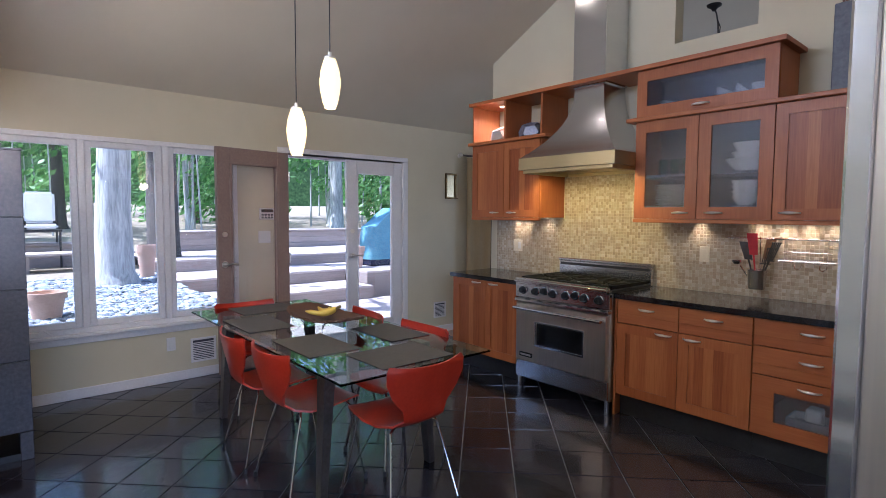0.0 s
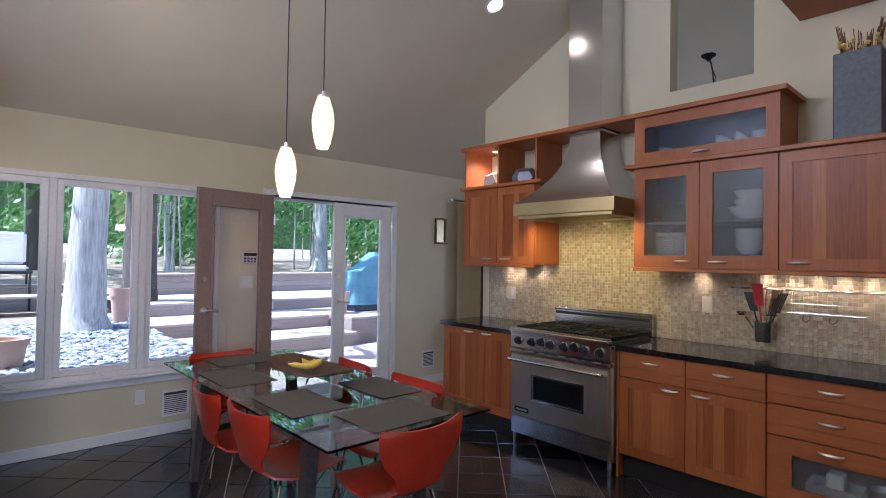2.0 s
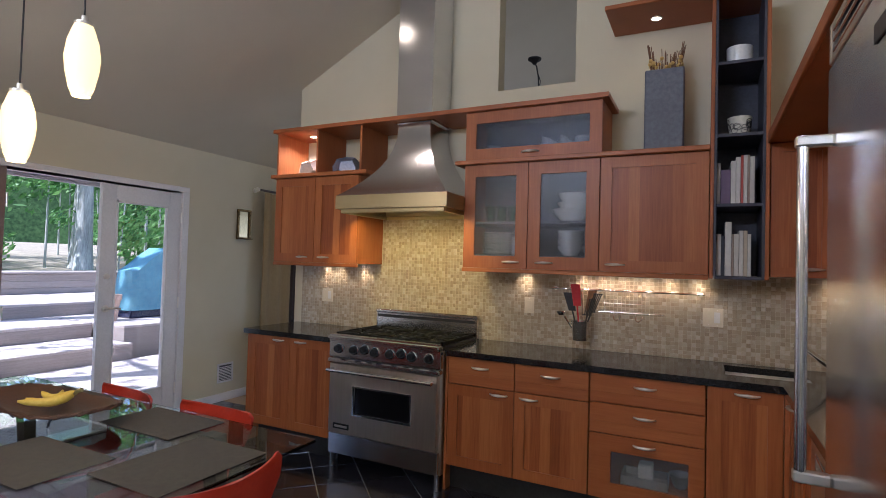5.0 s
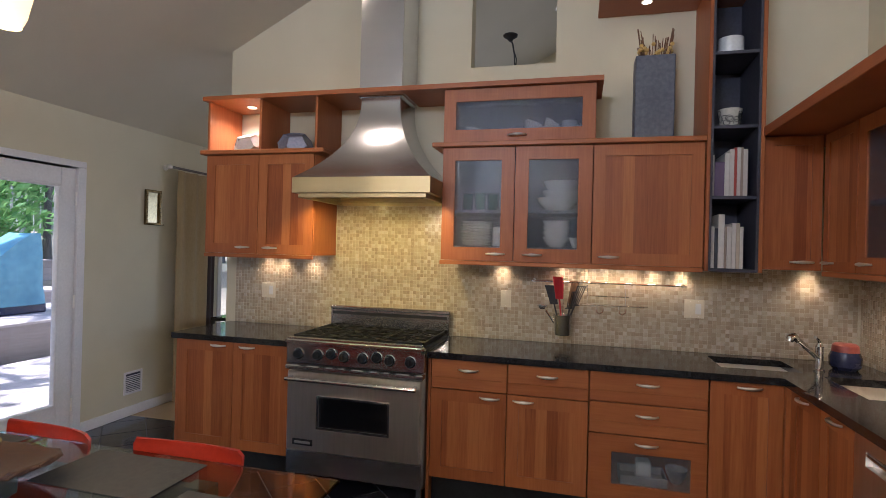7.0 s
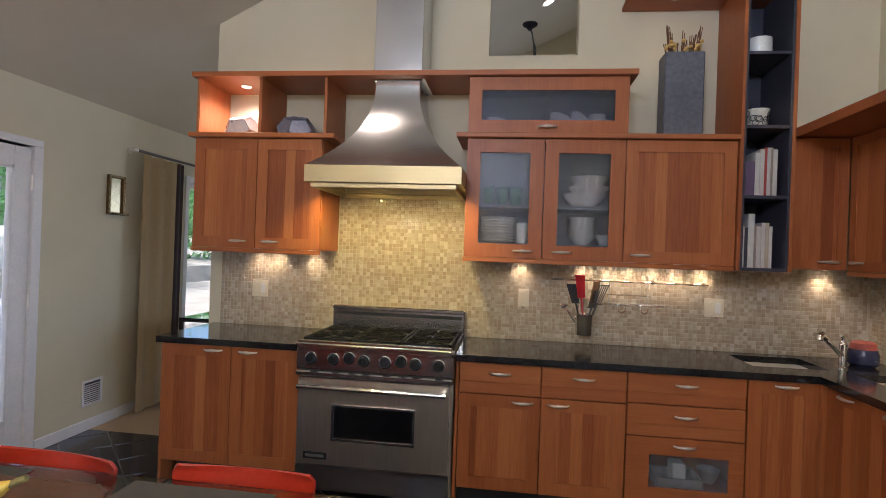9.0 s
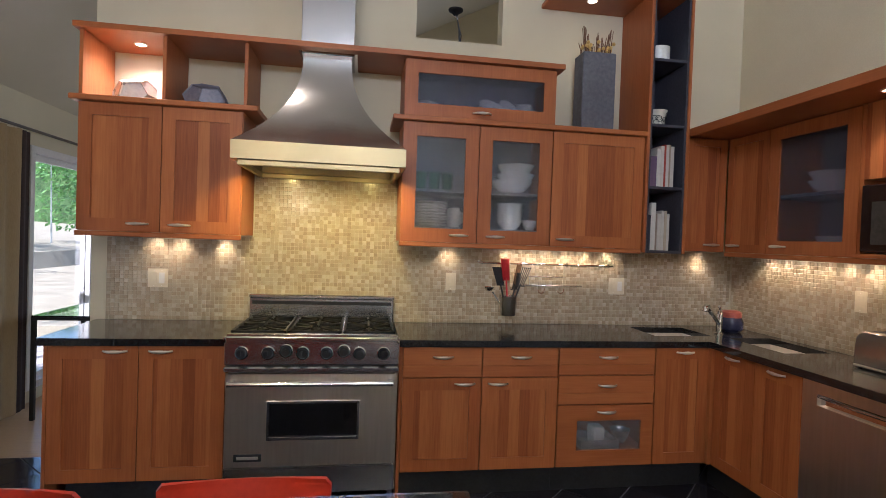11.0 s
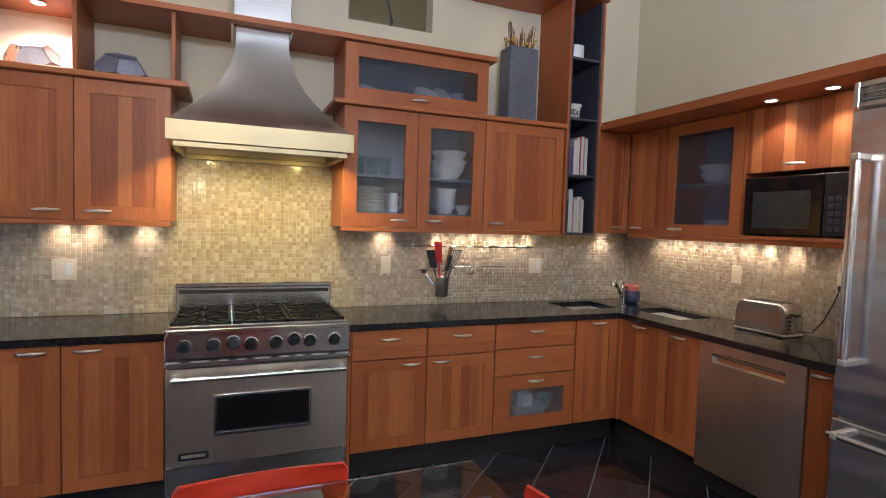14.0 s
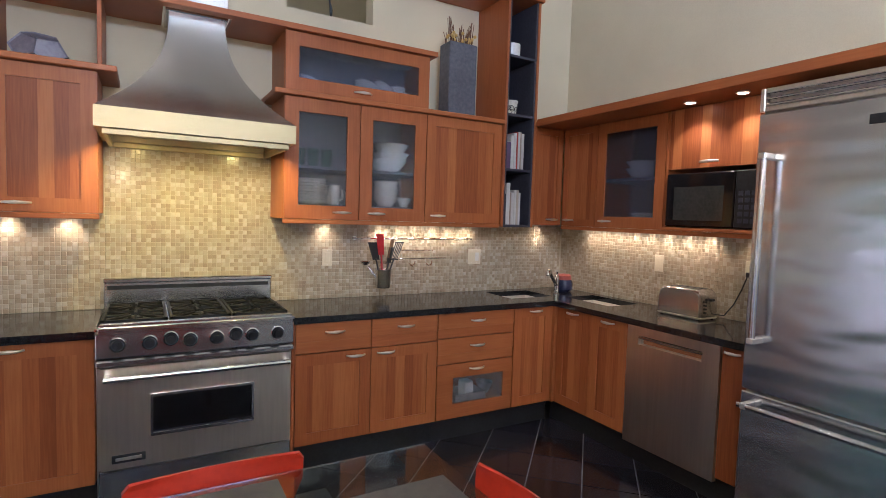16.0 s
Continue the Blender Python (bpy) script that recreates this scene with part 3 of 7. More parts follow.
part("pocket_handle", tube(box(EF + 0.012, EF + 0.016, -1.80, -1.378, 0.765, 0.82), [(EF - 0.006, -1.805, 0.808), (EF - 0.012, -1.6, 0.806), (EF - 0.006, -1.38, 0.808)], 0.008), CHROME, c, "bright curved pocket handle", True)
part("body", box(EF + 0.02, EX - 0.06, -1.90, -1.298, 0.12, 0.875), BLACK, c)
for yy in (-1.82, -1.34):
    part("foot", cyl(bmesh.new(), (EF + 0.1, yy, 0.0), (EF + 0.1, yy, 0.12), 0.018), BLACK, c)

# counter tops of black granite, with two sinks let into the corner
SK1 = (2.56, 2.96, -0.44, -0.11)
SK2 = (3.03, 3.33, -0.95, -0.50)


def stone(us_, vs_, keep, name, label):
    bm = slab(us_, vs_, keep, BZ1 + .001, CT, lambda u, v, w: (u, v, w))
    es = [e for e in bm.edges if len(e.link_faces) == 2 and e.calc_face_angle() > 0.5]
    bmesh.ops.bevel(bm, geom=es, offset=0.005, segments=2, affect="EDGES")
    return single(name, bm, GRANITE, label, "worktop")


stone([-0.91, -0.002], [-0.63, -0.003], lambda u, v: True, "worktop", "polished black granite worktop beside the range")


def l_keep(u, v):
    if SK1[0] < u < SK1[1] and SK1[2] < v < SK1[3] or SK2[0] < u < SK2[1] and SK2[2] < v < SK2[3]:
        return False
    return v > -0.63 or u > EF - 0.03


stone(sorted({0.916, EF - 0.03, EX - 0.003, *SK1[:2], *SK2[:2]}), sorted({-2.068, -0.63, -0.003, *SK1[2:], *SK2[2:]}), l_keep, "worktop", "polished black granite corner worktop with two sinks")
for s in (SK1, SK2):
    bm = bmesh.new()
    x0, x1, y0, y1 = s[0] - .008, s[1] + .008, s[2] - .008, s[3] + .008
    for q in ((x0, x1, y0, y0 + .004), (x0, x1, y1 - .004, y1), (x0, x0 + .004, y0 + .004, y1 - .004), (x1 - .004, x1, y0 + .004, y1 - .004)):
        bx(bm, *q, 0.74, BZ1)
    bx(bm, x0, x1, y0, y1, 0.736, 0.74)
    sk = thing("sink", ((x0 + x1) / 2, (y0 + y1) / 2, 0.736), "undermounted stainless steel sink bowl in the worktop", "sink", "corner sinks")
    part("bowl", bm, NICKEL, sk)
    part("drain", cyl(bmesh.new(), ((x0 + x1) / 2, (y0 + y1) / 2, 0.739), ((x0 + x1) / 2, (y0 + y1) / 2, 0.743), 0.04), CHROME, sk, "round chrome drain")

# wall cabinets over the left worktop
c = thing("wall_cabinet", (-0.42, -0.2, UZ0), "honey wood wall cabinet with two planked doors", "cabinet", "wall cabinets")
carcass(c, "S", UF, -0.86, 0.0, UZ0, 2.17, UD)
shaker(c, "S", UF, -0.86, -0.43, UZ0, 2.17, -0.545, UZ0 + 0.045)
shaker(c, "S", UF, -0.43, 0.0, UZ0, 2.17, -0.325, UZ0 + 0.045)
part("light_rail", box(-0.865, 0.004, UF - 0.004, UF + 0.02, UZ0 - 0.028, UZ0 - .001, 0.003), WOODH, c)
part("shelf_board", box(-0.895, 0.085, UF - 0.035, -0.004, 2.172, 2.202, 0.004), WOODH, c)

TZ0, TZ1 = 2.56, 2.59
c = thing("display_shelf", (0.0, -0.2, 2.203), "open honey wood display shelf running behind the hood", "shelf")
part("side", box(-0.86, -0.84, UF, -0.004, 2.203, TZ0 - .001, 0.002), WOOD, c)
part("divider", box(-0.435, -0.415, UF, -0.004, 2.203, TZ0 - .001, 0.002), WOOD, c)
part("divider", box(0.0, 0.02, UF, -0.004, 2.203, TZ0 - .001, 0.002), WOOD, c)
bmq = slab([-0.88, 0.29, 0.63, 1.90], [UF - 0.035, -0.345, -0.004], lambda u, v: not (0.29 < u < 0.63 and v > -0.345), TZ0, TZ1, lambda u, v, w: (u, v, w))
part("top_board", bmq, WOODH, c)

# wall cabinets right of the hood
c = thing("glass_cabinet", (1.39, -0.2, UZ0), "honey wood wall cabinet with frosted glass doors and white crockery", "cabinet", "wall cabinets")
carcass(c, "S", UF, 0.915, 1.85, UZ0, UZ1, UD, shelves=(1.55, 1.78), inner=CABINSIDE)
shaker(c, "S", UF, 0.915, 1.3825, UZ0, UZ1, 1.27, UZ0 + 0.045, FROST, st=0.082)
shaker(c, "S", UF, 1.3825, 1.85, UZ0, UZ1, 1.50, UZ0 + 0.045, FROST, st=0.082)
c2 = thing("wall_cabinet", (2.15, -0.2, UZ0), "honey wood wall cabinet with one wide planked door", "cabinet", "wall cabinets")
carcass(c2, "S", UF, 1.852, 2.467, UZ0, UZ1, UD)
shaker(c2, "S", UF, 1.852, 2.467, UZ0, UZ1, 1.95, UZ0 + 0.045)
part("light_rail", box(0.91, 2.467, UF - 0.004, UF + 0.02, UZ0 - 0.028, UZ0 - .001, 0.003), WOODH, c2)
part("shelf_board", box(0.85, 2.469, UF - 0.035, -0.004, UZ1 + .001, UZ1 + 0.03, 0.004), WOODH, c2)

c = thing("flap_cabinet", (1.39, -0.2, UZ1 + 0.031), "honey wood cabinet with a frosted flap door holding glassware", "cabinet", "wall cabinets")
carcass(c, "S", UF, 0.915, 1.86, UZ1 + 0.031, TZ0 - .002, UD, inner=CABINSIDE)
shaker(c, "S", UF, 0.915, 1.86, UZ1 + 0.031, TZ0 - .002, 1.39, UZ1 + 0.07, FROSTDIM, st=0.078)

# tall open bookcase with dark insides, and the canopy over the vase
BX0, BX1, BTOP = 2.47, 2.765, 3.10
c = thing("bookcase", (2.6, -0.2, UZ0 - 0.02), "tall narrow open bookcase with dark slate insides and wooden edges", "bookcase")
part("side", box(BX0, BX0 + 0.02, UF - 0.02, -0.004, UZ0 - 0.02, BTOP, 0.002), WOOD, c, "honey wood side")
part("side", box(BX1 - 0.02, BX1, UF - 0.02, -0.004, UZ0 - 0.02, BTOP, 0.002), WOOD, c, "honey wood side")
part("lining", box(BX0 + .0205, BX0 + 0.034, UF - 0.012, -0.02, UZ0 - 0.02, BTOP - .001), SHELFDARK, c)
part("lining", box(BX1 - 0.034, BX1 - .0205, UF - 0.012, -0.02, UZ0 - 0.02, BTOP - .001), SHELFDARK, c)
part("back", box(BX0 + .0205, BX1 - .0205, -0.018, -0.004, UZ0 - 0.02, BTOP - .001), SHELFDARK, c)
SHZ = (UZ0 - 0.012, 1.865, 2.265, 2.685)
for z in SHZ:
    part("shelf", box(BX0 + 0.0345, BX1 - 0.0345, UF - 0.01, -0.019, z - 0.009, z + 0.009, 0.001), SHELFDARK, c)
part("canopy", box(1.865, BX1 + 0.015, UF - 0.045, -0.004, BTOP + .001, BTOP + 0.03, 0.004), WOODH, c, "honey wood canopy board")

# corner and the run over the toaster
c = thing("corner_wall_cabinet", (2.87, -0.2, UZ0), "honey wood corner wall cabinet with a planked door", "cabinet", "wall cabinets")
carcass(c, "S", UF, 2.768, EU - 0.002, UZ0, 2.206, UD)
shaker(c, "S", UF, 2.768, EU - 0.002, UZ0, 2.206, 2.96, UZ0 + 0.045, st=0.05)
c = thing("wall_cabinet", (3.2, -0.65, UZ0), "honey wood wall cabinet with a planked door", "cabinet", "wall cabinets")
carcass(c, "W", EU, -0.74, -0.385, UZ0, 2.206, 0.352)
shaker(c, "W", EU, -0.74, -0.385, UZ0, 2.206, -0.47, UZ0 + 0.045, st=0.05)
c = thing("glass_cabinet", (3.2, -1.15, UZ0), "honey wood wall cabinet with a dim frosted glass door", "cabinet", "wall cabinets")
carcass(c, "W", EU, -1.322, -0.742, UZ0, 2.206, 0.352, shelves=(1.8,), inner=CABINSIDE)
shaker(c, "W", EU, -1.322, -0.742, UZ0, 2.206, -0.84, UZ0 + 0.045, FROSTDIM, st=0.075)
c = thing("microwave_cabinet", (3.2, -1.7, UZ0), "honey wood cabinet with a planked flap above a microwave shelf", "cabinet", "wall cabinets")
part("bottom", box(EU - 0.02, EX - 0.008, -2.068, -1.325, UZ0, UZ0 + 0.02, 0.002), WOODH, c)
part("side", box(EU, EX - 0.008, -1.343, -1.325, UZ0 + .021, 2.206), WOOD, c)
part("side", box(EU, EX - 0.008, -2.068, -2.012, UZ0 + .021, 2.206), WOOD, c)
part("flap", box(EU, EU + 0.02, -2.0115, -1.3435, 1.84, 2.206, 0.002), PANEL, c)
part("shelf", box(EU + 0.0215, EX - 0.008, -2.0115, -1.3435, 1.84, 1.858), WOOD, c)
handle(c, "W", EU, -1.62, 1.875, 0.12)
part("light_rail", box(EU - 0.004, EU + 0.02, -2.068, -0.385, UZ0 - 0.028, UZ0 - .001, 0.003), WOODH, c)

SZ = 2.21
c = thing("soffit_board", (3.1, -1.2, SZ), "honey wood soffit board with recessed lamps over the fridge run", "soffit")
part("board", box(2.767, EX - 0.005, -2.82, -0.005, SZ, SZ + 0.028, 0.004), WOODH, c)
part("board_edge", box(2.749, 2.766, -2.82, -0.42, SZ - 0.012, SZ + 0.04, 0.003), WOODH, c)

# microwave
c = thing("microwave", (3.2, -1.7, UZ0 + 0.021), "black built-in microwave oven on its shelf", "microwave")
part("body", box(EU + 0.01, EX - 0.03, -1.93, -1.355, UZ0 + 0.026, 1.815, 0.004), BLACK, c)
d = part("door", box(EU - 0.02, EU + 0.009, -1.79, -1.352, UZ0 + 0.028, 1.812, 0.006), BLACKGLASS, c, "glossy black door")
part("window", box(EU - 0.0215, EU - 0.0195, -1.73, -1.41, 1.53, 1.73), surface("microwave_window", (0.03, 0.03, 0.028), (0.045, 0.045, 0.04), 0.12, bump=0.0), d)
p_ = part("control_panel", box(EU - 0.02, EU + 0.009, -1.935, -1.794, UZ0 + 0.028, 1.812, 0.006), BLACK, c)
for i in range(5):
    for j in range(3):
        part("button", box(EU - 0.023, EU - 0.0195, -1.915 + 0.036 * j, -1.89 + 0.036 * j, 1.52 + 0.038 * i, 1.545 + 0.038 * i, 0.001), SHELFDARK, p_)
for yy in (-1.88, -1.4):
    part("foot", box(EU + 0.05, EU + 0.09, yy - .02, yy + .02, UZ0 + 0.0205, UZ0 + 0.0265), BLACK, c)

# fridge
FX, FY0, FY1, FT = 2.74, -2.82, -2.072, 2.155
c = thing("fridge", (3.15, -2.43, 0), "tall built-in stainless steel fridge with a bottom freezer drawer", "fridge")
part("body", box(FX + 0.05, EX - 0.005, FY0, FY1, 0.09, FT, 0.003), STEELV, c)
d = part("fridge_door", box(FX, FX + 0.048, FY0 + .003, FY1 - .003, 0.72, 2.035, 0.006), WAVY, c)
tb = tube(bmesh.new(), [(FX - 0.065, FY1 - 0.075, 0.955), (FX - 0.065, FY1 - 0.075, 1.845)], 0.014, 14)
h_ = part("handle", tb, STEEL, d, "long tubular steel handle", True)
for z in (0.97, 1.83):
    part("mount", box(FX - 0.082, FX, FY1 - 0.092, FY1 - 0.058, z - 0.014, z + 0.014, 0.004), NICKEL, h_)
d = part("freezer_drawer", box(FX, FX + 0.048, FY0 + .003, FY1 - .003, 0.10, 0.708, 0.006), WAVY, c)
h_ = part("handle", tube(bmesh.new(), [(FX - 0.065, FY1 - 0.03, 0.655), (FX - 0.065, FY0 + 0.03, 0.655)], 0.014, 14), STEEL, d, "long tubular steel handle", True)
for y in (FY1 - 0.06, FY0 + 0.06):
    part("mount", box(FX - 0.08, FX, y - 0.014, y + 0.014, 0.64, 0.67, 0.004), NICKEL, h_)
gr = part("grille", frame_yz(bmesh.new(), FX + 0.002, FX + 0.048, FY0 + .003, FY1 - .003, 2.045, FT - .002, 0.022), STEELV, c)
for i in range(3):
    part("slat", box(FX + 0.004, FX + 0.04, FY0 + 0.03, FY1 - 0.03, 2.07 + 0.028 * i, 2.082 + 0.028 * i, 0.003), STEEL, gr)
part("badge", box(FX - 0.004, FX, FY0 + 0.16, FY0 + 0.30, 1.93, 1.97, 0.002), BLACK, c, "small dark badge")
part("toe_kick", box(FX + 0.06, FX + 0.08, FY0 + .003, FY1 - .003, 0.0, 0.0995), KICK, c)

# ---- range and hood ----
c = thing("range_hood", (0.457, -0.3, 1.88), "brushed stainless steel range hood with a flared body and square chimney", "hood")
HB0, HB1, HN = 1.868, 1.965, 2.55
bm = bmesh.new()
n, rings = 14, []
for i in range(n + 1):
    s = i / n
    k = (1 - s) ** 2.3
    x0, x1 = 0.318 - 0.316 * k, 0.596 + 0.316 * k
    y0 = -0.325 - 0.333 * k
    z = HB1 + (HN - HB1) * s
    rings.append([bm.verts.new(p) for p in ((x0, y0, z), (x1, y0, z), (x1, -0.004, z), (x0, -0.004, z))])
for a, b in zip(rings, rings[1:]):
    for k in range(4):
        bm.faces.new((a[k], a[(k + 1) % 4], b[(k + 1) % 4], b[k]))
part("flared_body", bm, STEEL, c, "", True)
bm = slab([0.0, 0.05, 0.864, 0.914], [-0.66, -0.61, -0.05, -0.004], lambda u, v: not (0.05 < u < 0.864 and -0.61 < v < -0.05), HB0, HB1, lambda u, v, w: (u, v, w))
part("band", bm, WARMSTEEL, c, "satin steel band with warm reflected light put into its colour")
part("lip", bx(bx(bx(bx(bmesh.new(), 0.03, 0.884, -0.635, -0.615, HB0 - 0.03, HB0 - .0005, .003), 0.03, 0.884, -0.03, -0.012, HB0 - 0.03, HB0 - .0005, .003), 0.03, 0.05, -0.615, -0.03, HB0 - 0.03, HB0 - .0005, .003), 0.864, 0.884, -0.615, -0.03, HB0 - 0.03, HB0 - .0005, .003), WARMSTEEL, c)
part("liner", box(0.05, 0.864, -0.61, -0.05, HB1 - 0.04, HB1 - 0.036), STEEL, c)
for x in (0.24, 0.457, 0.674):
    part("baffle_filter", box(x - 0.1, x + 0.1, -0.54, -0.12, HB1 - 0.055, HB1 - 0.0405, 0.004), STEEL, c)
for x in (0.16, 0.754):
    part("lamp", cyl(bmesh.new(), (x, -0.58, HB1 - 0.062), (x, -0.58, HB1 - 0.0405), 0.022), LAMP, c, "lit halogen lamp")
part("chimney", box(0.302, 0.612, -0.332, -0.005, HN, ceil_z(0.30) - 0.0, 0.004), STEEL, c)

RF = -0.665
c = thing("range", (0.457, -0.35, 0), "six-burner stainless steel gas range with black knobs and an oven window", "range")
part("body", box(0.003, 0.911, RF + 0.03, -0.02, 0.09, 0.905, 0.003), STEELV, c)
part("control_panel", box(0.002, 0.912, RF - 0.012, RF + 0.03, 0.79, 0.908, 0.004), STEEL, c)
bm = box(0.001, 0.913, RF - 0.045, RF + 0.03, 0.909, 0.955, 0.016, 3)
part("bullnose", bm, STEEL, c, "", True)
for i, x in enumerate((0.09, 0.223, 0.314, 0.40, 0.523, 0.614, 0.696, 0.826)):
    up = 0.012 if i in (2, 5) else 0.0
    y = RF - 0.012
    k = part("knob", lathe(bmesh.new(), [(0.030, 0), (0.031, 0.006), (0.026, 0.010), (0.024, 0.034), (0.020, 0.038), (0.0, 0.038)], (x, y, 0.855 + up), 20, "Y"), BLACK, c, "black knob", True)
    part("bezel", lathe(bmesh.new(), [(0.036, 0.0), (0.036, 0.004), (0.031, 0.005)], (x, y, 0.855 + up), 20, "Y"), CHROME, k)
    part("pointer", box(x - 0.003, x + 0.003, y - 0.044, y - 0.0385, 0.845 + up, 0.872 + up, 0.001), BLACK, k)
part("landing_ledge", box(0.002, 0.912, RF - 0.03, RF + 0.03, 0.752, 0.785, 0.008), STEEL, c)
d = part("oven_door", slab([0.022, 0.236, 0.696, 0.892], [0.255, 0.405, 0.592, 0.745], lambda u, v: not (0.236 < u < 0.696 and 0.405 < v < 0.592), 0, 0.05, lambda u, v, w: (u, RF - 0.02 + w, v)), STEELV, c)
part("window", box(0.23, 0.702, RF - 0.008, RF - 0.003, 0.40, 0.597), BLACKGLASS, d, "black oven glass")
bm = slab([0.226, 0.238, 0.694, 0.706], [0.395, 0.407, 0.590, 0.602], lambda u, v: not (0.238 < u < 0.694 and 0.407 < v < 0.590), 0, 0.006, lambda u, v, w: (u, RF - 0.026 + w, v))
part("window_trim", bm, CHROME, d)
h_ = part("handle", tube(bmesh.new(), [(0.035, RF - 0.075, 0.705), (0.88, RF - 0.075, 0.705)], 0.013, 12), CHROME, d, "tubular steel handle", True)
for x in (0.05, 0.865):
    part("mount", box(x - 0.013, x + 0.013, RF - 0.078, RF - 0.02, 0.692, 0.718, 0.004), STEEL, h_)
part("nameplate", box(0.065, 0.205, RF - 0.026, RF - 0.0205, 0.285, 0.325, 0.003), BLACK, c, "dark nameplate")
part("nameplate_mark", box(0.08, 0.19, RF - 0.028, RF - 0.0262, 0.297, 0.313, 0.001), NICKEL, c, "small bright mark")
part("kick_panel", box(0.012, 0.902, RF - 0.005, RF + 0.025, 0.10, 0.245, 0.004), STEEL, c)
for x in (0.03, 0.885):
    for y in (RF + 0.03, -0.08):
        part("leg", cyl(bmesh.new(), (x, y, 0), (x, y, 0.095), 0.018), STEEL, c)
part("cooktop", box(0.01, 0.904, RF + 0.031, -0.075, 0.906, 0.93, 0.003), BLACK, c, "black enamel cooktop")
bgd = part("backguard", box(0.004, 0.910, -0.07, -0.02, 0.906, 1.073, 0.004), STEEL, c)
part("vent_slot", box(0.02, 0.894, -0.073, -0.0695, 1.035, 1.057), BLACK, bgd)
part("cap", box(0.0, 0.914, -0.078, -0.015, 1.0735, 1.096, 0.005), STEEL, bgd)
for gi in range(3):
    gx = 0.02 + gi * 0.293
    bm = bmesh.new()
    w, y0, y1, z0, z1 = 0.284, RF + 0.045, -0.09, 0.948, 0.962
    for q in ((gx, gx + w, y0, y0 + .014), (gx, gx + w, y1 - .014, y1), (gx, gx + .014, y0, y1), (gx + w - .014, gx + w, y0, y1), (gx, gx + w, (y0 + y1) / 2 - .007, (y0 + y1) / 2 + .007)):
        bx(bm, *q, z0 - .012, z1)
    gt = part("grate", bm, IRON, c, "black cast iron grate")
    for by in (y0 + 0.135, y1 - 0.135):
        cx = gx + w / 2
        b_ = part("burner", lathe(bmesh.new(), [(0.055, 0.93), (0.055, 0.936), (0.035, 0.94), (0.032, 0.95), (0.0, 0.952)], (cx, by, 0), 16), IRON, c, "black burner cap", True)
        bm = bmesh.new()
        for k in range(8):
            a = k * math.pi / 4
            p = Vector((cx, by, 0.962)) + Vector((math.cos(a), math.sin(a), 0)) * 0.03
            q = Vector((cx, by, 0.957)) + Vector((math.cos(a), math.sin(a), 0)) * (0.128 if k % 2 == 0 else 0.165)
            cyl(bm, p, q, 0.0065, 0.008, 6)
        part("grate_finger", bm, IRON, gt)
for gx in (0.308, 0.601):
    part("divider_strip", box(gx - 0.004, gx + 0.004, RF + 0.04, -0.08, 0.931, 0.945), STEEL, c)

# ---- lamps ----
def puck(at, energy, cone=110, name="puck_light", r=0.028, tint=WARM):
    """A small recessed lamp: trim ring and lit lens, with the light that it gives."""
    x, y, z = at
    t_ = thing(name, at, "small round recessed lamp, lit", "lamp", "recessed lamps")
    part("trim_ring", lathe(bmesh.new(), [(r + 0.008, 0.0), (r + 0.008, -0.004), (r, -0.006), (r, -0.001)], at, 16), NICKEL, t_, "", True)
    part("lens", cyl(bmesh.new(), (x, y, z - 0.004), (x, y, z - 0.001), r), LAMP, t_, "glowing lens")
    lamp("puck_lamp", "SPOT", (x, y, z - 0.012), (x, y - 0.0001, z - 1), energy, tint, radius=0.02, cone=cone, blend=0.7)
    return t_


for x in (-0.56, -0.42, -0.16, 1.27, 1.69, 1.84, 1.97, 2.11, 2.25, 2.42, 2.58, 2.72, 3.12):
    puck((x, -0.055, UZ0), 1.3 if x < 1.3 or x > 3 else 1.15, r=0.022)
for y in (-0.40, -0.53, -0.67, -0.82, -0.97, -1.12, -1.27, -1.43, -1.75):
    puck((3.365, y, UZ0), 1.2, r=0.022)
puck((-0.62, -0.20, TZ0), 7.5, 150, tint=(1.0, 0.86, 0.68))
puck((2.95, -1.55, SZ), 3.2, 110, tint=(1.0, 0.84, 0.62))
puck((2.95, -1.86, SZ), 3.2, 110, tint=(1.0, 0.84, 0.62))
puck((2.15, -0.2, BTOP), 0.5, 100)
for x in (0.16, 0.754):
    lamp("hood_lamp", "SPOT", (x, -0.58, HB1 - 0.07), (x + (0.457 - x) * 0.3, -0.25, 1.0), 8.5, (1.0, 0.72, 0.17), radius=0.02, cone=140, blend=0.7)


def can(x, y, energy):
    z = ceil_z(x)
    t_ = thing("ceiling_downlight", (x, y, z), "recessed ceiling downlight, lit", "lamp", "ceiling downlights")
    d = Matrix.Rotation(-math.atan(SLOPE), 4, "Y")
    bm = lathe(bmesh.new(), [(0.085, 0.0), (0.085, -0.006), (0.065, -0.008), (0.06, 0.0)], (0, 0, 0), 24)
    bm2 = cyl(bmesh.new(), (0, 0, -0.005), (0, 0, -0.001), 0.062)
    for b_, nm, mt in ((bm, "trim_ring", WHITE), (bm2, "lens", LAMP)):
        bmesh.ops.transform(b_, matrix=Matrix.Translation((x, y, z)) @ d, verts=b_.verts)
        part(nm, b_, mt, t_)
    lamp("ceiling_lamp", "SPOT", (x, y, z - 0.03), (x, y + 0.001, 0), energy, (1.0, 0.80, 0.56), radius=0.06, cone=120, blend=0.8)


can(-0.01, -0.91, 8)
can(1.52, 2.45, 8)

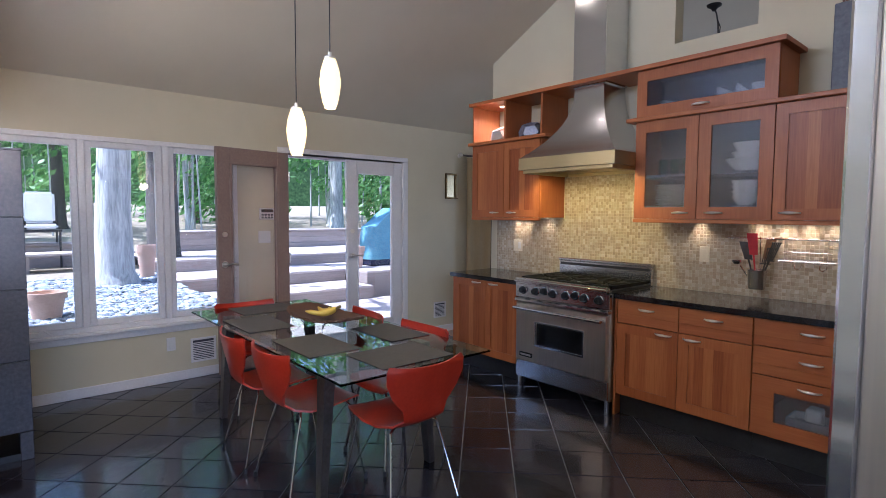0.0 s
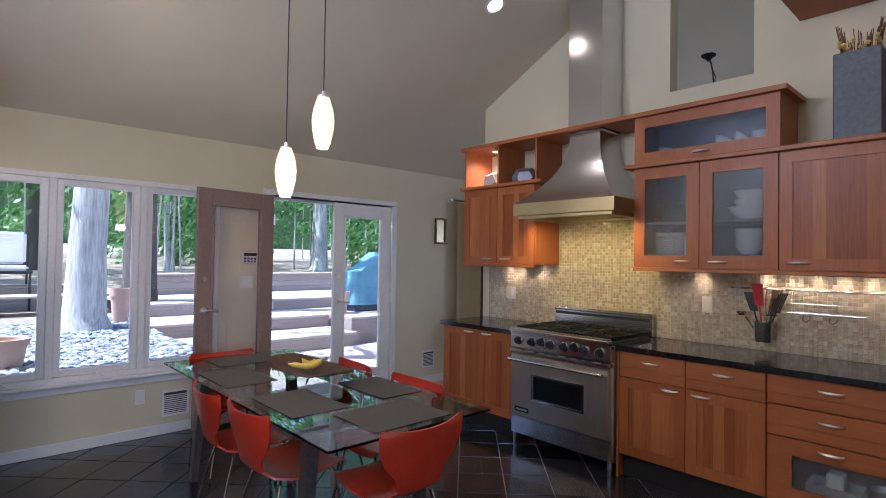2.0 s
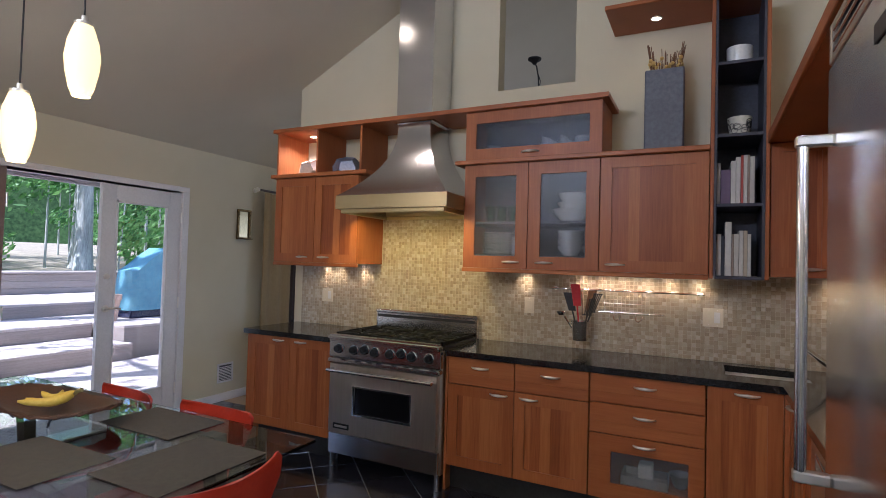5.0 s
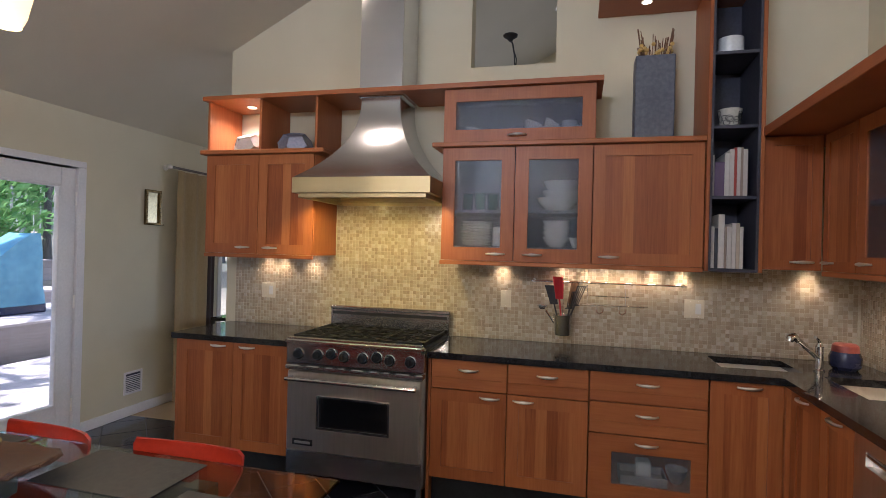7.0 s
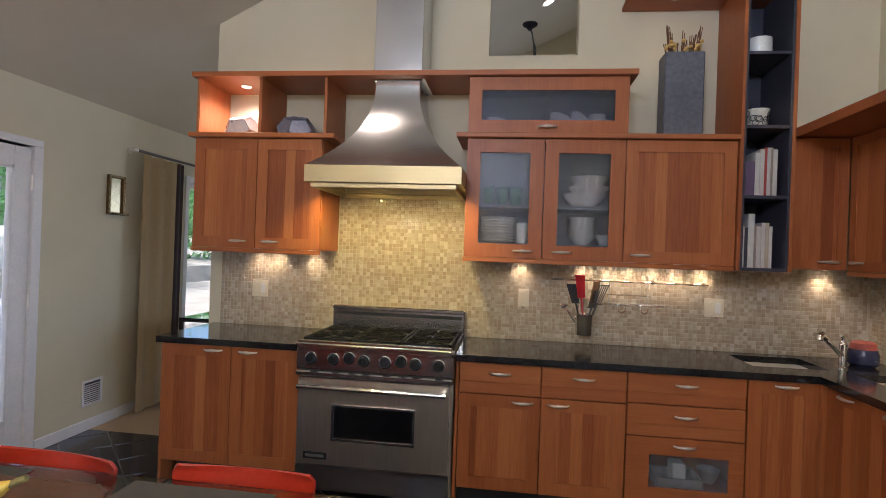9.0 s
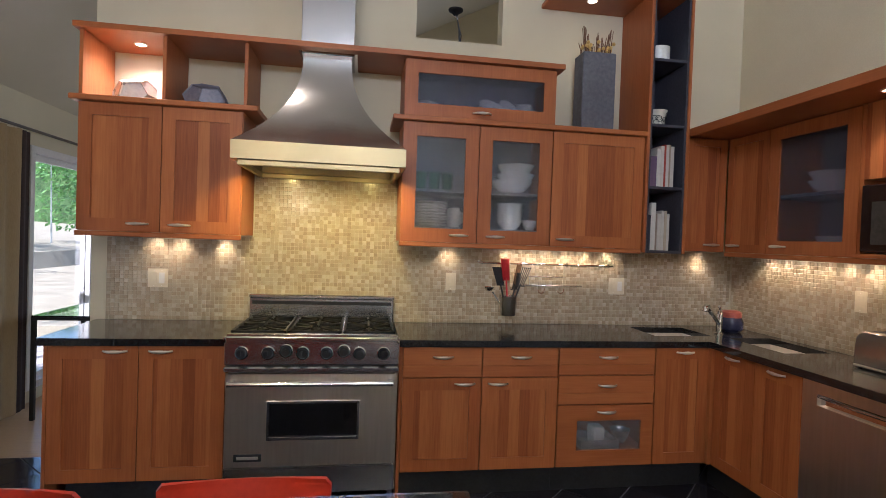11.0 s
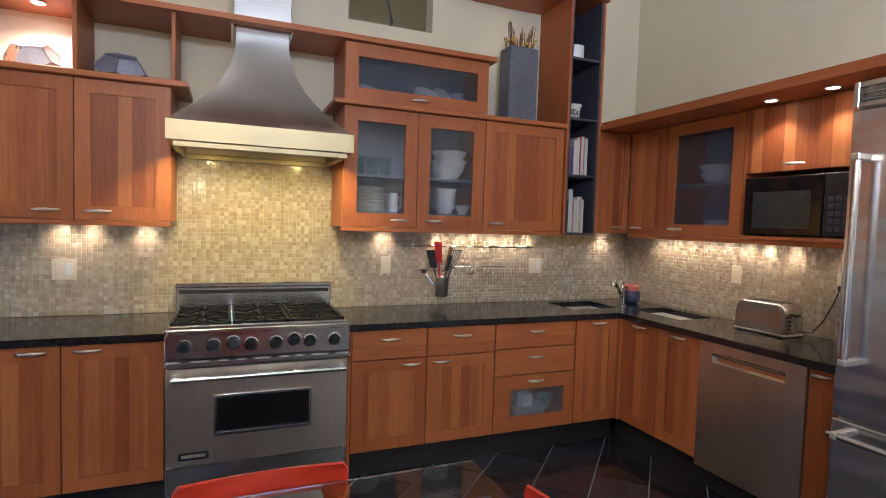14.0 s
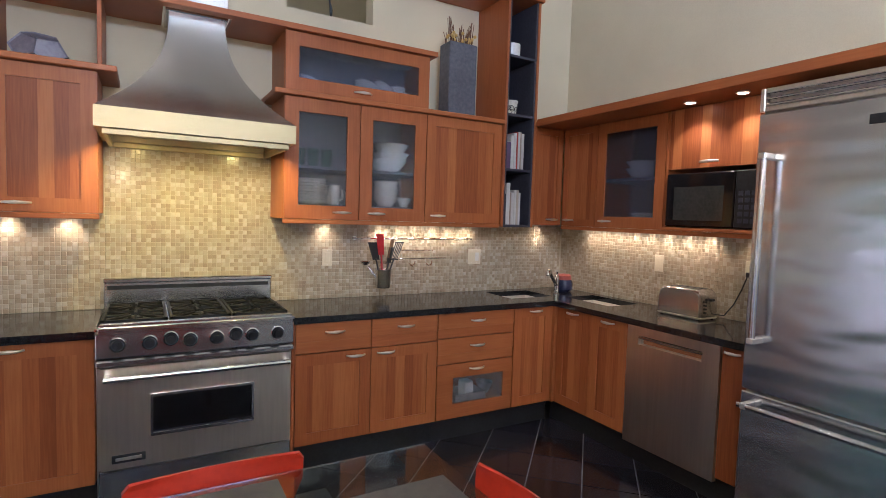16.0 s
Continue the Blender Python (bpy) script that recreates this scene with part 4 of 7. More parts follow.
for x, y, z0 in ((0.013, -2.683, 1.841), (0.311, -2.619, 2.084)):
    t_ = thing("pendant_lamp", (x, y, z0), "lit opal glass pendant lamp on a thin rod", "pendant lamp", "pendants over the table")
    prof = [(0.030, 0), (0.042, 0.03), (0.056, 0.10), (0.060, 0.15), (0.052, 0.21), (0.036, 0.262), (0.032, 0.272)]
    part("shade", lathe(bmesh.new(), prof, (x, y, z0), 24), SHADE, t_, "glowing cream glass shade", True)
    part("cap", lathe(bmesh.new(), [(0.033, 0.272), (0.033, 0.283), (0.012, 0.288), (0.010, 0.31)], (x, y, z0), 16), NICKEL, t_, "", True)
    part("rod", cyl(bmesh.new(), (x, y, z0 + 0.30), (x, y, ceil_z(x) - 0.02), 0.0035, seg=8), BLACK, t_, "thin dark rod")
    part("ceiling_rose", lathe(bmesh.new(), [(0.055, 0.02), (0.055, -0.015), (0.01, -0.03)], (x, y, ceil_z(x)), 20), NICKEL, t_, "", True)
    lamp("pendant_light", "POINT", (x, y, z0 - 0.03), (x, y, 0), 2.4, (1.0, 0.76, 0.42), radius=0.05)

# ---- table ----
TX0, TX1, TY0, TY1, TZ = -1.22, 1.02, -2.97, -2.03, 0.745
TLEG = surface("bronze_grey_metal", (0.10, 0.085, 0.075), (0.15, 0.13, 0.115), 0.35, 0.6, 6, bump=0.03)
c = thing("dining_table", (-0.1, -2.5, 0), "large glass-topped dining table on a grey-brown frame", "table")
part("tabletop", box(TX0, TX1, TY0, TY1, TZ - 0.012, TZ, 0.003, 2), TABLEGLASS, c, "clear greenish glass top")
lx0, lx1, ly0, ly1 = TX0 + 0.36, TX1 - 0.42, TY0 + 0.16, TY1 - 0.16
for x, sx in ((lx0, -1), (lx1, 1)):
    for y, sy in ((ly0, -1), (ly1, 1)):
        bm = bmesh.new()
        for z, k, w in ((0.0, 0.05, 0.026), (TZ - 0.014, 0.0, 0.042)):
            for a, b in ((-1, -1), (1, -1), (1, 1), (-1, 1)):
                bm.verts.new((x + sx * k * 0.4 + a * w, y + sy * k + b * w * 0.75, z))
        bm.verts.ensure_lookup_table()
        vs = list(bm.verts)
        for q in ((0, 1, 2, 3), (7, 6, 5, 4), (0, 4, 5, 1), (1, 5, 6, 2), (2, 6, 7, 3), (3, 7, 4, 0)):
            bm.faces.new([vs[i] for i in q])
        part("leg", bm, TLEG, c)
for y in (ly0, ly1):
    part("rail", box(lx0 + 0.04, lx1 - 0.04, y - 0.018, y + 0.018, TZ - 0.085, TZ - 0.02, 0.004), TLEG, c)
for x in (lx0, lx1):
    part("rail", box(x - 0.018, x + 0.018, ly0 + 0.03, ly1 - 0.03, TZ - 0.085, TZ - 0.02, 0.004), TLEG, c)

# ---- chairs ----
def shell_point(u, v):
    """The plywood shell: v from the seat's front edge (0) to the back's top (1), u across (-1 to 1). Faces -y, back towards +y."""
    pr = [(-0.21, 0.447), (-0.185, 0.463), (-0.10, 0.461), (0.0, 0.448), (0.10, 0.442), (0.17, 0.45), (0.215, 0.482), (0.235, 0.54), (0.25, 0.615), (0.268, 0.69), (0.283, 0.752), (0.288, 0.775)]
    hw = [0.17, 0.195, 0.215, 0.22, 0.205, 0.16, 0.125, 0.135, 0.20, 0.235, 0.238, 0.222]
    s = v * (len(pr) - 1)
    i = min(int(s), len(pr) - 2)
    f = s - i
    y, z = (pr[i][k] * (1 - f) + pr[i + 1][k] * f for k in (0, 1))
    w = hw[i] * (1 - f) + hw[i + 1] * f
    back = max(0.0, (v - 0.55) / 0.45)
    return Vector((u * w, y - 0.055 * back * u * u * 1.0, z + 0.014 * (1 - back) * u * u + (0.018 * back * (u * u - 0.4) * (v > 0.9))))


chair = thing("shell_chair", (0, 0, 0), "red lacquered plywood shell chair with thin chrome legs", "chair", "chairs round the table")
bm = bmesh.new()
NU, NV = 12, 33
grid = [[bm.verts.new(shell_point(2 * i / NU - 1, j / NV)) for i in range(NU + 1)] for j in range(NV + 1)]
for j in range(NV):
    for i in range(NU):
        bm.faces.new((grid[j][i], grid[j][i + 1], grid[j + 1][i + 1], grid[j + 1][i]))
bmesh.ops.recalc_face_normals(bm, faces=bm.faces)
bmesh.ops.solidify(bm, geom=bm.faces[:], thickness=0.010)
part("shell", bm, RED, chair, "", True)
for sx in (-1, 1):
    for sy, fy in ((-0.15, -0.225), (0.12, 0.235)):
        part("leg", tube(bmesh.new(), [(sx * 0.03, sy * 0.5, 0.432), (sx * 0.12, sy, 0.435), (sx * 0.145, sy * 1.1, 0.42), (sx * 0.165, sy + (fy - sy) * 0.4, 0.3), (sx * 0.215, fy, 0.012)], 0.0075, 8), CHROME, chair, "thin chrome leg", True)
        part("foot_cap", cyl(bmesh.new(), (sx * 0.215, fy, 0.0), (sx * 0.213, fy, 0.03), 0.0105), BLACK, chair)
part("under_plate", cyl(bmesh.new(), (0, 0, 0.425), (0, 0, 0.443), 0.09), CHROME, chair)
spots = [(0.34, -2.775, 181), (-0.14, -2.80, 177), (0.39, -2.235, 1), (-0.28, -2.25, -5), (0.83, -2.52, -90), (-0.98, -2.57, 88)]
for i, (x, y, a) in enumerate(spots):
    if i == 0:
        chair.matrix_basis = pose(x, y, 0, 0, 0, a)
    else:
        copy_thing(chair, pose(x, y, 0, 0, 0, a))

# ---- things on the worktops and shelves ----
CLOTH = surface("woven_mat", (0.055, 0.05, 0.045), (0.10, 0.09, 0.075), 0.8, 0, 40, bump=0.4, fine=400)
WICKER = surface("dark_wicker", (0.06, 0.026, 0.013), (0.13, 0.060, 0.030), 0.55, 0, 60, bump=0.5, fine=250)
BANANA = surface("banana_peel", (0.68, 0.46, 0.05), (0.78, 0.58, 0.10), 0.45, 0, 12, bump=0.05)
STEM = surface("banana_stem", (0.20, 0.16, 0.06), (0.32, 0.28, 0.10), 0.6, 0, 30)
SLATE = surface("blue_grey_slate", (0.085, 0.09, 0.115), (0.14, 0.145, 0.175), 0.5, 0, 5, bump=0.1, fine=40)
SILVER = surface("pewter", (0.35, 0.35, 0.37), (0.48, 0.48, 0.50), 0.35, 0.8, 10)
REDPLASTIC = surface("red_silicone", (0.50, 0.02, 0.03), (0.58, 0.03, 0.04), 0.4, 0, 10, bump=0.0)
DRYGRASS = surface("dry_stems", (0.11, 0.055, 0.03), (0.20, 0.105, 0.05), 0.8, 0, 20)
POD = surface("yellow_seed_pods", (0.55, 0.36, 0.10), (0.66, 0.46, 0.16), 0.6, 0, 20)
NAVY = surface("navy_glaze", (0.015, 0.018, 0.05), (0.03, 0.035, 0.08), 0.25, 0, 10, bump=0.0)
EMBER = surface("red_wax", (0.24, 0.05, 0.04), (0.32, 0.08, 0.055), 0.5, 0, 10)
random.seed(4)

for cx, cy, w, h in ((0.31, -2.725, 0.48, 0.31), (-0.46, -2.75, 0.50, 0.31), (0.30, -2.21, 0.46, 0.28), (-0.52, -2.19, 0.46, 0.26), (0.785, -2.48, 0.36, 0.45), (-0.98, -2.50, 0.34, 0.44)):
    bm = bmesh.new()
    nx, ny = 6, 4
    g = [[bm.verts.new((cx + (i / nx - .5) * w, cy + (j / ny - .5) * h, TZ + 0.0012 + random.random() * 0.001)) for i in range(nx + 1)] for j in range(ny + 1)]
    for j in range(ny):
        for i in range(nx):
            bm.faces.new((g[j][i], g[j][i + 1], g[j + 1][i + 1], g[j + 1][i]))
    bmesh.ops.recalc_face_normals(bm, faces=bm.faces)
    bmesh.ops.solidify(bm, geom=bm.faces[:], thickness=-0.002)
    single("placemat", bm, CLOTH, "dark woven placemat on the glass table", "placemat", "placemats")

# wicker tray with bananas
tx, ty = -0.16, -2.42
tray = thing("wicker_tray", (tx, ty, TZ), "long oval dark wicker tray with a curled rim", "tray")
bm = bmesh.new()
NA, NR = 40, 7
rings = []
for j in range(NR + 1):
    s = j / NR
    ring = []
    for k in range(NA):
        a = 2 * math.pi * k / NA
        ca, sa = math.cos(a), math.sin(a)
        e = 0.7
        px = 0.36 * s * math.copysign(abs(ca) ** e, ca)
        py = 0.165 * s * math.copysign(abs(sa) ** e, sa)
        z = TZ + 0.035 + 0.030 * s ** 3 + 0.028 * (abs(px) / 0.36) ** 2.5
        ring.append(bm.verts.new((tx + px, ty + py, z)))
    rings.append(ring)
for a, b in zip(rings[1:], rings[2:]):
    for k in range(NA):
        bm.faces.new((a[k], a[(k + 1) % NA], b[(k + 1) % NA], b[k]))
bm.faces.new(rings[1])
for v in rings[0]:
    bm.verts.remove(v)
rim = [v.co.copy() for v in rings[-1]]
inner = [[v.co.copy() for v in r] for r in rings[2:]]
bmesh.ops.recalc_face_normals(bm, faces=bm.faces)
bmesh.ops.solidify(bm, geom=bm.faces[:], thickness=0.006)
part("woven_shell", bm, WICKER, tray, "", True)
bm = bmesh.new()
for ph in (0, math.pi):
    tube(bm, [rim[k % NA] + Vector((0.006 * math.cos(2.2 * k + ph), 0.006 * math.sin(2.2 * k + ph), 0.006 * math.sin(2.2 * k + ph))) for k in range(NA + 1)], 0.006, 6)
part("braided_rim", bm, WICKER, tray, "", True)
bm = bmesh.new()
for r in inner[:-1]:
    tube(bm, [p + Vector((0, 0, 0.003)) for p in r + r[:1]], 0.0028, 5)
part("weave", bm, WICKER, tray)
for sx in (-1, 1):
    part("scroll_foot", tube(bmesh.new(), [(tx + sx * (0.16 + 0.03 * math.cos(a * .5)), ty - 0.11 + 0.005 * a, TZ + 0.022 + 0.018 * math.sin(a * .9)) for a in range(0, 10)], 0.004, 6), BLACK, tray, "scrolled dark wire foot")
bun = thing("banana_bunch", (tx + 0.02, ty, TZ + 0.05), "bunch of ripe yellow bananas lying in the tray", "fruit")
stalk = Vector((tx + 0.14, ty + 0.015, TZ + 0.125))
for i in range(4):
    pts, rs = [], []
    for k in range(11):
        s = k / 10
        a = math.radians(200 + (i - 1.5) * 24)
        L = 0.20 * s
        pts.append(stalk + Vector((math.cos(a) * L, math.sin(a) * L + 0.02 * math.sin(s * 3.1) * (i - 1.5), -0.055 * math.sin(s * 2.2) + 0.022 * s + 0.010 * (i % 2))))
        rs.append(0.006 + 0.0135 * math.sin(min(1, s * 1.15 + 0.02) * math.pi * 0.9) ** 0.6 if 0 < k < 10 else 0.005)
    part("banana", tube(bmesh.new(), pts, rs, 10), BANANA, bun, "", True)
part("stalk", tube(bmesh.new(), [stalk + Vector((-0.01, 0, -0.004)), stalk + Vector((0.015, 0.004, 0.012)), stalk + Vector((0.035, 0.01, 0.02))], 0.009, 8), STEM, bun, "brownish stalk", True)


def bowl(at, r, h, material=PORCELAIN, label="white porcelain bowl behind frosted glass", group="crockery"):
    return single("bowl", lathe(bmesh.new(), [(r * 0.45, 0), (r * 0.5, 0.004), (r * 0.82, h * 0.55), (r, h), (r * 0.96, h), (r * 0.78, h * 0.58), (r * 0.4, 0.012), (0.0, 0.010)], at, 24), material, label, "bowl", group, True)


def plate(at, r):
    return single("plate", lathe(bmesh.new(), [(r * 0.6, 0), (r * 0.62, 0.003), (r, 0.014), (r * 0.99, 0.018), (r * 0.6, 0.008), (0, 0.007)], at, 24), PORCELAIN, "white porcelain plate in a stack behind frosted glass", "plate", "crockery", True)


def mug(at, r=0.04, h=0.09, material=PORCELAIN):
    t_ = thing("mug", at, "white porcelain mug in the cupboard", "mug", "crockery")
    part("cup", lathe(bmesh.new(), [(r * 0.9, 0), (r, 0.01), (r, h), (r * 0.93, h), (r * 0.9, 0.012), (0, 0.01)], at, 18), material, t_, "", True)
    part("handle", tube(bmesh.new(), [(at[0] + r * 0.95, at[1], at[2] + h * .8), (at[0] + r * 1.6, at[1], at[2] + h * .75), (at[0] + r * 1.65, at[1], at[2] + h * .35), (at[0] + r * .95, at[1], at[2] + h * .2)], 0.006, 6), material, t_, "", True)


CB, S1, S2 = UZ0 + 0.0185, 1.5595, 1.7895
for i in range(9):
    plate((1.115, -0.20, S1 + i * 0.0175), 0.112)
for i in range(2):
    mug((1.265, -0.24 + i * .09, S1), 0.034, 0.125)
for i in range(3):
    bowl((1.08, -0.2, CB + i * 0.012), 0.07, 0.045)
for i in range(3):
    single("drinking_glass", lathe(bmesh.new(), [(0.03, 0), (0.036, 0.12), (0.034, 0.12), (0.028, 0.006), (0, 0.006)], (1.05 + 0.085 * i, -0.2, S2), 16), glass("tumbler_glass", (0.62, 0.85, 0.76), 0.02, 1.3), "pale green drinking glass behind frosted glass", "glass", "glasses", True)
for i in range(4):
    bowl((1.635, -0.21, S1 + i * 0.034), 0.088, 0.068)
bowl((1.765, -0.23, S1), 0.05, 0.065)
bowl((1.62, -0.21, CB), 0.10, 0.06)
bowl((1.75, -0.21, CB), 0.06, 0.06)
bowl((1.64, -0.21, S2), 0.135, 0.085)
bowl((1.665, -0.21, S2 + 0.05), 0.125, 0.08)
ob = bowl((1.665, -0.21, S2 + 0.10), 0.12, 0.09)
FZ = UZ1 + 0.0505
for i, (x, r) in enumerate(((1.08, 0.085), (1.47, 0.10), (1.57, 0.09))):
    ob = bowl((x, -0.2, FZ), r, 0.07, PORCELAIN, "white bowl standing tilted behind the frosted flap")
    ob.rotation_euler = (radians(-8), radians(14 + 14 * i), 0)
    ob.location.z += r * 0.62 * math.sin(radians(14 + 14 * i)) + 0.01
for x in (1.22, 1.30, 1.70):
    mug((x, -0.22, FZ), 0.036 if x < 1.6 else 0.05, 0.06 if x < 1.6 else 0.13)
for i in range(2):
    bowl((3.23, -1.0, 1.8095 + i * 0.05), 0.11, 0.07)
bowl((3.23, -1.06, UZ0 + 0.0185), 0.11, 0.09)

# what shows in the glazed drawer
pan = thing("baking_dish", (2.16, -0.46, 0.2495), "clear baking dish with foil in the glazed drawer", "dish")
part("dish", slab([2.03, 2.04, 2.27, 2.28], [-0.56, -0.55, -0.39, -0.38], lambda u, v: True, 0.2495, 0.256, lambda u, v, w: (u, v, w)), SILVER, pan)
for q in ((2.03, 2.04, -0.56, -0.38), (2.27, 2.28, -0.56, -0.38), (2.04, 2.27, -0.56, -0.55), (2.04, 2.27, -0.39, -0.38)):
    part("rim", box(*q, 0.2565, 0.30, 0.003), SILVER, pan)
part("packet", box(2.12, 2.20, -0.53, -0.44, 0.257, 0.37, 0.01), PORCELAIN, pan, "white packet")
bowl((2.34, -0.45, 0.2495), 0.06, 0.08, SILVER, "metal bowl in the glazed drawer", "")

# display shelf: faceted pewter sculptures
PALE = surface("pale_pewter", (0.62, 0.61, 0.60), (0.74, 0.73, 0.71), 0.3, 0.45, 10)
BLUEPEWTER = surface("blue_grey_pewter", (0.22, 0.23, 0.30), (0.32, 0.33, 0.41), 0.35, 0.3, 10)
for x, mt, lb in ((-0.64, PALE, "pale faceted pewter sculpture on the lit shelf"), (-0.25, BLUEPEWTER, "faceted blue-grey sculpture on the shelf")):
    ico = bmesh.new()
    bmesh.ops.create_icosphere(ico, subdivisions=1, radius=0.15)
    bm = bmesh.new()
    for f in ico.faces:
        bm.verts.new(f.calc_center_median())
    bmesh.ops.convex_hull(bm, input=bm.verts)
    bmesh.ops.dissolve_limit(bm, angle_limit=0.1, verts=bm.verts, edges=bm.edges)
    bmesh.ops.scale(bm, vec=(1.12, 0.9, 0.88), verts=bm.verts)
    bmesh.ops.rotate(bm, matrix=Matrix.Rotation(0.5 + x, 3, "Z") @ Matrix.Rotation(0.45, 3, "X"), verts=bm.verts)
    bmesh.ops.inset_individual(bm, faces=bm.faces[:], thickness=0.007, depth=-0.006)
    low = min(v.co.z for v in bm.verts)
    flat = low + 0.045
    for v in bm.verts:
        v.co.z = max(v.co.z, flat)
    bmesh.ops.translate(bm, vec=(x, -0.2, 2.2035 - flat), verts=bm.verts)
    single("sculpture", bm, mt, lb, "sculpture", "shelf sculptures")

# vase with dried stems
v0 = thing("floor_vase", (2.205, -0.16, UZ1 + 0.0305), "tall square slate vase with dried stems and pods", "vase")
part("body", box(2.09, 2.32, -0.235, -0.085, UZ1 + 0.0305, 2.755, 0.006), SLATE, v0)
for i in range(46):
    x, y = 2.115 + random.random() * 0.18, -0.21 + random.random() * 0.10
    tilt = (x - 2.205) * 0.35
    h = 0.06 + random.random() * 0.13 * (1 if abs(x - 2.205) > 0.05 else 0.6)
    top = (x + tilt * h * 6, y + (random.random() - .5) * 0.04, 2.755 + h)
    part("dried_stem", tube(bmesh.new(), [(x, y, 2.72), ((x + top[0]) / 2, y, 2.755 + h * .5), top], 0.0026, 5), DRYGRASS, v0)
    if i % 2:
        bp = bmesh.new()
        bmesh.ops.create_icosphere(bp, subdivisions=2, radius=0.0125, matrix=Matrix.Translation((x + tilt * .3, y - 0.03, 2.755 + 0.02 + random.random() * 0.045)))
        part("seed_pod", bp, POD, v0, "", True)
fl = thing("dried_flower", (1.31, 0.05, NZ0), "single dark dried flower standing on the ledge", "flower")
part("stem", tube(bmesh.new(), [(1.31, 0.05, NZ0), (1.305, 0.05, NZ0 + 0.09), (1.29, 0.05, NZ0 + 0.17), (1.275, 0.045, NZ0 + 0.20)], 0.006, 6), BLACK, fl)
part("second_stem", tube(bmesh.new(), [(1.315, 0.055, NZ0), (1.32, 0.055, NZ0 + 0.06), (1.30, 0.05, NZ0 + 0.12)], 0.004, 6), BLACK, fl)
part("head", lathe(bmesh.new(), [(0.012, 0.0), (0.02, 0.015), (0.05, 0.035), (0.052, 0.045), (0.03, 0.05), (0, 0.048)], (1.275, 0.045, NZ0 + 0.185), 14), IRON, fl, "cupped dark flower head", True)

# bookcase contents
TONES = [(0.55, 0.52, 0.47), (0.62, 0.60, 0.55), (0.14, 0.09, 0.16), (0.60, 0.57, 0.52), (0.40, 0.06, 0.04), (0.58, 0.55, 0.50), (0.05, 0.05, 0.06), (0.48, 0.40, 0.30), (0.33, 0.26, 0.20)]
BOOKS = [surface("book_cover_%s" % "abcdefghi"[i], tuple(c * 0.9 for c in t), t, 0.55, 0, 20, bump=0.05) for i, t in enumerate(TONES)]
PAPER = surface("page_edges", (0.60, 0.57, 0.48), (0.68, 0.65, 0.56), 0.8, 0, 60)


def book(x, w, z, h, d, mt, lb):
    t_ = thing("book", (x + w / 2, -0.3, z), lb, "book", "books in the bookcase")
    y0 = UF + 0.035
    bm = bx(bmesh.new(), x, x + w, y0, y0 + 0.004, z, z + h, 0.0015)
    bx(bm, x, x + 0.003, y0 + .004, y0 + d, z, z + h)
    bx(bm, x + w - 0.003, x + w, y0 + .004, y0 + d, z, z + h)
    part("cover", bm, mt, t_)
    part("pages", box(x + .0032, x + w - .0032, y0 + .0045, y0 + d - .004, z + .004, z + h - .004), PAPER, t_)


LBL = ("white paperback book standing on the shelf", "cream book standing on the shelf", "dark purple illustrated book on the shelf", "pale book standing on the shelf", "red book standing among pale ones", "pale grey book on the shelf", "black book standing on the shelf", "tan cookbook standing on the shelf", "brown book standing on the shelf")
x = BX0 + 0.037
for w, h, k in ((0.018, 0.24, 0), (0.052, 0.20, 2), (0.026, 0.25, 1), (0.024, 0.27, 3), (0.014, 0.28, 4), (0.02, 0.28, 5), (0.012, 0.28, 8), (0.024, 0.27, 0)):
    book(x, w - .001, SHZ[1] + .0095, h, 0.2, BOOKS[k], LBL[k])
    x += w
x = BX0 + 0.037
for w, h, k in ((0.026, 0.24, 3), (0.018, 0.23, 6), (0.034, 0.31, 1), (0.012, 0.24, 8), (0.026, 0.24, 0), (0.022, 0.26, 5), (0.020, 0.26, 7), (0.018, 0.24, 1)):
    book(x, w - .001, SHZ[0] + .0095, h, 0.2, BOOKS[k], LBL[k])
    x += w
xm = (BX0 + BX1) / 2
single("canister", lathe(bmesh.new(), [(0.065, 0), (0.07, 0.01), (0.07, 0.118), (0.064, 0.12), (0.06, 0.02), (0, 0.02)], (xm, -0.24, SHZ[3] + .0095), 24), PORCELAIN, "white ceramic pot on the top shelf", "pot", "", True)
pot_ = thing("patterned_pot", (xm + .005, -0.24, SHZ[2] + .0095), "black and cream patterned pot on the shelf", "pot")
part("body", lathe(bmesh.new(), [(0.045, 0), (0.05, 0.005), (0.066, 0.12), (0.06, 0.12), (0.045, 0.012), (0, 0.012)], (xm + .005, -0.24, SHZ[2] + .0095), 24), PAPER, pot_, "", True)
bm = bmesh.new()
for i in range(26):
    a0, h0 = random.random() * 6.28, 0.012 + random.random() * 0.085
    pts = []
    for k in range(9):
        a, h = a0 + 0.34 * math.sin(k * 0.8), h0 + 0.016 * math.cos(k * 0.8)
        r = 0.0505 + (0.066 - 0.05) * h / 0.12
        pts.append((xm + .005 + r * math.cos(a), -0.24 + r * math.sin(a), SHZ[2] + .0095 + h))
    tube(bm, pts, 0.0022, 4)
part("scrollwork", bm, BLACK, pot_, "black scroll pattern")

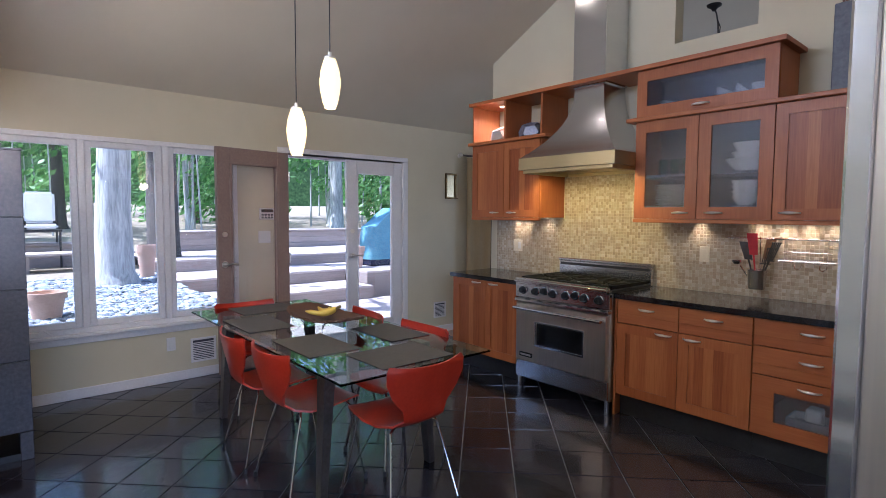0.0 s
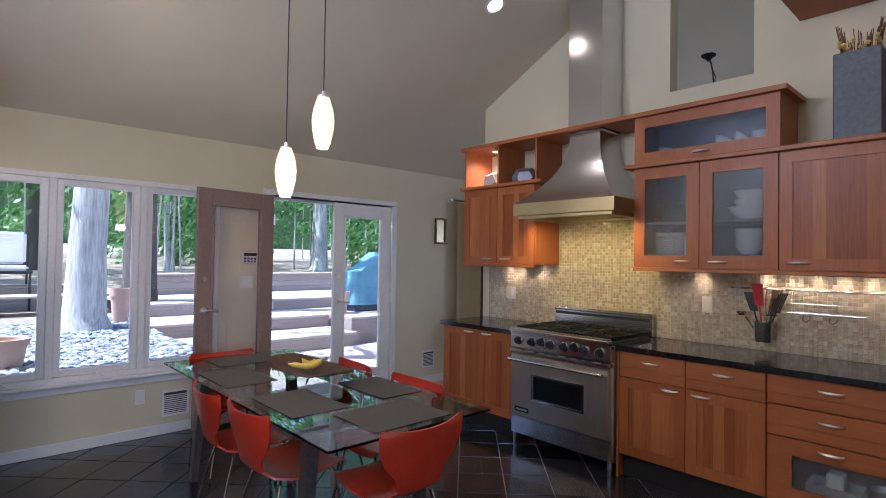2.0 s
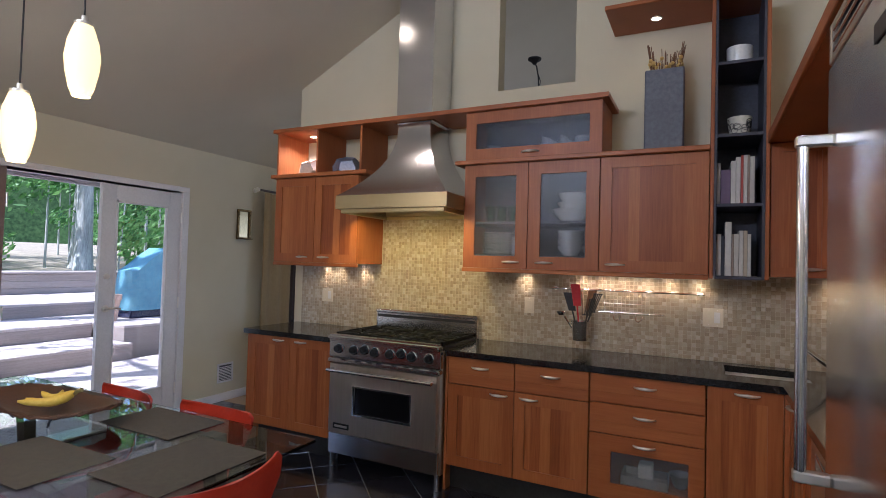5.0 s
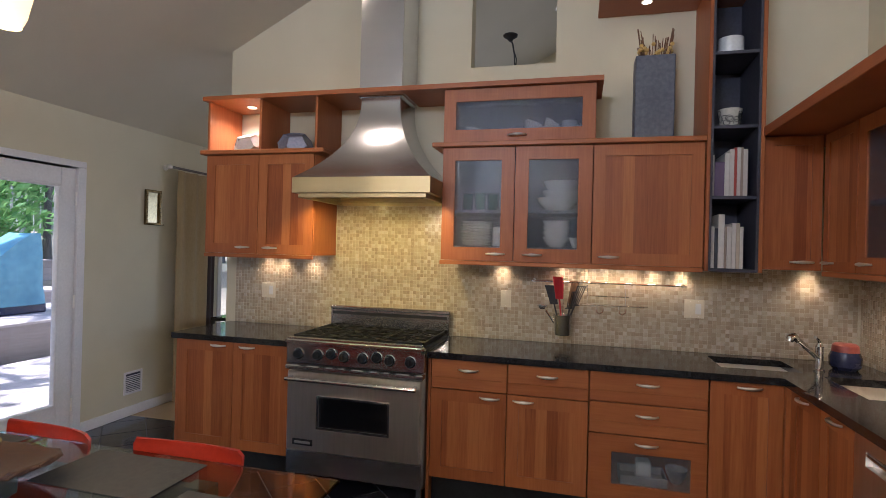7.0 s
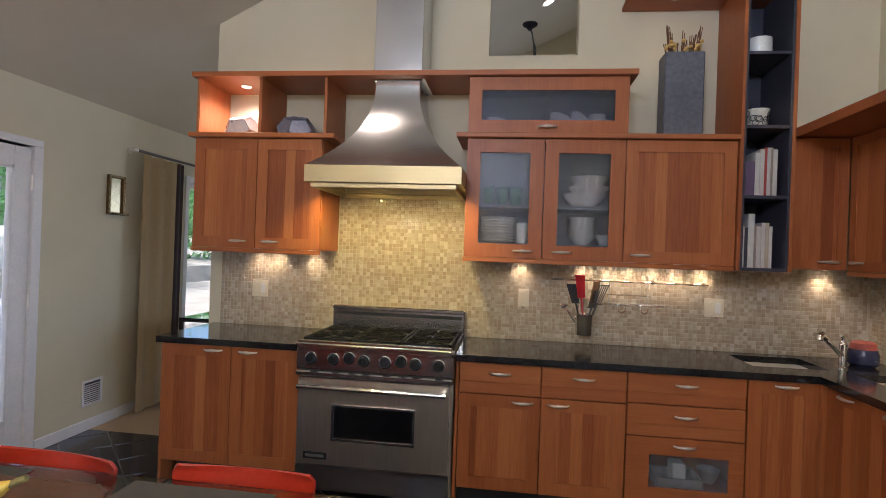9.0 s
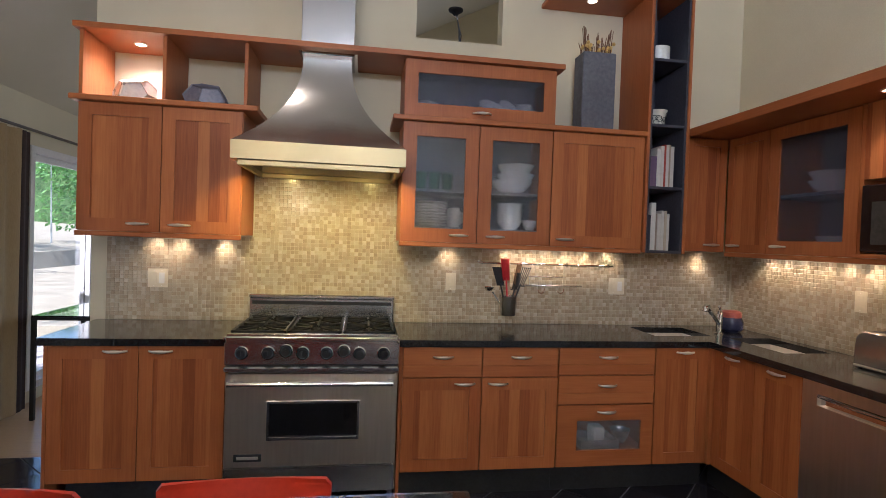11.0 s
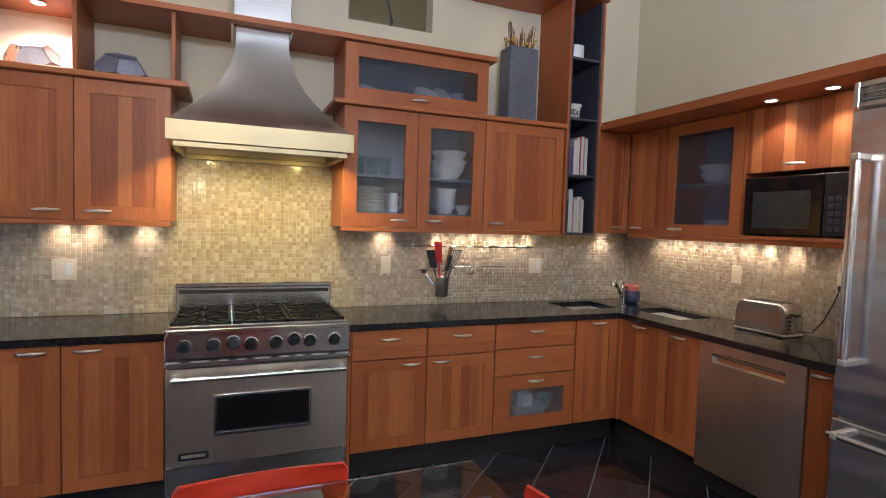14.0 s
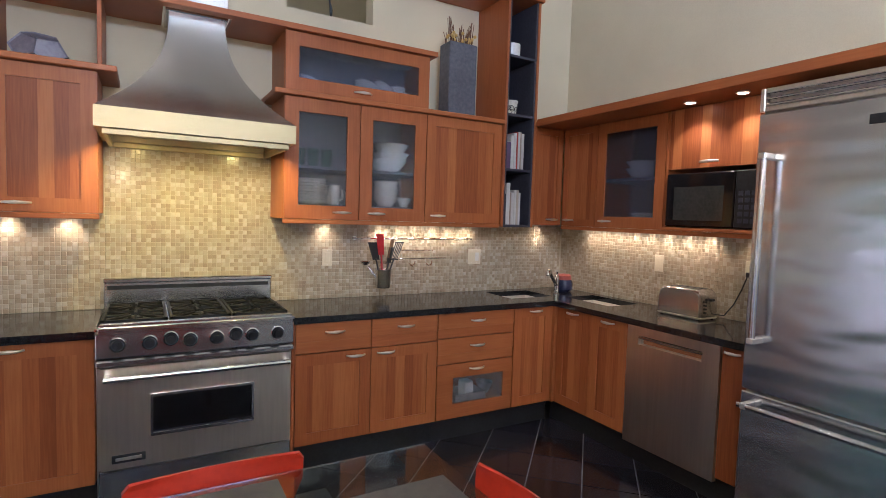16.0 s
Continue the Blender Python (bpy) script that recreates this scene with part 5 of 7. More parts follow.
# utensils and rails on the backsplash
rail = thing("utensil_rail", (1.96, -0.04, 1.33), "long chrome hanging rail on the mosaic wall", "rail")
part("bar", cyl(bmesh.new(), (1.47, -0.045, 1.335), (2.45, -0.045, 1.335), 0.006), CHROME, rail, "", True)
for x in (1.49, 1.80, 2.12, 2.43):
    part("bracket", cyl(cyl(bmesh.new(), (x, -0.009, 1.335), (x, -0.045, 1.335), 0.005), (x, -0.013, 1.335), (x, -0.0095, 1.335), 0.014), CHROME, rail, "", True)
rk = thing("hook_rack", (2.0, -0.04, 1.15), "small two-tier chrome rack with hooks", "rack")
for z, x0, x1 in ((1.25, 1.83, 2.10), (1.19, 1.80, 2.22)):
    part("bar", cyl(bmesh.new(), (x0, -0.05, z), (x1, -0.05, z), 0.004), CHROME, rk)
for x in (1.84, 2.08):
    part("hanger", tube(bmesh.new(), [(x, -0.046, 1.335), (x, -0.056, 1.34), (x, -0.058, 1.33), (x, -0.054, 1.25), (x, -0.054, 1.19)], 0.0025, 6), CHROME, rk)
for x in (1.90, 2.04):
    part("hook", tube(bmesh.new(), [(x, -0.05, 1.19), (x, -0.056, 1.165), (x + 0.004, -0.068, 1.145), (x + 0.02, -0.075, 1.135), (x + 0.04, -0.072, 1.15), (x + 0.045, -0.066, 1.17)], 0.004, 6), CHROME, rk, "", True)
px, py = 1.685, -0.085
cr = thing("utensil_pot", (px, py, 0.985), "steel utensil pot hanging from the chrome rail", "pot")
part("pot", lathe(bmesh.new(), [(0.0, 0.0), (0.048, 0.0), (0.052, 0.006), (0.062, 0.13), (0.064, 0.134), (0.059, 0.13), (0.049, 0.01), (0, 0.008)], (px, py, 0.985), 24), STEEL, cr, "", True)
part("hanger", tube(bmesh.new(), [(px, py + 0.058, 1.11), (px, -0.035, 1.20), (px, -0.038, 1.32), (px, -0.050, 1.343), (px, -0.054, 1.33)], 0.003, 6), CHROME, cr)


def utensil(kind, mt, dx, dy, lean, h, lb, face=0.0):
    """A kitchen tool standing in the pot."""
    b0 = Vector((px + dx * .4, py + dy * .4, 1.0))
    b1 = Vector((px + dx + lean * h, py + dy, 1.0 + h))
    t_ = thing(kind, tuple(b0), lb, "utensil", "utensils in the pot")
    d = (b1 - b0).normalized()
    part("handle", tube(bmesh.new(), [b0, b0.lerp(b1, .5), b0.lerp(b1, .64)], 0.006, 6), mt if kind != "ladle" else CHROME, t_)
    side = Vector((math.cos(face), math.sin(face), 0))
    nrm = d.cross(side).normalized()
    bm = bmesh.new()
    c_ = b0.lerp(b1, 0.80)
    L, W = 0.20 * (b1 - b0).length, 0.033
    if kind == "ladle":
        lathe(bm, [(0.0, -0.03), (0.02, -0.026), (0.034, -0.008), (0.036, 0.0), (0.033, 0.0), (0.02, -0.02), (0, -0.026)], tuple(c_), 14)
    else:
        n_ = 5 if kind == "slotted_turner" else 1
        for i in range(n_):
            w0, w1 = -W + 2 * W * i / n_ + (0.003 if n_ > 1 else 0), -W + 2 * W * (i + 1) / n_ - (0.003 if n_ > 1 else 0)
            vs = [bm.verts.new(c_ + d * (L * a) + side * (w * (0.75 if a < 0 else 1)) + nrm * o) for o in (-0.003, 0.003) for a, w in ((-1, w0), (-1, w1), (1, w1), (1, w0))]
            for q in ((0, 1, 2, 3), (7, 6, 5, 4), (0, 4, 5, 1), (1, 5, 6, 2), (2, 6, 7, 3), (3, 7, 4, 0)):
                bm.faces.new([vs[j] for j in q])
        if n_ > 1:
            for a in (-1, 1):
                cyl(bm, c_ + d * L * a - side * W, c_ + d * L * a + side * W, 0.004, seg=6)
    part("head", bm, mt, t_)


utensil("spatula", BLACK, -0.02, 0.0, -0.22, 0.31, "black plastic spatula standing in the pot")
utensil("spatula", REDPLASTIC, 0.0, -0.012, -0.10, 0.37, "red silicone spatula standing in the pot", 0.3)
utensil("slotted_turner", BLACK, 0.025, -0.01, 0.30, 0.31, "black slotted turner standing in the pot", -0.3)
utensil("slotted_turner", BLACK, 0.02, 0.015, 0.18, 0.27, "black slotted turner leaning in the pot", 0.5)
utensil("ladle", CHROME, -0.03, 0.01, -0.62, 0.22, "steel ladle leaning out of the pot")
utensil("spatula", DRYGRASS, 0.03, 0.02, 0.14, 0.33, "wooden spoon standing in the pot", 0.8)


def plate_on(name, o, f, a, z, w, h, gangs, lb):
    """A wall plate with switches or sockets. o as for cabinets, f the wall's face."""
    t_ = thing(name, opt(o, f, a, -0.012, z - h / 2), lb, "switch" if "switch" in name else "outlet", "wall plates")
    part("plate", obox(bmesh.new(), o, f, a - w / 2, a + w / 2, -0.0145, -0.009, z - h / 2, z + h / 2, 0.002), SWITCH, t_)
    for g_ in range(gangs):
        ga = a + (g_ - (gangs - 1) / 2) * 0.046
        r_ = part("rocker" if "switch" in name else "socket", obox(bmesh.new(), o, f, ga - 0.017, ga + 0.017, -0.0175, -0.0146, z - 0.034, z + 0.034, 0.0015), PORCELAIN if g_ else SWITCH, t_)
        if "outlet" in name:
            for dz in (-0.017, 0.017):
                for da in (-0.006, 0.006):
                    part("slot", obox(bmesh.new(), o, f, ga + da - 0.0012, ga + da + 0.0012, -0.0182, -0.0174, z + dz - 0.005, z + dz + 0.005), BLACK, r_)
        for dz in (-0.047, 0.047):
            part("screw", cyl(bmesh.new(), opt(o, f, ga, -0.0155, z + dz), opt(o, f, ga, -0.0146, z + dz), 0.003, seg=8), NICKEL, t_)


plate_on("wall_switch", "S", 0.0, -0.56, 1.18, 0.118, 0.118, 2, "ivory double switch plate on the mosaic")
plate_on("wall_switch", "S", 0.0, 1.297, 1.20, 0.072, 0.118, 1, "ivory single switch plate on the mosaic")
plate_on("wall_switch", "S", 0.0, 2.50, 1.193, 0.118, 0.118, 2, "ivory double switch plate on the mosaic")
plate_on("wall_switch", "W", EX, -1.04, 1.222, 0.072, 0.118, 1, "ivory switch plate above the worktop")
plate_on("wall_outlet", "W", EX, -1.70, 1.235, 0.072, 0.118, 1, "ivory outlet with the toaster plugged in")

# faucet, jar, toaster
fz = CT
fa = thing("faucet", (3.065, -0.360, fz), "chrome pull-out kitchen faucet in the corner", "faucet")
part("body", lathe(bmesh.new(), [(0.027, 0), (0.027, 0.008), (0.02, 0.012), (0.019, 0.13), (0.021, 0.135), (0.012, 0.155), (0, 0.157)], (3.065, -0.360, fz), 20), CHROME, fa, "", True)
part("spout", tube(bmesh.new(), [(3.060, -0.365, fz + 0.07), (2.995, -0.400, fz + 0.125), (2.930, -0.435, fz + 0.175)], [0.013, 0.014, 0.015], 12), CHROME, fa, "", True)
part("spray_head", tube(bmesh.new(), [(2.935, -0.432, fz + 0.172), (2.907, -0.447, fz + 0.193), (2.890, -0.456, fz + 0.185), (2.885, -0.459, fz + 0.165)], [0.016, 0.021, 0.021, 0.017], 12), CHROME, fa, "", True)
part("lever", tube(bmesh.new(), [(3.065, -0.360, fz + 0.15), (3.055, -0.375, fz + 0.175), (3.030, -0.400, fz + 0.19)], [0.008, 0.007, 0.008], 8), CHROME, fa, "", True)
jr = thing("candle_jar", (3.235, -0.25, CT), "round navy glass candle jar with a dull red top", "jar")
part("jar", lathe(bmesh.new(), [(0.055, 0), (0.075, 0.02), (0.078, 0.07), (0.066, 0.10)], (3.235, -0.25, CT), 24), NAVY, jr, "", True)
part("top", lathe(bmesh.new(), [(0.066, 0.1002), (0.062, 0.135), (0.05, 0.145), (0, 0.146)], (3.235, -0.25, CT), 24), EMBER, jr, "dull red top", True)
ty0, ty1, tx0, tx1 = -1.56, -1.24, 3.15, 3.33
to = thing("toaster", ((tx0 + tx1) / 2, -1.40, CT), "two-slot brushed steel toaster on the worktop", "toaster")
bm = bmesh.new()
outline = [(ty0 + 0.004, 0.02), (ty0 + 0.006, 0.10)]
outline += [(ty0 + 0.062 - 0.052 * math.cos(a * math.pi / 12), 0.135 + 0.052 * math.sin(a * math.pi / 12)) for a in range(7)]
outline += [(ty0 + ty1 - y, z) for y, z in reversed(outline)]
rings = []
for x, k in ((tx0, 0.93), (tx0 + 0.006, 0.97), (tx0 + 0.016, 1.0), (tx1 - 0.016, 1.0), (tx1 - 0.006, 0.97), (tx1, 0.93)):
    rings.append([bm.verts.new((x, -1.40 + (y + 1.40) * k, CT + 0.02 + (z - 0.02) * (0.5 + 0.5 * k))) for y, z in outline])
for ra, rb in zip(rings, rings[1:]):
    for q in range(len(outline)):
        r_ = (q + 1) % len(outline)
        bm.faces.new((ra[q], ra[r_], rb[r_], rb[q]))
bm.faces.new(rings[0])
bm.faces.new(rings[-1])
bmesh.ops.recalc_face_normals(bm, faces=bm.faces)
part("shell", bm, STEEL, to, "", True)
part("base", box(tx0 + 0.004, tx1 - 0.004, ty0 + 0.004, ty1 - 0.004, CT + 0.006, CT + 0.0198, 0.005), SWITCH, to, "cream plastic base")
for x in (tx0 + 0.055, tx0 + 0.115):
    part("slot", box(x, x + 0.028, ty0 + 0.06, ty1 - 0.06, CT + 0.184, CT + 0.1885), BLACK, to)
part("lever", box(tx0 + 0.07, tx0 + 0.11, ty0 - 0.02, ty0 - .0005, CT + 0.12, CT + 0.135, 0.004), BLACK, to)
for i in range(4):
    part("button", cyl(bmesh.new(), (tx0 + 0.045, ty0 - 0.005, CT + 0.05 + 0.022 * i), (tx0 + 0.045, ty0, CT + 0.05 + 0.022 * i), 0.007, seg=10), BLACK, to)
for x in (tx0 + 0.02, tx1 - 0.02):
    for y in (ty0 + 0.03, ty1 - 0.03):
        part("foot", cyl(bmesh.new(), (x, y, CT), (x, y, CT + 0.0065), 0.01, seg=10), BLACK, to)
cd = thing("power_cord", (3.36, -1.660, CT), "thin black toaster cord plugged into the wall", "cable")
part("cord", tube(bmesh.new(), [(3.312, -1.550, CT + 0.03), (3.34, -1.590, CT + 0.03), (3.365, -1.630, CT + 0.10), (3.375, -1.670, CT + 0.20), (3.38, -1.695, CT + 0.28)], 0.004, 6), BLACK, cd, "", True)
part("plug", box(3.38, 3.402, -1.712, -1.682, 1.195, 1.225, 0.004), BLACK, cd)

# ---- along the window wall ----
def vent(y, z, w, h):
    t_ = thing("wall_vent", (WX, y, z - h / 2), "white louvred air vent in the wall", "vent", "air vents")
    part("frame", frame_yz(bmesh.new(), WX + .001, WX + 0.012, y - w / 2, y + w / 2, z - h / 2, z + h / 2, 0.02), WHITE, t_)
    part("backing", box(WX + .001, WX + 0.004, y - w / 2 + .02, y + w / 2 - .02, z - h / 2 + .02, z + h / 2 - .02), SHELFDARK, t_)
    k = int((h - 0.05) / 0.016)
    for i in range(k):
        zz = z - h / 2 + 0.03 + i * 0.016
        part("slat", box(WX + 0.0045, WX + 0.011, y - w / 2 + 0.0205, y + w / 2 - 0.0205, zz - 0.003, zz + 0.004), WHITE, t_)


vent(-2.66, 0.25, 0.22, 0.22)
vent(0.175, 0.29, 0.20, 0.20)


def plate_west(name, y, z, w, h, lb, cat):
    t_ = thing(name, (WX + 0.004, y, z - h / 2), lb, cat, "wall plates")
    part("plate", box(WX + .001, WX + 0.007, y - w / 2, y + w / 2, z - h / 2, z + h / 2, 0.002), WHITE, t_)
    part("face", box(WX + 0.0071, WX + 0.010, y - w / 4, y + w / 4, z - h / 3.4, z + h / 3.4, 0.001), PORCELAIN, t_)


plate_west("wall_outlet", -2.93, 0.335, 0.072, 0.118, "white outlet plate low on the wall", "outlet")
plate_west("wall_outlet", 0.72, 0.40, 0.072, 0.118, "white outlet plate low on the wall", "outlet")
plate_west("wall_switch", -2.075, 1.262, 0.118, 0.118, "white switch plate beside the door", "switch")
kp = thing("alarm_keypad", (WX, -2.05, 1.42), "white alarm keypad with a small dark screen", "keypad")
part("housing", box(WX + .001, WX + 0.025, -2.125, -1.975, 1.43, 1.54, 0.006), WHITE, kp)
part("screen", box(WX + 0.0255, WX + 0.027, -2.11, -1.99, 1.50, 1.53, 0.001), BLACK, kp)
for i in range(4):
    for j in range(2):
        part("key", box(WX + 0.0255, WX + 0.029, -2.11 + 0.031 * i, -2.088 + 0.031 * i, 1.442 + 0.026 * j, 1.460 + 0.026 * j, 0.001), SHELFDARK, kp)

BRASS = surface("aged_brass", (0.10, 0.068, 0.03), (0.20, 0.14, 0.065), 0.42, 1.0, 30, bump=0.15)
MIRROR = surface("old_mirror", (0.20, 0.165, 0.10), (0.34, 0.29, 0.19), 0.22, 1.0, 10, bump=0.0, rough_var=0.05)
sc = thing("wall_sconce", (WX, 0.34, 1.685), "mirrored brass candle sconce on the wall", "sconce")
part("frame", frame_yz(bmesh.new(), WX + .001, WX + 0.03, 0.25, 0.43, 1.685, 2.005, 0.022), BRASS, sc)
part("mirror", box(WX + .002, WX + 0.012, 0.272, 0.408, 1.707, 1.983), MIRROR, sc)
for i in range(9):
    for y in (0.261, 0.419):
        part("bead", cyl(bmesh.new(), (WX + 0.03, y, 1.70 + 0.036 * i), (WX + 0.036, y, 1.70 + 0.036 * i), 0.009, 0.004, 8), MIRROR, sc)
part("candle_shelf", box(WX + 0.0305, WX + 0.09, 0.28, 0.40, 1.685, 1.697, 0.003), BRASS, sc)

LINEN = surface("olive_linen", (0.34, 0.245, 0.125), (0.42, 0.31, 0.165), 0.85, 0, 8, (1, 1, 0.1), 0.2, 300)
DARKBAND = surface("dark_curtain_band", (0.03, 0.016, 0.014), (0.05, 0.028, 0.024), 0.8, 0, 20)
cu = thing("curtain", (WX + 0.09, 0.75, 0.02), "olive linen curtain with a dark edge band", "curtain")


def drape(y0, y1, amp, waves):
    bm = bmesh.new()
    n_ = 40
    cols = []
    for i in range(n_ + 1):
        s = i / n_
        cols.append([bm.verts.new((WX + 0.10 + amp * math.sin(s * waves * 6.283) * (0.5 + 0.5 * (1 - k / 10)), y0 + (y1 - y0) * s, 2.21 - (2.19) * k / 10)) for k in range(11)])
    for a, b in zip(cols, cols[1:]):
        for k in range(10):
            bm.faces.new((a[k], b[k], b[k + 1], a[k + 1]))
    bmesh.ops.recalc_face_normals(bm, faces=bm.faces)
    bmesh.ops.solidify(bm, geom=bm.faces[:], thickness=0.004)
    return bm


part("panel", drape(0.54, 0.98, 0.022, 2.5), LINEN, cu, "", True)
part("edge_band", drape(0.982, 1.09, 0.012, 1), DARKBAND, cu, "dark brown edge band", True)
cr_ = thing("curtain_rod", (WX + 0.10, 2.2, 2.18), "dark bronze curtain rod on brackets", "curtain rod")
part("rod", cyl(bmesh.new(), (WX + 0.10, 0.46, 2.235), (WX + 0.10, 3.5, 2.235), 0.012), TLEG, cr_, "", True)
part("finial", lathe(bmesh.new(), [(0.012, 0), (0.02, 0.01), (0.026, 0.03), (0.018, 0.05), (0, 0.055)], (WX + 0.10, 0.46, 2.235), 14, "Y"), NICKEL, cr_, "", True)
for y in (0.49, 3.4):
    part("bracket", cyl(cyl(bmesh.new(), (WX + .001, y, 2.235), (WX + 0.10, y, 2.235), 0.008), (WX + .001, y, 2.235), (WX + 0.008, y, 2.235), 0.028), NICKEL, cr_)
ct_ = thing("console_table", (-1.35, 1.2, 0), "dark metal console table with a glass top in the next room", "table")
part("tabletop", box(-1.75, -0.95, 0.85, 1.6, 0.79, 0.80, 0.002), TABLEGLASS, ct_, "glass top")
part("rim", slab([-1.75, -1.72, -0.98, -0.95], [0.85, 0.88, 1.57, 1.60], lambda u, v: not (-1.72 < u < -0.98 and 0.88 < v < 1.57), 0.765, 0.7895, lambda u, v, w: (u, v, w)), BLACK, ct_)
for x in (-1.735, -0.965):
    for y in (0.865, 1.585):
        part("leg", box(x - 0.015, x + 0.015, y - 0.015, y + 0.015, 0.0, 0.7645, 0.002), BLACK, ct_)
db = thing("wire_bowl", (-1.12, 1.05, 0.8), "dark twisted wire bowl standing on the console table", "bowl")
for k in range(7):
    r_, h_ = 0.05 + 0.012 * k, 0.006 + 0.014 * k
    part("wire_ring", tube(bmesh.new(), [(-1.12 + (r_ + 0.006 * math.sin(5 * a + k)) * math.cos(a), 1.05 + (r_ + 0.006 * math.cos(4 * a + k)) * math.sin(a), 0.80 + h_ + 0.006 * math.sin(6 * a + 2 * k)) for a in [2 * math.pi * q / 24 for q in range(25)]], 0.005, 5), BLACK, db)

# slate-tiled column with a firebox, a toy train on top
SLT = surface("slate_cladding", (0.040, 0.042, 0.055), (0.085, 0.085, 0.105), 0.35, 0, 4, bump=0.2, fine=50, random_tone=0.3)
kx0, kx1, ky0, ky1, kz = -1.60, -0.95, -4.60, -3.95, 1.862
kc = thing("fireplace_column", (-1.27, -4.27, 0), "square column clad in dark slate tiles with a low opening", "fireplace")
part("core", slab([ky0 + .012, -4.215, -4.015, ky1 - .012], [0.0, 0.04, 0.17, kz - .012], lambda u, v: not (-4.215 < u < -4.015 and 0.04 < v < 0.17), 0, kx1 - kx0 - 0.02, lambda u, v, w: (kx0 + w, u, v)), BLACK, kc)
for z0, z1 in ((0.175, 0.60), (0.605, 1.03), (1.035, 1.46), (1.465, kz - .014)):
    part("slate_tile", box(kx1 - 0.02, kx1, ky0, ky1, z0, z1, 0.003), SLT, kc)
    part("slate_tile", box(kx0, kx1 - .0205, ky1 - .012, ky1, z0, z1, 0.003), SLT, kc)
for y0, y1 in ((ky0, -4.215), (-4.015, ky1)):
    part("slate_tile", box(kx1 - 0.02, kx1, y0, y1, 0.0, 0.17, 0.003), SLT, kc)
part("cap", box(kx0, kx1 + 0.005, ky0 - .005, ky1 + .005, kz - .0135, kz, 0.003), SLT, kc)
TRAINRED = surface("dark_red_tin", (0.16, 0.03, 0.03), (0.22, 0.05, 0.045), 0.45, 0, 10)
TRAINYEL = surface("yellow_tin", (0.52, 0.34, 0.04), (0.60, 0.42, 0.07), 0.4, 0, 10)
tr = thing("toy_train", (-1.050, -4.185, kz), "dark red and yellow tin toy train on the column", "toy")
part("cab", slab([-4.295, -4.280, -4.235, -4.220], [kz + .03, kz + .06, kz + .10, kz + .115], lambda u, v: not (-4.280 < u < -4.235 and kz + .06 < v < kz + .10), 0, 0.09, lambda u, v, w: (-1.090 + w, u, v)), TRAINRED, tr)
part("roof", box(-1.100, -0.990, -4.305, -4.210, kz + .1155, kz + .125, 0.003), TRAINRED, tr)
part("boiler", cyl(bmesh.new(), (-1.050, -4.219, kz + 0.055), (-1.050, -4.135, kz + 0.055), 0.028), BLACK, tr, "", True)
part("tender", slab([-4.120, -4.110, -4.050, -4.040], [kz + .03, kz + .04, kz + .09, kz + .10], lambda u, v: True, 0, 0.07, lambda u, v, w: (-1.080 + w, u, v)), TRAINYEL, tr, "yellow wagon")
part("chassis", box(-1.085, -1.005, -4.295, -4.035, kz + .02, kz + .0295), BLACK, tr)
for y in (-4.265, -4.215, -4.165, -4.105, -4.055):
    for x in (-1.095, -1.002):
        part("wheel", cyl(bmesh.new(), (x, y, kz + .017), (x + .007, y, kz + .017), 0.0165, seg=14), BLACK, tr)

# white bar counter with a rounded end, behind the walker's first steps
WC = surface("white_solid_counter", (0.74, 0.73, 0.73), (0.80, 0.79, 0.79), 0.22, 0, 10, bump=0.0)
pn = thing("bar_counter", (0.3, -4.7, 0), "white bar counter with rounded corners", "counter")
bm = bmesh.new()


def rounded(bm, x0, x1, y0, y1, r, z0, z1):
    pts = []
    for cx, cy, a0 in ((x1 - r, y1 - r, 0), (x0 + r, y1 - r, 90), (x0 + r, y0 + r, 180), (x1 - r, y0 + r, 270)):
        for k in range(9):
            a = radians(a0 + k * 90 / 8)
            pts.append((cx + r * math.cos(a), cy + r * math.sin(a)))
    lo, hi = [bm.verts.new((*p, z0)) for p in pts], [bm.verts.new((*p, z1)) for p in pts]
    bm.faces.new(hi), bm.faces.new(lo[::-1])
    for k in range(len(pts)):
        q = (k + 1) % len(pts)
        bm.faces.new((lo[k], lo[q], hi[q], hi[k]))
    es = [e for e in bm.edges if abs(e.verts[0].co.z - e.verts[1].co.z) < 1e-6]
    bmesh.ops.bevel(bm, geom=es, offset=0.006, segments=2, affect="EDGES")
    return bm


part("top", rounded(bmesh.new(), -0.95, 1.55, -5.2, -4.14, 0.34, 1.08, 1.12), WC, pn, "white rounded top", True)
part("base", box(-0.75, 1.25, -4.95, -4.47, 0.08, 1.0795, 0.004), WHITE, pn)
part("plinth", box(-0.72, 1.22, -4.92, -4.5, 0.0, 0.0795), KICK, pn)

# wooden valance with a string of small spot bulbs
va = thing("wooden_valance", (-1.2, -4.2, 2.2), "honey wood valance board hung below the ceiling", "valance")
part("board", box(-1.95, -0.42, -4.15, -4.10, 2.20, 2.80, 0.004), WOODH, va)
for x in (-1.7, -0.7):
    part("hanger", cyl(bmesh.new(), (x, -4.125, 2.801), (x, -4.125, ceil_z(x)), 0.01), NICKEL, va)
sg = thing("spot_string", (-0.3, -4.2, 2.0), "string of small lit spot bulbs on a twisted cable", "string light")
bulbs = [(-0.30, -4.262, 2.51), (-0.30, -4.207, 2.25), (-0.30, -4.25, 2.10), (-0.30, -4.155, 1.99)]
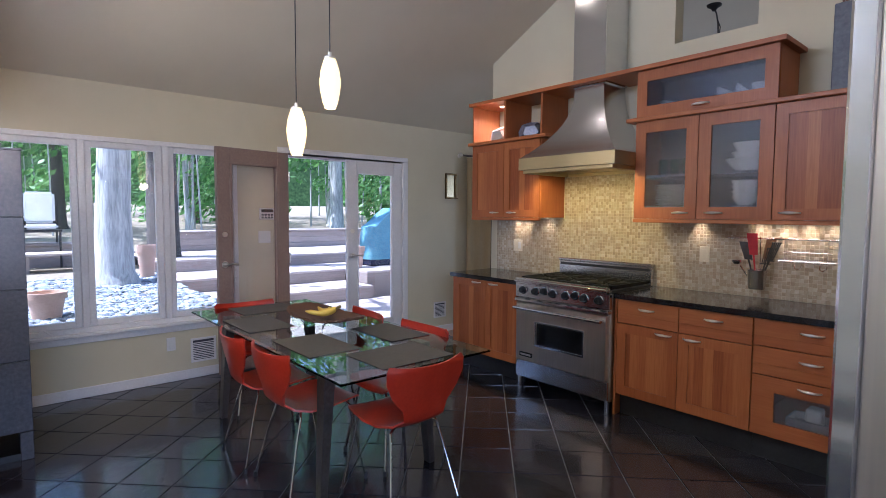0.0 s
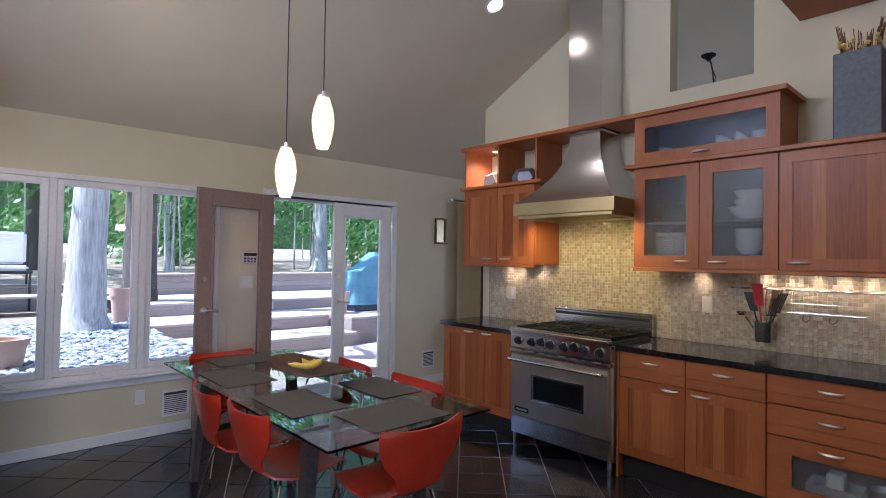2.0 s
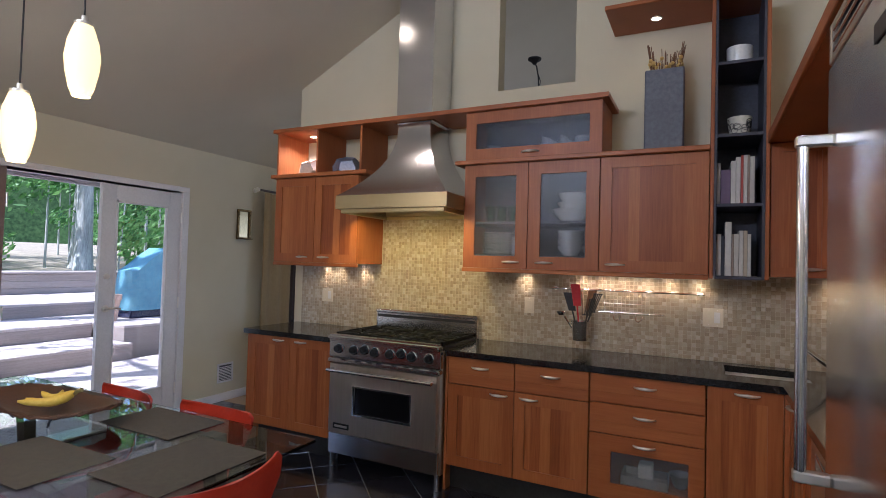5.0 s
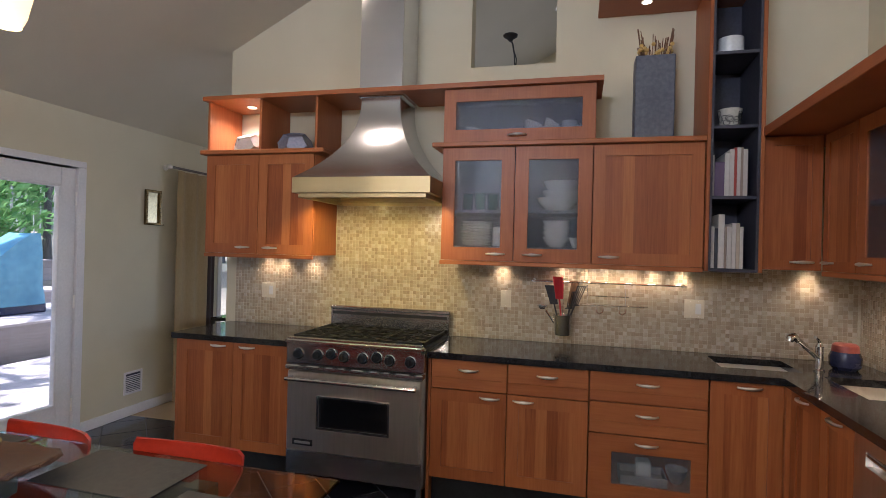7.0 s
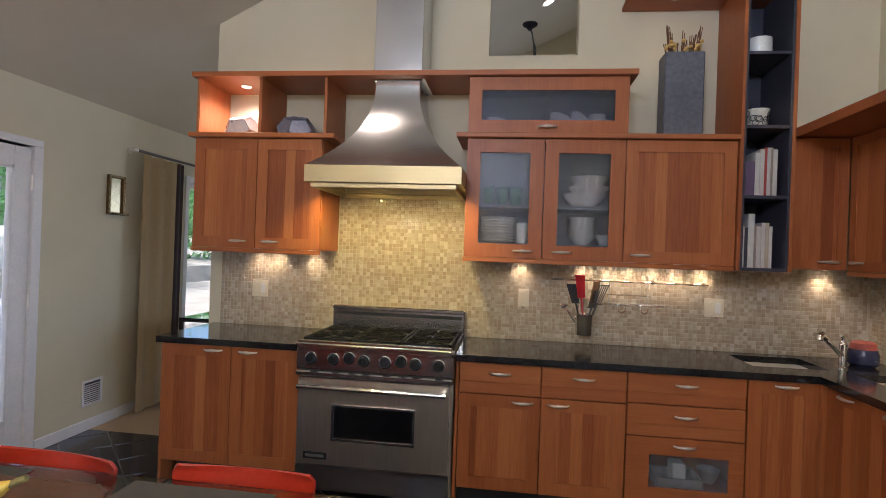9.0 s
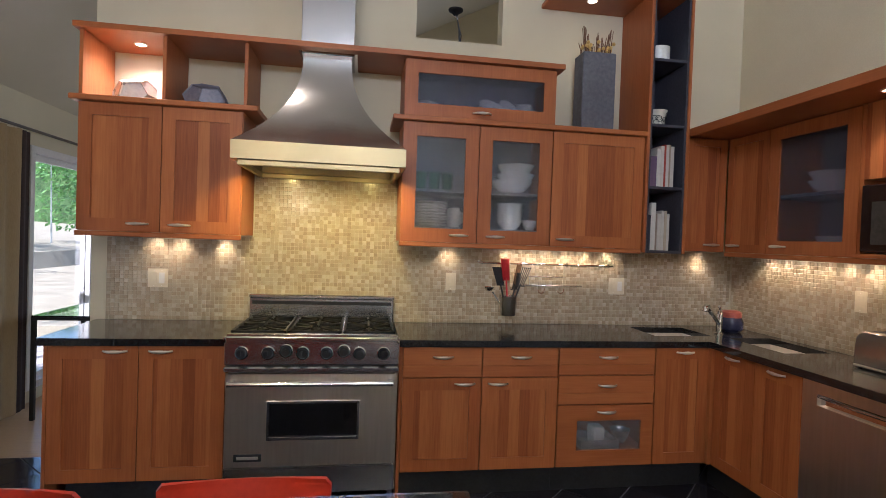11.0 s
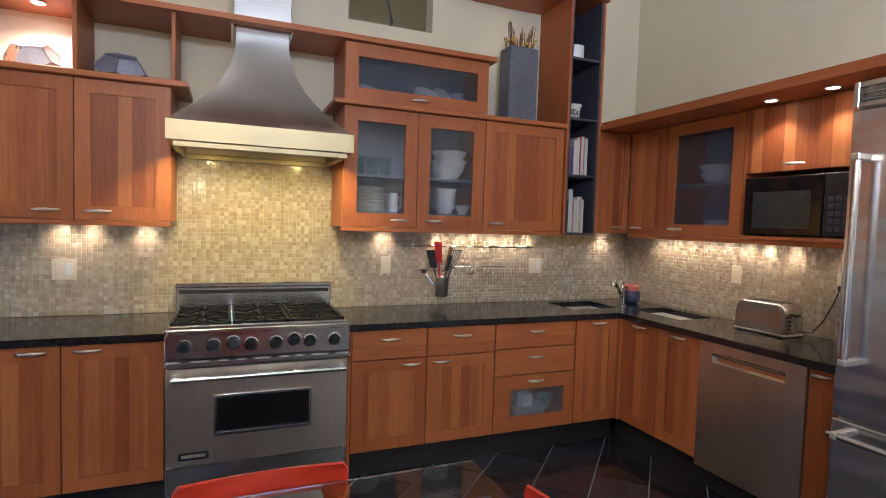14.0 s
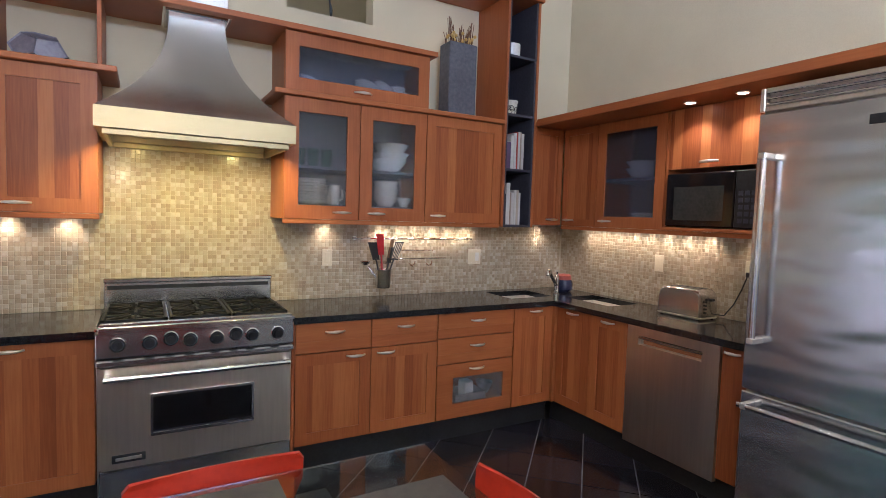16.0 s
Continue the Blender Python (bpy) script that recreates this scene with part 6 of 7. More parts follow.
part("cable", tube(bmesh.new(), [(-0.30, -4.22, ceil_z(-0.3)), (-0.30, -4.20, 2.95), (-0.30, -4.17, 2.70), (-0.30, -4.19, 2.50), (-0.30, -4.207, 2.32)], 0.006, 6), NICKEL, sg, "", True)
part("cable", tube(bmesh.new(), [(-0.31, -4.16, 2.80), (-0.31, -4.13, 2.50), (-0.305, -4.12, 2.25), (-0.30, -4.14, 2.12), (-0.30, -4.155, 2.06)], 0.005, 6), NICKEL, sg, "", True)
part("cable", tube(bmesh.new(), [(-0.29, -4.22, 2.80), (-0.29, -4.235, 2.50), (-0.295, -4.25, 2.30), (-0.30, -4.25, 2.17)], 0.005, 6), NICKEL, sg, "", True)
for b_ in bulbs:
    k_ = part("socket", cyl(bmesh.new(), (b_[0], b_[1], b_[2] + 0.03), (b_[0], b_[1], b_[2] + 0.075), 0.013, seg=10), NICKEL, sg)
    lamp("spot_bulb_light", "POINT", (b_[0], b_[1], b_[2] - 0.06), (b_[0], b_[1], 0), 4.0, (1.0, 0.74, 0.46), radius=0.03)
    part("bulb", lathe(bmesh.new(), [(0.0, -0.035), (0.02, -0.03), (0.033, -0.008), (0.03, 0.012), (0.015, 0.03)], b_, 16), BULB, k_, "glowing bulb", True)

# ---- outside ----
random.seed(11)
LITTER = surface("leaf_litter_ground", (0.16, 0.13, 0.09), (0.34, 0.30, 0.22), 0.9, 0, 1.5, bump=0.6, fine=18)
DECKW = surface("weathered_deck_boards", (0.40, 0.34, 0.31), (0.52, 0.45, 0.41), 0.7, 0, 6, (0.3, 6, 1), 0.25, 60, random_tone=0.5)
TIMBER = surface("grey_planter_timber", (0.24, 0.20, 0.18), (0.34, 0.29, 0.26), 0.8, 0, 6, (1, 0.3, 6), 0.3, 60, random_tone=0.4)
# grey bark lightened so that its colour carries the sunlight on the trunk
BARK = surface("sunlit_grey_bark", (0.28, 0.29, 0.28), (0.58, 0.59, 0.56), 0.9, 0, 9, (1, 1, 0.12), 1.0, 40)
DARKBARK = surface("dark_tree_bark", (0.05, 0.045, 0.04), (0.13, 0.115, 0.10), 0.9, 0, 9, (1, 1, 0.12), 0.8, 40)
PEBBLE = tiles_material("river_pebbles", [(0.10, 0.125, 0.16), (0.24, 0.28, 0.33), (0.46, 0.49, 0.52)], 0.7)
TERRA = surface("pale_terracotta", (0.50, 0.34, 0.26), (0.60, 0.43, 0.34), 0.8, 0, 10)
COVER = surface("teal_grill_cover", (0.10, 0.26, 0.34), (0.16, 0.36, 0.44), 0.6, 0, 4, bump=0.3, fine=14)
SIDING = surface("grey_clapboard", (0.26, 0.21, 0.19), (0.33, 0.27, 0.245), 0.7, 0, 10, (1, 0.2, 8), 0.15)
SOFFIT = surface("pale_soffit_boards", (0.50, 0.47, 0.50), (0.58, 0.55, 0.58), 0.7, 0, 8)


def leaf_material(name, tones):
    m, t, p = nodes_of(name)
    r = add(t, "ShaderNodeNewGeometry").outputs["Random Per Island"]
    ramp = add(t, "ShaderNodeValToRGB", {"Fac": r})
    e = ramp.color_ramp.elements
    e[0].color, e[1].color = c4(tones[0]), c4(tones[2])
    e.new(0.5).color = c4(tones[1])
    t.links.new(ramp.outputs[0], p.inputs["Base Color"])
    p.inputs["Roughness"].default_value = 0.5
    tr_ = add(t, "ShaderNodeBsdfTranslucent")
    t.links.new(ramp.outputs[0], tr_.inputs[0])
    mx = add(t, "ShaderNodeMixShader", {0: 0.45})
    t.links.new(p.outputs[0], mx.inputs[1])
    t.links.new(tr_.outputs[0], mx.inputs[2])
    out = next(n_ for n_ in t.nodes if n_.type == "OUTPUT_MATERIAL")
    t.links.new(mx.outputs[0], out.inputs[0])
    return m


LEAF = leaf_material("green_leaves", [(0.06, 0.16, 0.04), (0.13, 0.30, 0.08), (0.26, 0.46, 0.15)])


def ground_z(x, y):
    if x > -2.1:
        return -0.25
    far = max(0.0, -x - 9.5)
    base = 0.62 + min(1.6, far * 0.05)
    if y < -2.05:
        return 0.44 + 0.02 * max(0, min(5, -x - 3)) if x > -9.4 else base
    return -0.25 if x > -9.4 and y < 4.4 else base if x <= -9.4 else 0.1


gx = [-400, -120, -60, -40, -30, -24, -20, -17, -15, -13, -11, -9.55, -9.35, -8, -7, -6, -5, -4, -3, -2.3, -2.11, -2.09, 6, 60, 400]
gy = [-400, -120, -60, -30, -20, -12, -8, -6, -5, -4, -3, -2.1, -2.0, 0, 2, 4.35, 4.45, 6, 9, 12, 16, 22, 30, 60, 120, 400]
bm = bmesh.new()
gv = [[bm.verts.new((x, y, ground_z(x, y))) for y in gy] for x in gx]
for i in range(len(gx) - 1):
    for j in range(len(gy) - 1):
        bm.faces.new((gv[i][j], gv[i + 1][j], gv[i + 1][j + 1], gv[i][j + 1]))
structure("ground", bm, LITTER, "leaf-strewn woodland ground", "ground")


def soup(name, verts, faces, material):
    me = bpy.data.meshes.new(name)
    me.from_pydata(verts, [], faces)
    me.materials.append(material)
    return me


# gravel bed under the window: the pebbles are one sheet of stones
ico = bmesh.new()
bmesh.ops.create_icosphere(ico, subdivisions=1, radius=1.0)
iv, if_ = [v.co.copy() for v in ico.verts], [[v.index for v in f.verts] for f in ico.faces]
ico.free()
verts, faces = [], []
for i in range(5200):
    x, y = -2.25 - 4.1 * random.random() ** 1.25, -4.9 + 2.8 * random.random()
    s = 0.018 + 0.026 * random.random()
    rz = random.random() * 3.14
    o = len(verts)
    z = ground_z(x, y) + s * 0.25
    for v in iv:
        a, b = v.x * s * 1.3, v.y * s
        verts.append((x + a * math.cos(rz) - b * math.sin(rz), y + a * math.sin(rz) + b * math.cos(rz), z + v.z * s * 0.65))
    faces += [[o + k for k in f] for f in if_]
tagged(new("gravel", soup("gravel", verts, faces, PEBBLE)), "bed of loose blue-grey river pebbles", "gravel", "", "stuff")


def deck(name, x0, x1, y0, y1, z, lb, board=0.14, skirt=None):
    """A platform of boards laid along y, with a front board."""
    t_ = thing(name, ((x0 + x1) / 2, (y0 + y1) / 2, z - 0.04), lb, "deck", "deck platforms")
    n_ = max(1, round((x1 - x0) / board))
    w = (x1 - x0) / n_
    for i in range(n_):
        part("board", box(x0 + i * w + 0.003, x0 + (i + 1) * w - 0.003, y0, y1, z - 0.035, z, 0.003), DECKW, t_)
    if skirt:
        part("riser_board", box(x1 - 0.03, x1 - 0.002, y0, y1, z - 0.04 - skirt, z - 0.036), TIMBER, t_)
        part("side_board", box(x0, x1 - .031, y0, y0 + 0.03, z - 0.04 - skirt, z - 0.036), TIMBER, t_)
    return t_


deck("deck_landing", -5.05, -2.2, -1.98, 3.9, -0.03, "pale weathered board landing outside the door", skirt=0.18)
deck("deck_step", -6.05, -5.02, -1.98, 1.15, 0.20, "pale weathered board step up from the landing", skirt=0.2)
deck("deck_step", -7.3, -6.02, -1.98, 1.15, 0.42, "second pale weathered board step", skirt=0.2)
deck("deck_platform", -7.3, -5.30, 1.2, 4.2, 0.42, "raised pale board platform under the grill", skirt=0.6)
deck("deck_platform", -9.6, -7.27, -1.98, 4.2, 0.64, "upper pale weathered board deck", skirt=0.22)

def timber_box(name, x0, x1, y0, y1, z0, z1, lb, rows=3, cat="planter"):
    t_ = thing(name, ((x0 + x1) / 2, (y0 + y1) / 2, z0), lb, cat)
    h = (z1 - z0 - 0.04) / rows
    for i in range(rows):
        za, zb = z0 + i * h + 0.002, z0 + (i + 1) * h - 0.002
        part("plank", box(x1 - 0.05, x1, y0, y1, za, zb, 0.006), TIMBER, t_)
        part("plank", box(x0, x1 - .0505, y0, y0 + 0.05, za, zb, 0.006), TIMBER, t_)
    part("cap_board", box(x0, x1 + 0.03, y0 - 0.02, y1, z1 - 0.04, z1, 0.005), TIMBER, t_)
    part("soil", box(x0, x1 - 0.06, y0 + 0.06, y1, z1 - 0.12, z1 - 0.045), DARKBARK, t_, "dark soil")
    return t_


timber_box("timber_planter", -10.8, -9.62, -1.2, 5.6, 0.62, 1.08, "long grey timber planter at the edge of the deck")
timber_box("garden_wall", -8.9, -8.3, -9.0, -2.1, 0.5, 0.95, "low grey timber garden wall behind the gravel", 2, "garden wall")
bench = thing("garden_bench", (-7.6, -3.9, 0.52), "low pale board bench platform beside the tree", "bench")
for i in range(4):
    part("slat", box(-7.9 + 0.14 * i, -7.77 + 0.14 * i, -6.8, -2.2, 0.80, 0.835, 0.004), DECKW, bench)
for y in (-6.6, -5.1, -3.7, -2.4):
    part("leg", box(-7.85, -7.40, y - 0.05, y + 0.05, ground_z(-7.6, y), 0.7995), TIMBER, bench)

# covered grill
gl = thing("covered_grill", (-6.4, 2.25, 0.42), "barbecue under a creased teal cover", "grill")
part("base", box(-6.68, -6.12, 1.82, 2.68, 0.42, 0.56, 0.02), NAVY, gl)
bm = bmesh.new()
NXg, NYg, prof = 9, 12, []
rings = []
for k in range(9):
    s = k / 8
    ring = []
    for i in range(28):
        a = 2 * math.pi * i / 28
        ca, sa = math.cos(a), math.sin(a)
        hx, hy = 0.32 * (1 - 0.25 * s), 0.46 * (1 - 0.10 * s)
        ex, ey = math.copysign(abs(ca) ** 0.45, ca), math.copysign(abs(sa) ** 0.45, sa)
        top = 1.18 + 0.32 * max(0.0, min(1, (ey + 0.6) / 1.2)) if k > 5 else 0
        z = 0.54 + (1.02) * min(1, s * 1.6) if k < 6 else 0
        zmax = 1.22 + 0.40 * max(0.0, min(1, (ey + 0.7) / 1.1))
        z = 0.55 + (zmax - 0.55) * s
        wob = 0.018 * noise.noise((ca * 3, sa * 3, s * 4))
        ring.append(bm.verts.new((-6.4 + ex * (hx + wob), 2.25 + ey * (hy + wob), z)))
    rings.append(ring)
for a, b in zip(rings, rings[1:]):
    for i in range(28):
        bm.faces.new((a[i], a[(i + 1) % 28], b[(i + 1) % 28], b[i]))
bm.faces.new(rings[-1])
part("cover", bm, COVER, gl, "creased teal fabric cover", True)


def flower_pot(x, y, z, r, h, lb):
    single("flower_pot", lathe(bmesh.new(), [(r * 0.68, 0), (r * 0.9, h * 0.78), (r, h * 0.78), (r * 1.02, h), (r * 0.9, h), (r * 0.82, h * 0.75), (0, h * 0.75)], (x, y, z), 24), TERRA, lb, "flower pot", "pots", True)


flower_pot(-3.35, -3.71, ground_z(-3.35, -3.71), 0.17, 0.27, "pale terracotta flower pot standing on the gravel")
flower_pot(-4.4, -4.0, ground_z(-4.4, -4.0), 0.15, 0.30, "pale terracotta flower pot standing on the gravel")
flower_pot(-6.1, 1.45, 0.42, 0.17, 0.42, "pale terracotta pot at the corner of the deck")
flower_pot(-6.0, -2.30, ground_z(-6.0, -2.3), 0.14, 0.5, "tall pale terracotta urn beside the tree")

# lounge chair far out on the terrace
lc = thing("patio_chair", (-8.6, -3.65, 0.95), "metal patio chair with pale cushions", "chair")
for y0, y1 in ((-4.10, -3.70), (-3.65, -3.20)):
    part("cushion", box(-8.75, -8.62, y0, y1, 1.30, 1.85, 0.04, 3), PORCELAIN, lc, "pale back cushion", True)
    part("seat_cushion", box(-8.60, -8.15, y0, y1, 1.20, 1.29, 0.03, 2), PORCELAIN, lc, "pale seat cushion", True)
part("frame", bx(bx(bmesh.new(), -8.78, -8.12, -4.15, -3.15, 1.15, 1.195), -8.80, -8.765, -4.15, -3.15, 1.196, 1.7), BLACK, lc)
for x in (-8.75, -8.15):
    for y in (-4.12, -3.18):
        part("leg", cyl(bmesh.new(), (x, y, 0.95 if x < -8.3 else 0.5), (x, y, 1.15), 0.018, seg=8), BLACK, lc)


def leaves(cx, cy, cz, rx, ry, rz, n_, size, verts, faces, hollow=0.3):
    for _ in range(n_):
        while True:
            p = Vector((random.uniform(-1, 1), random.uniform(-1, 1), random.uniform(-1, 1)))
            if hollow < p.length < 1 and noise.noise(p * 2.2 + Vector((cx, cy, cz))) > -0.12:
                break
        c_ = Vector((cx + p.x * rx, cy + p.y * ry, cz + p.z * rz))
        n1 = Vector((random.gauss(0, 1), random.gauss(0, 1), random.gauss(0, 1))).normalized()
        n2 = n1.orthogonal().normalized()
        n3 = n1.cross(n2)
        s = size * random.uniform(0.6, 1.3)
        o = len(verts)
        verts += [tuple(c_ - n2 * s), tuple(c_ + n3 * s * 0.42), tuple(c_ + n2 * s), tuple(c_ - n3 * s * 0.42)]
        faces.append((o, o + 1, o + 2, o + 3))


def tree(x, y, h, r, bark, n_leaves, crown_r, crown_z, lb, lean=0.0, leaf=0.13):
    z0 = ground_z(x, y) - 0.1
    t_ = thing("tree", (x, y, z0), lb, "tree", "garden trees")
    pts, rs = [], []
    for k in range(11):
        s = k / 10
        pts.append((x + lean * s * s + 0.10 * noise.noise((x, y, s * 3)), y + 0.12 * noise.noise((y, x, s * 3)), z0 + h * s))
        rs.append(r * (1 - 0.62 * s) * (1 + 0.75 * math.exp(-s * h / 0.22)))
    pts.insert(1, tuple((Vector(pts[0]) * 0.75 + Vector(pts[1]) * 0.25)))
    rs.insert(1, r * 1.18)
    bm = tube(bmesh.new(), pts, rs, 22)
    for v in bm.verts:
        d = noise.noise((v.co.x * 14, v.co.y * 14, v.co.z * 1.6)) * r * 0.10
        axis = Vector((x, y, v.co.z))
        o = v.co - axis
        if o.length > 1e-4:
            v.co += o.normalized() * d
    part("trunk", bm, bark, t_, "", True)
    verts, faces = [], []
    for k in range(5):
        a = k * 2.4 + x
        base = Vector(pts[6 + k % 4])
        end = base + Vector((math.cos(a) * crown_r * 0.75, math.sin(a) * crown_r * 0.75, h * 0.16 * random.random() + 0.3))
        part("limb", tube(bmesh.new(), [base, base.lerp(end, .5) + Vector((0, 0, 0.15)), end], [r * 0.35, r * 0.22, r * 0.08], 8), bark, t_, "", True)
        leaves(end.x, end.y, end.z, crown_r * .6, crown_r * .6, crown_r * .45, n_leaves // 7, leaf, verts, faces)
    leaves(x, y, z0 + crown_z, crown_r, crown_r, h - crown_z if h > crown_z else crown_r, n_leaves * 2 // 7, leaf, verts, faces)
    crown = new("crown", soup("crown", verts, faces, LEAF))
    crown.parent = t_
    crown.location = -Vector((x, y, z0))


tree(-5.6, -2.77, 11, 0.225, BARK, 600, 2.8, 8.5, "large tree by the window, furrowed bark with sunlight in its colour")
tree(-8.2, -1.55, 12, 0.30, DARKBARK, 700, 3.0, 9.0, "large dark-barked tree behind the gravel bed")
tree(-13.0, 4.9, 10, 0.22, BARK, 1600, 2.6, 6.5, "grey-trunked woodland tree in leaf")
tree(-12.0, 7.4, 9, 0.10, DARKBARK, 1600, 2.2, 5.5, "slender leaning woodland tree", 1.2)
for i, (x, y, h, r) in enumerate(((-15, -6, 9, .14), (-17, -2.5, 10, .18), (-14.5, 0.6, 8, .09), (-19, 2.0, 10, .2), (-16.5, 6.6, 9, .12), (-18, 10, 10, .16), (-21, -9, 11, .2), (-15.5, 11.5, 9, .13), (-23, 6.5, 11, .2), (-13, -9.5, 9, .15), (-22, 14, 10, .18), (-12.5, 15, 9, .16))):
    tree(x, y, h, r, (BARK, DARKBARK)[i % 2], 1500, 2.4, h * 0.55, "woodland tree in full leaf", random.uniform(-.5, .5), 0.16)

verts, faces = [], []
for i in range(70):
    x, y = random.uniform(-27, -11.5), random.uniform(-16, 24)
    z = ground_z(x, y)
    leaves(x, y, z + random.uniform(0.5, 4.2), random.uniform(.7, 1.7), random.uniform(.8, 1.9), random.uniform(.6, 1.5), 480, 0.13, verts, faces, 0.1)
tagged(new("woodland_undergrowth", soup("woodland_undergrowth", verts, faces, LEAF)), "dense green leafy undergrowth of the wood", "bushes", "", "stuff")
bm = bmesh.new()
for i in range(150):
    x, y = random.uniform(-26, -11.2), random.uniform(-14, 22)
    z = ground_z(x, y)
    cyl(bm, (x, y, z - .1), (x + random.uniform(-.3, .3), y + random.uniform(-.3, .3), z + random.uniform(3, 6)), random.uniform(.018, .05), .012, 6)
me = mesh_of("woodland_saplings", bm, BARK)
tagged(new("woodland_saplings", me), "thin straight sapling stems of the wood", "saplings", "", "stuff")
bm = bmesh.new()
for i in range(24):
    a0, a1 = radians(95 + i * 170 / 24), radians(95 + (i + 1) * 170 / 24)
    q = [(-70 * math.sin(a - radians(90)) * 1.0, 70 * math.cos(a - radians(90))) for a in (a0, a1)]
    vs = [bm.verts.new((*q[0], -2)), bm.verts.new((*q[1], -2)), bm.verts.new((*q[1], 13 + 2 * math.sin(i * 1.7))), bm.verts.new((*q[0], 13 + 2 * math.sin((i - 1) * 1.7)))]
    bm.faces.new(vs)
structure("backdrop", bm, surface("far_woods", (0.03, 0.07, 0.02), (0.12, 0.22, 0.07), 0.9, 0, 0.5, bump=0.0, fine=3), "far green woods", "backdrop")

# eaves over the door, and the clapboard wing beside it
ev = thing("eaves", (-2.8, -2.0, 2.2), "pale boarded eaves over the garden door", "eaves")
for i in range(34):
    y = -5.4 + 0.2 * i
    bm = bmesh.new()
    vs = [bm.verts.new(p) for p in ((-2.165, y + .006, 2.47), (-3.35, y + .006, 2.24), (-3.35, y + .194, 2.24), (-2.165, y + .194, 2.47), (-2.165, y + .006, 2.49), (-3.35, y + .006, 2.26), (-3.35, y + .194, 2.26), (-2.165, y + .194, 2.49))]
    for q in ((0, 1, 2, 3), (7, 6, 5, 4), (0, 4, 5, 1), (1, 5, 6, 2), (2, 6, 7, 3), (3, 7, 4, 0)):
        bm.faces.new([vs[k] for k in q])
    part("soffit_plank", bm, SOFFIT, ev)
part("roof_deck", box(-3.37, -2.165, -5.4, 1.4, 2.50, 2.56), TIMBER, ev)
part("fascia", box(-3.40, -3.372, -5.4, 1.4, 2.20, 2.50, 0.004), SOFFIT, ev)
wg = thing("clapboard_wing", (-2.6, -0.2, -0.1), "short grey clapboard side wall beside the door", "wall")
part("core", box(-2.36, -2.165, -0.19, -0.05, -0.1, 2.25), SIDING, wg)
for i in range(17):
    bm = bmesh.new()
    z = -0.1 + 0.138 * i
    vs = [bm.verts.new(p) for p in ((-2.37, -0.216, z), (-2.165, -0.216, z), (-2.165, -0.192, z), (-2.37, -0.192, z), (-2.37, -0.20, z + 0.145), (-2.165, -0.20, z + 0.145), (-2.165, -0.192, z + 0.145), (-2.37, -0.192, z + 0.145))]
    for q in ((0, 1, 2, 3), (7, 6, 5, 4), (0, 4, 5, 1), (1, 5, 6, 2), (2, 6, 7, 3), (3, 7, 4, 0)):
        bm.faces.new([vs[k] for k in q])
    part("clapboard", bm, SIDING, wg)
part("corner_board", box(-2.42, -2.372, -0.222, -0.05, -0.1, 2.25, 0.004), WHITE, wg)

# ---- mosaic backsplash and floor tiles ----
MOSAIC_TONES = [(0.36, 0.285, 0.20), (0.40, 0.325, 0.23), (0.43, 0.36, 0.26), (0.46, 0.395, 0.295), (0.56, 0.505, 0.405)]
MOSAIC = tiles_material("glass_mosaic", MOSAIC_TONES, 0.16, "island", 0.3, 0.05, 60)
MOSAIC1 = tiles_material("glass_mosaic_single", MOSAIC_TONES, 0.16, "object", 0.3, 0.05, 60)
PITCH, SIDE = 0.0255, 0.0235
random.seed(21)
bs = structure("backsplash", slab([-0.86, 0.0, 0.914, EX - 0.001], [CT + .001, UZ0 - 0.0, 1.90], lambda u, v: v < UZ0 or 0 < u < 0.914, 0.0005, 0.006, lambda u, v, w: (u, -w, v)), MORTAR, "glass mosaic backsplash in cream, tan and gold", "backsplash")
bs2 = structure("backsplash_east", slab([-2.064, -0.0065], [CT + .001, UZ0], lambda u, v: True, 0.0005, 0.006, lambda u, v, w: (EX - w, u, v)), MORTAR, "glass mosaic backsplash in cream, tan and gold", "backsplash")


def tile_mesh(s, t):
    h, b = s / 2, s / 2 - 0.0018
    vs = [(-h, 0, -h), (h, 0, -h), (h, 0, h), (-h, 0, h), (-b, -t, -b), (b, -t, -b), (b, -t, b), (-b, -t, b)]
    fs = [(4, 5, 6, 7), (0, 1, 5, 4), (1, 2, 6, 5), (2, 3, 7, 6), (3, 0, 4, 7)]
    return vs, fs


tv, tf = tile_mesh(SIDE, 0.003)
one = soup("tile", tv, tf, MOSAIC1)
verts, faces, verts2, faces2 = [], [], [], []
z = CT + 0.001 + PITCH / 2
while z < 1.90 - PITCH / 2:
    x = -0.86 + PITCH / 2
    while x < EX - PITCH / 2 - 0.006:
        if z < UZ0 - PITCH / 2 or 0.0 < x < 0.914:
            dy = random.uniform(-0.0006, 0.0006)
            if 0.06 < x < 0.86 and 1.14 < z < 1.375:
                ob = new("tile", one)
                ob.parent = bs
                ob.location = (x, -0.006 + dy, z)
            else:
                o = len(verts)
                verts += [(x + v[0], -0.006 + v[1] + dy, z + v[2]) for v in tv]
                faces += [tuple(o + k for k in f) for f in tf]
        x += PITCH
    y = -0.01 - PITCH / 2
    while z < UZ0 - PITCH / 2 and y > -2.064 + PITCH / 2:
        o = len(verts2)
        dy = random.uniform(-0.0006, 0.0006)
        verts2 += [(EX - 0.006 + v[1] + dy, y - v[0], z + v[2]) for v in tv]
        faces2 += [tuple(o + k for k in f) for f in tf]
        y -= PITCH
    z += PITCH
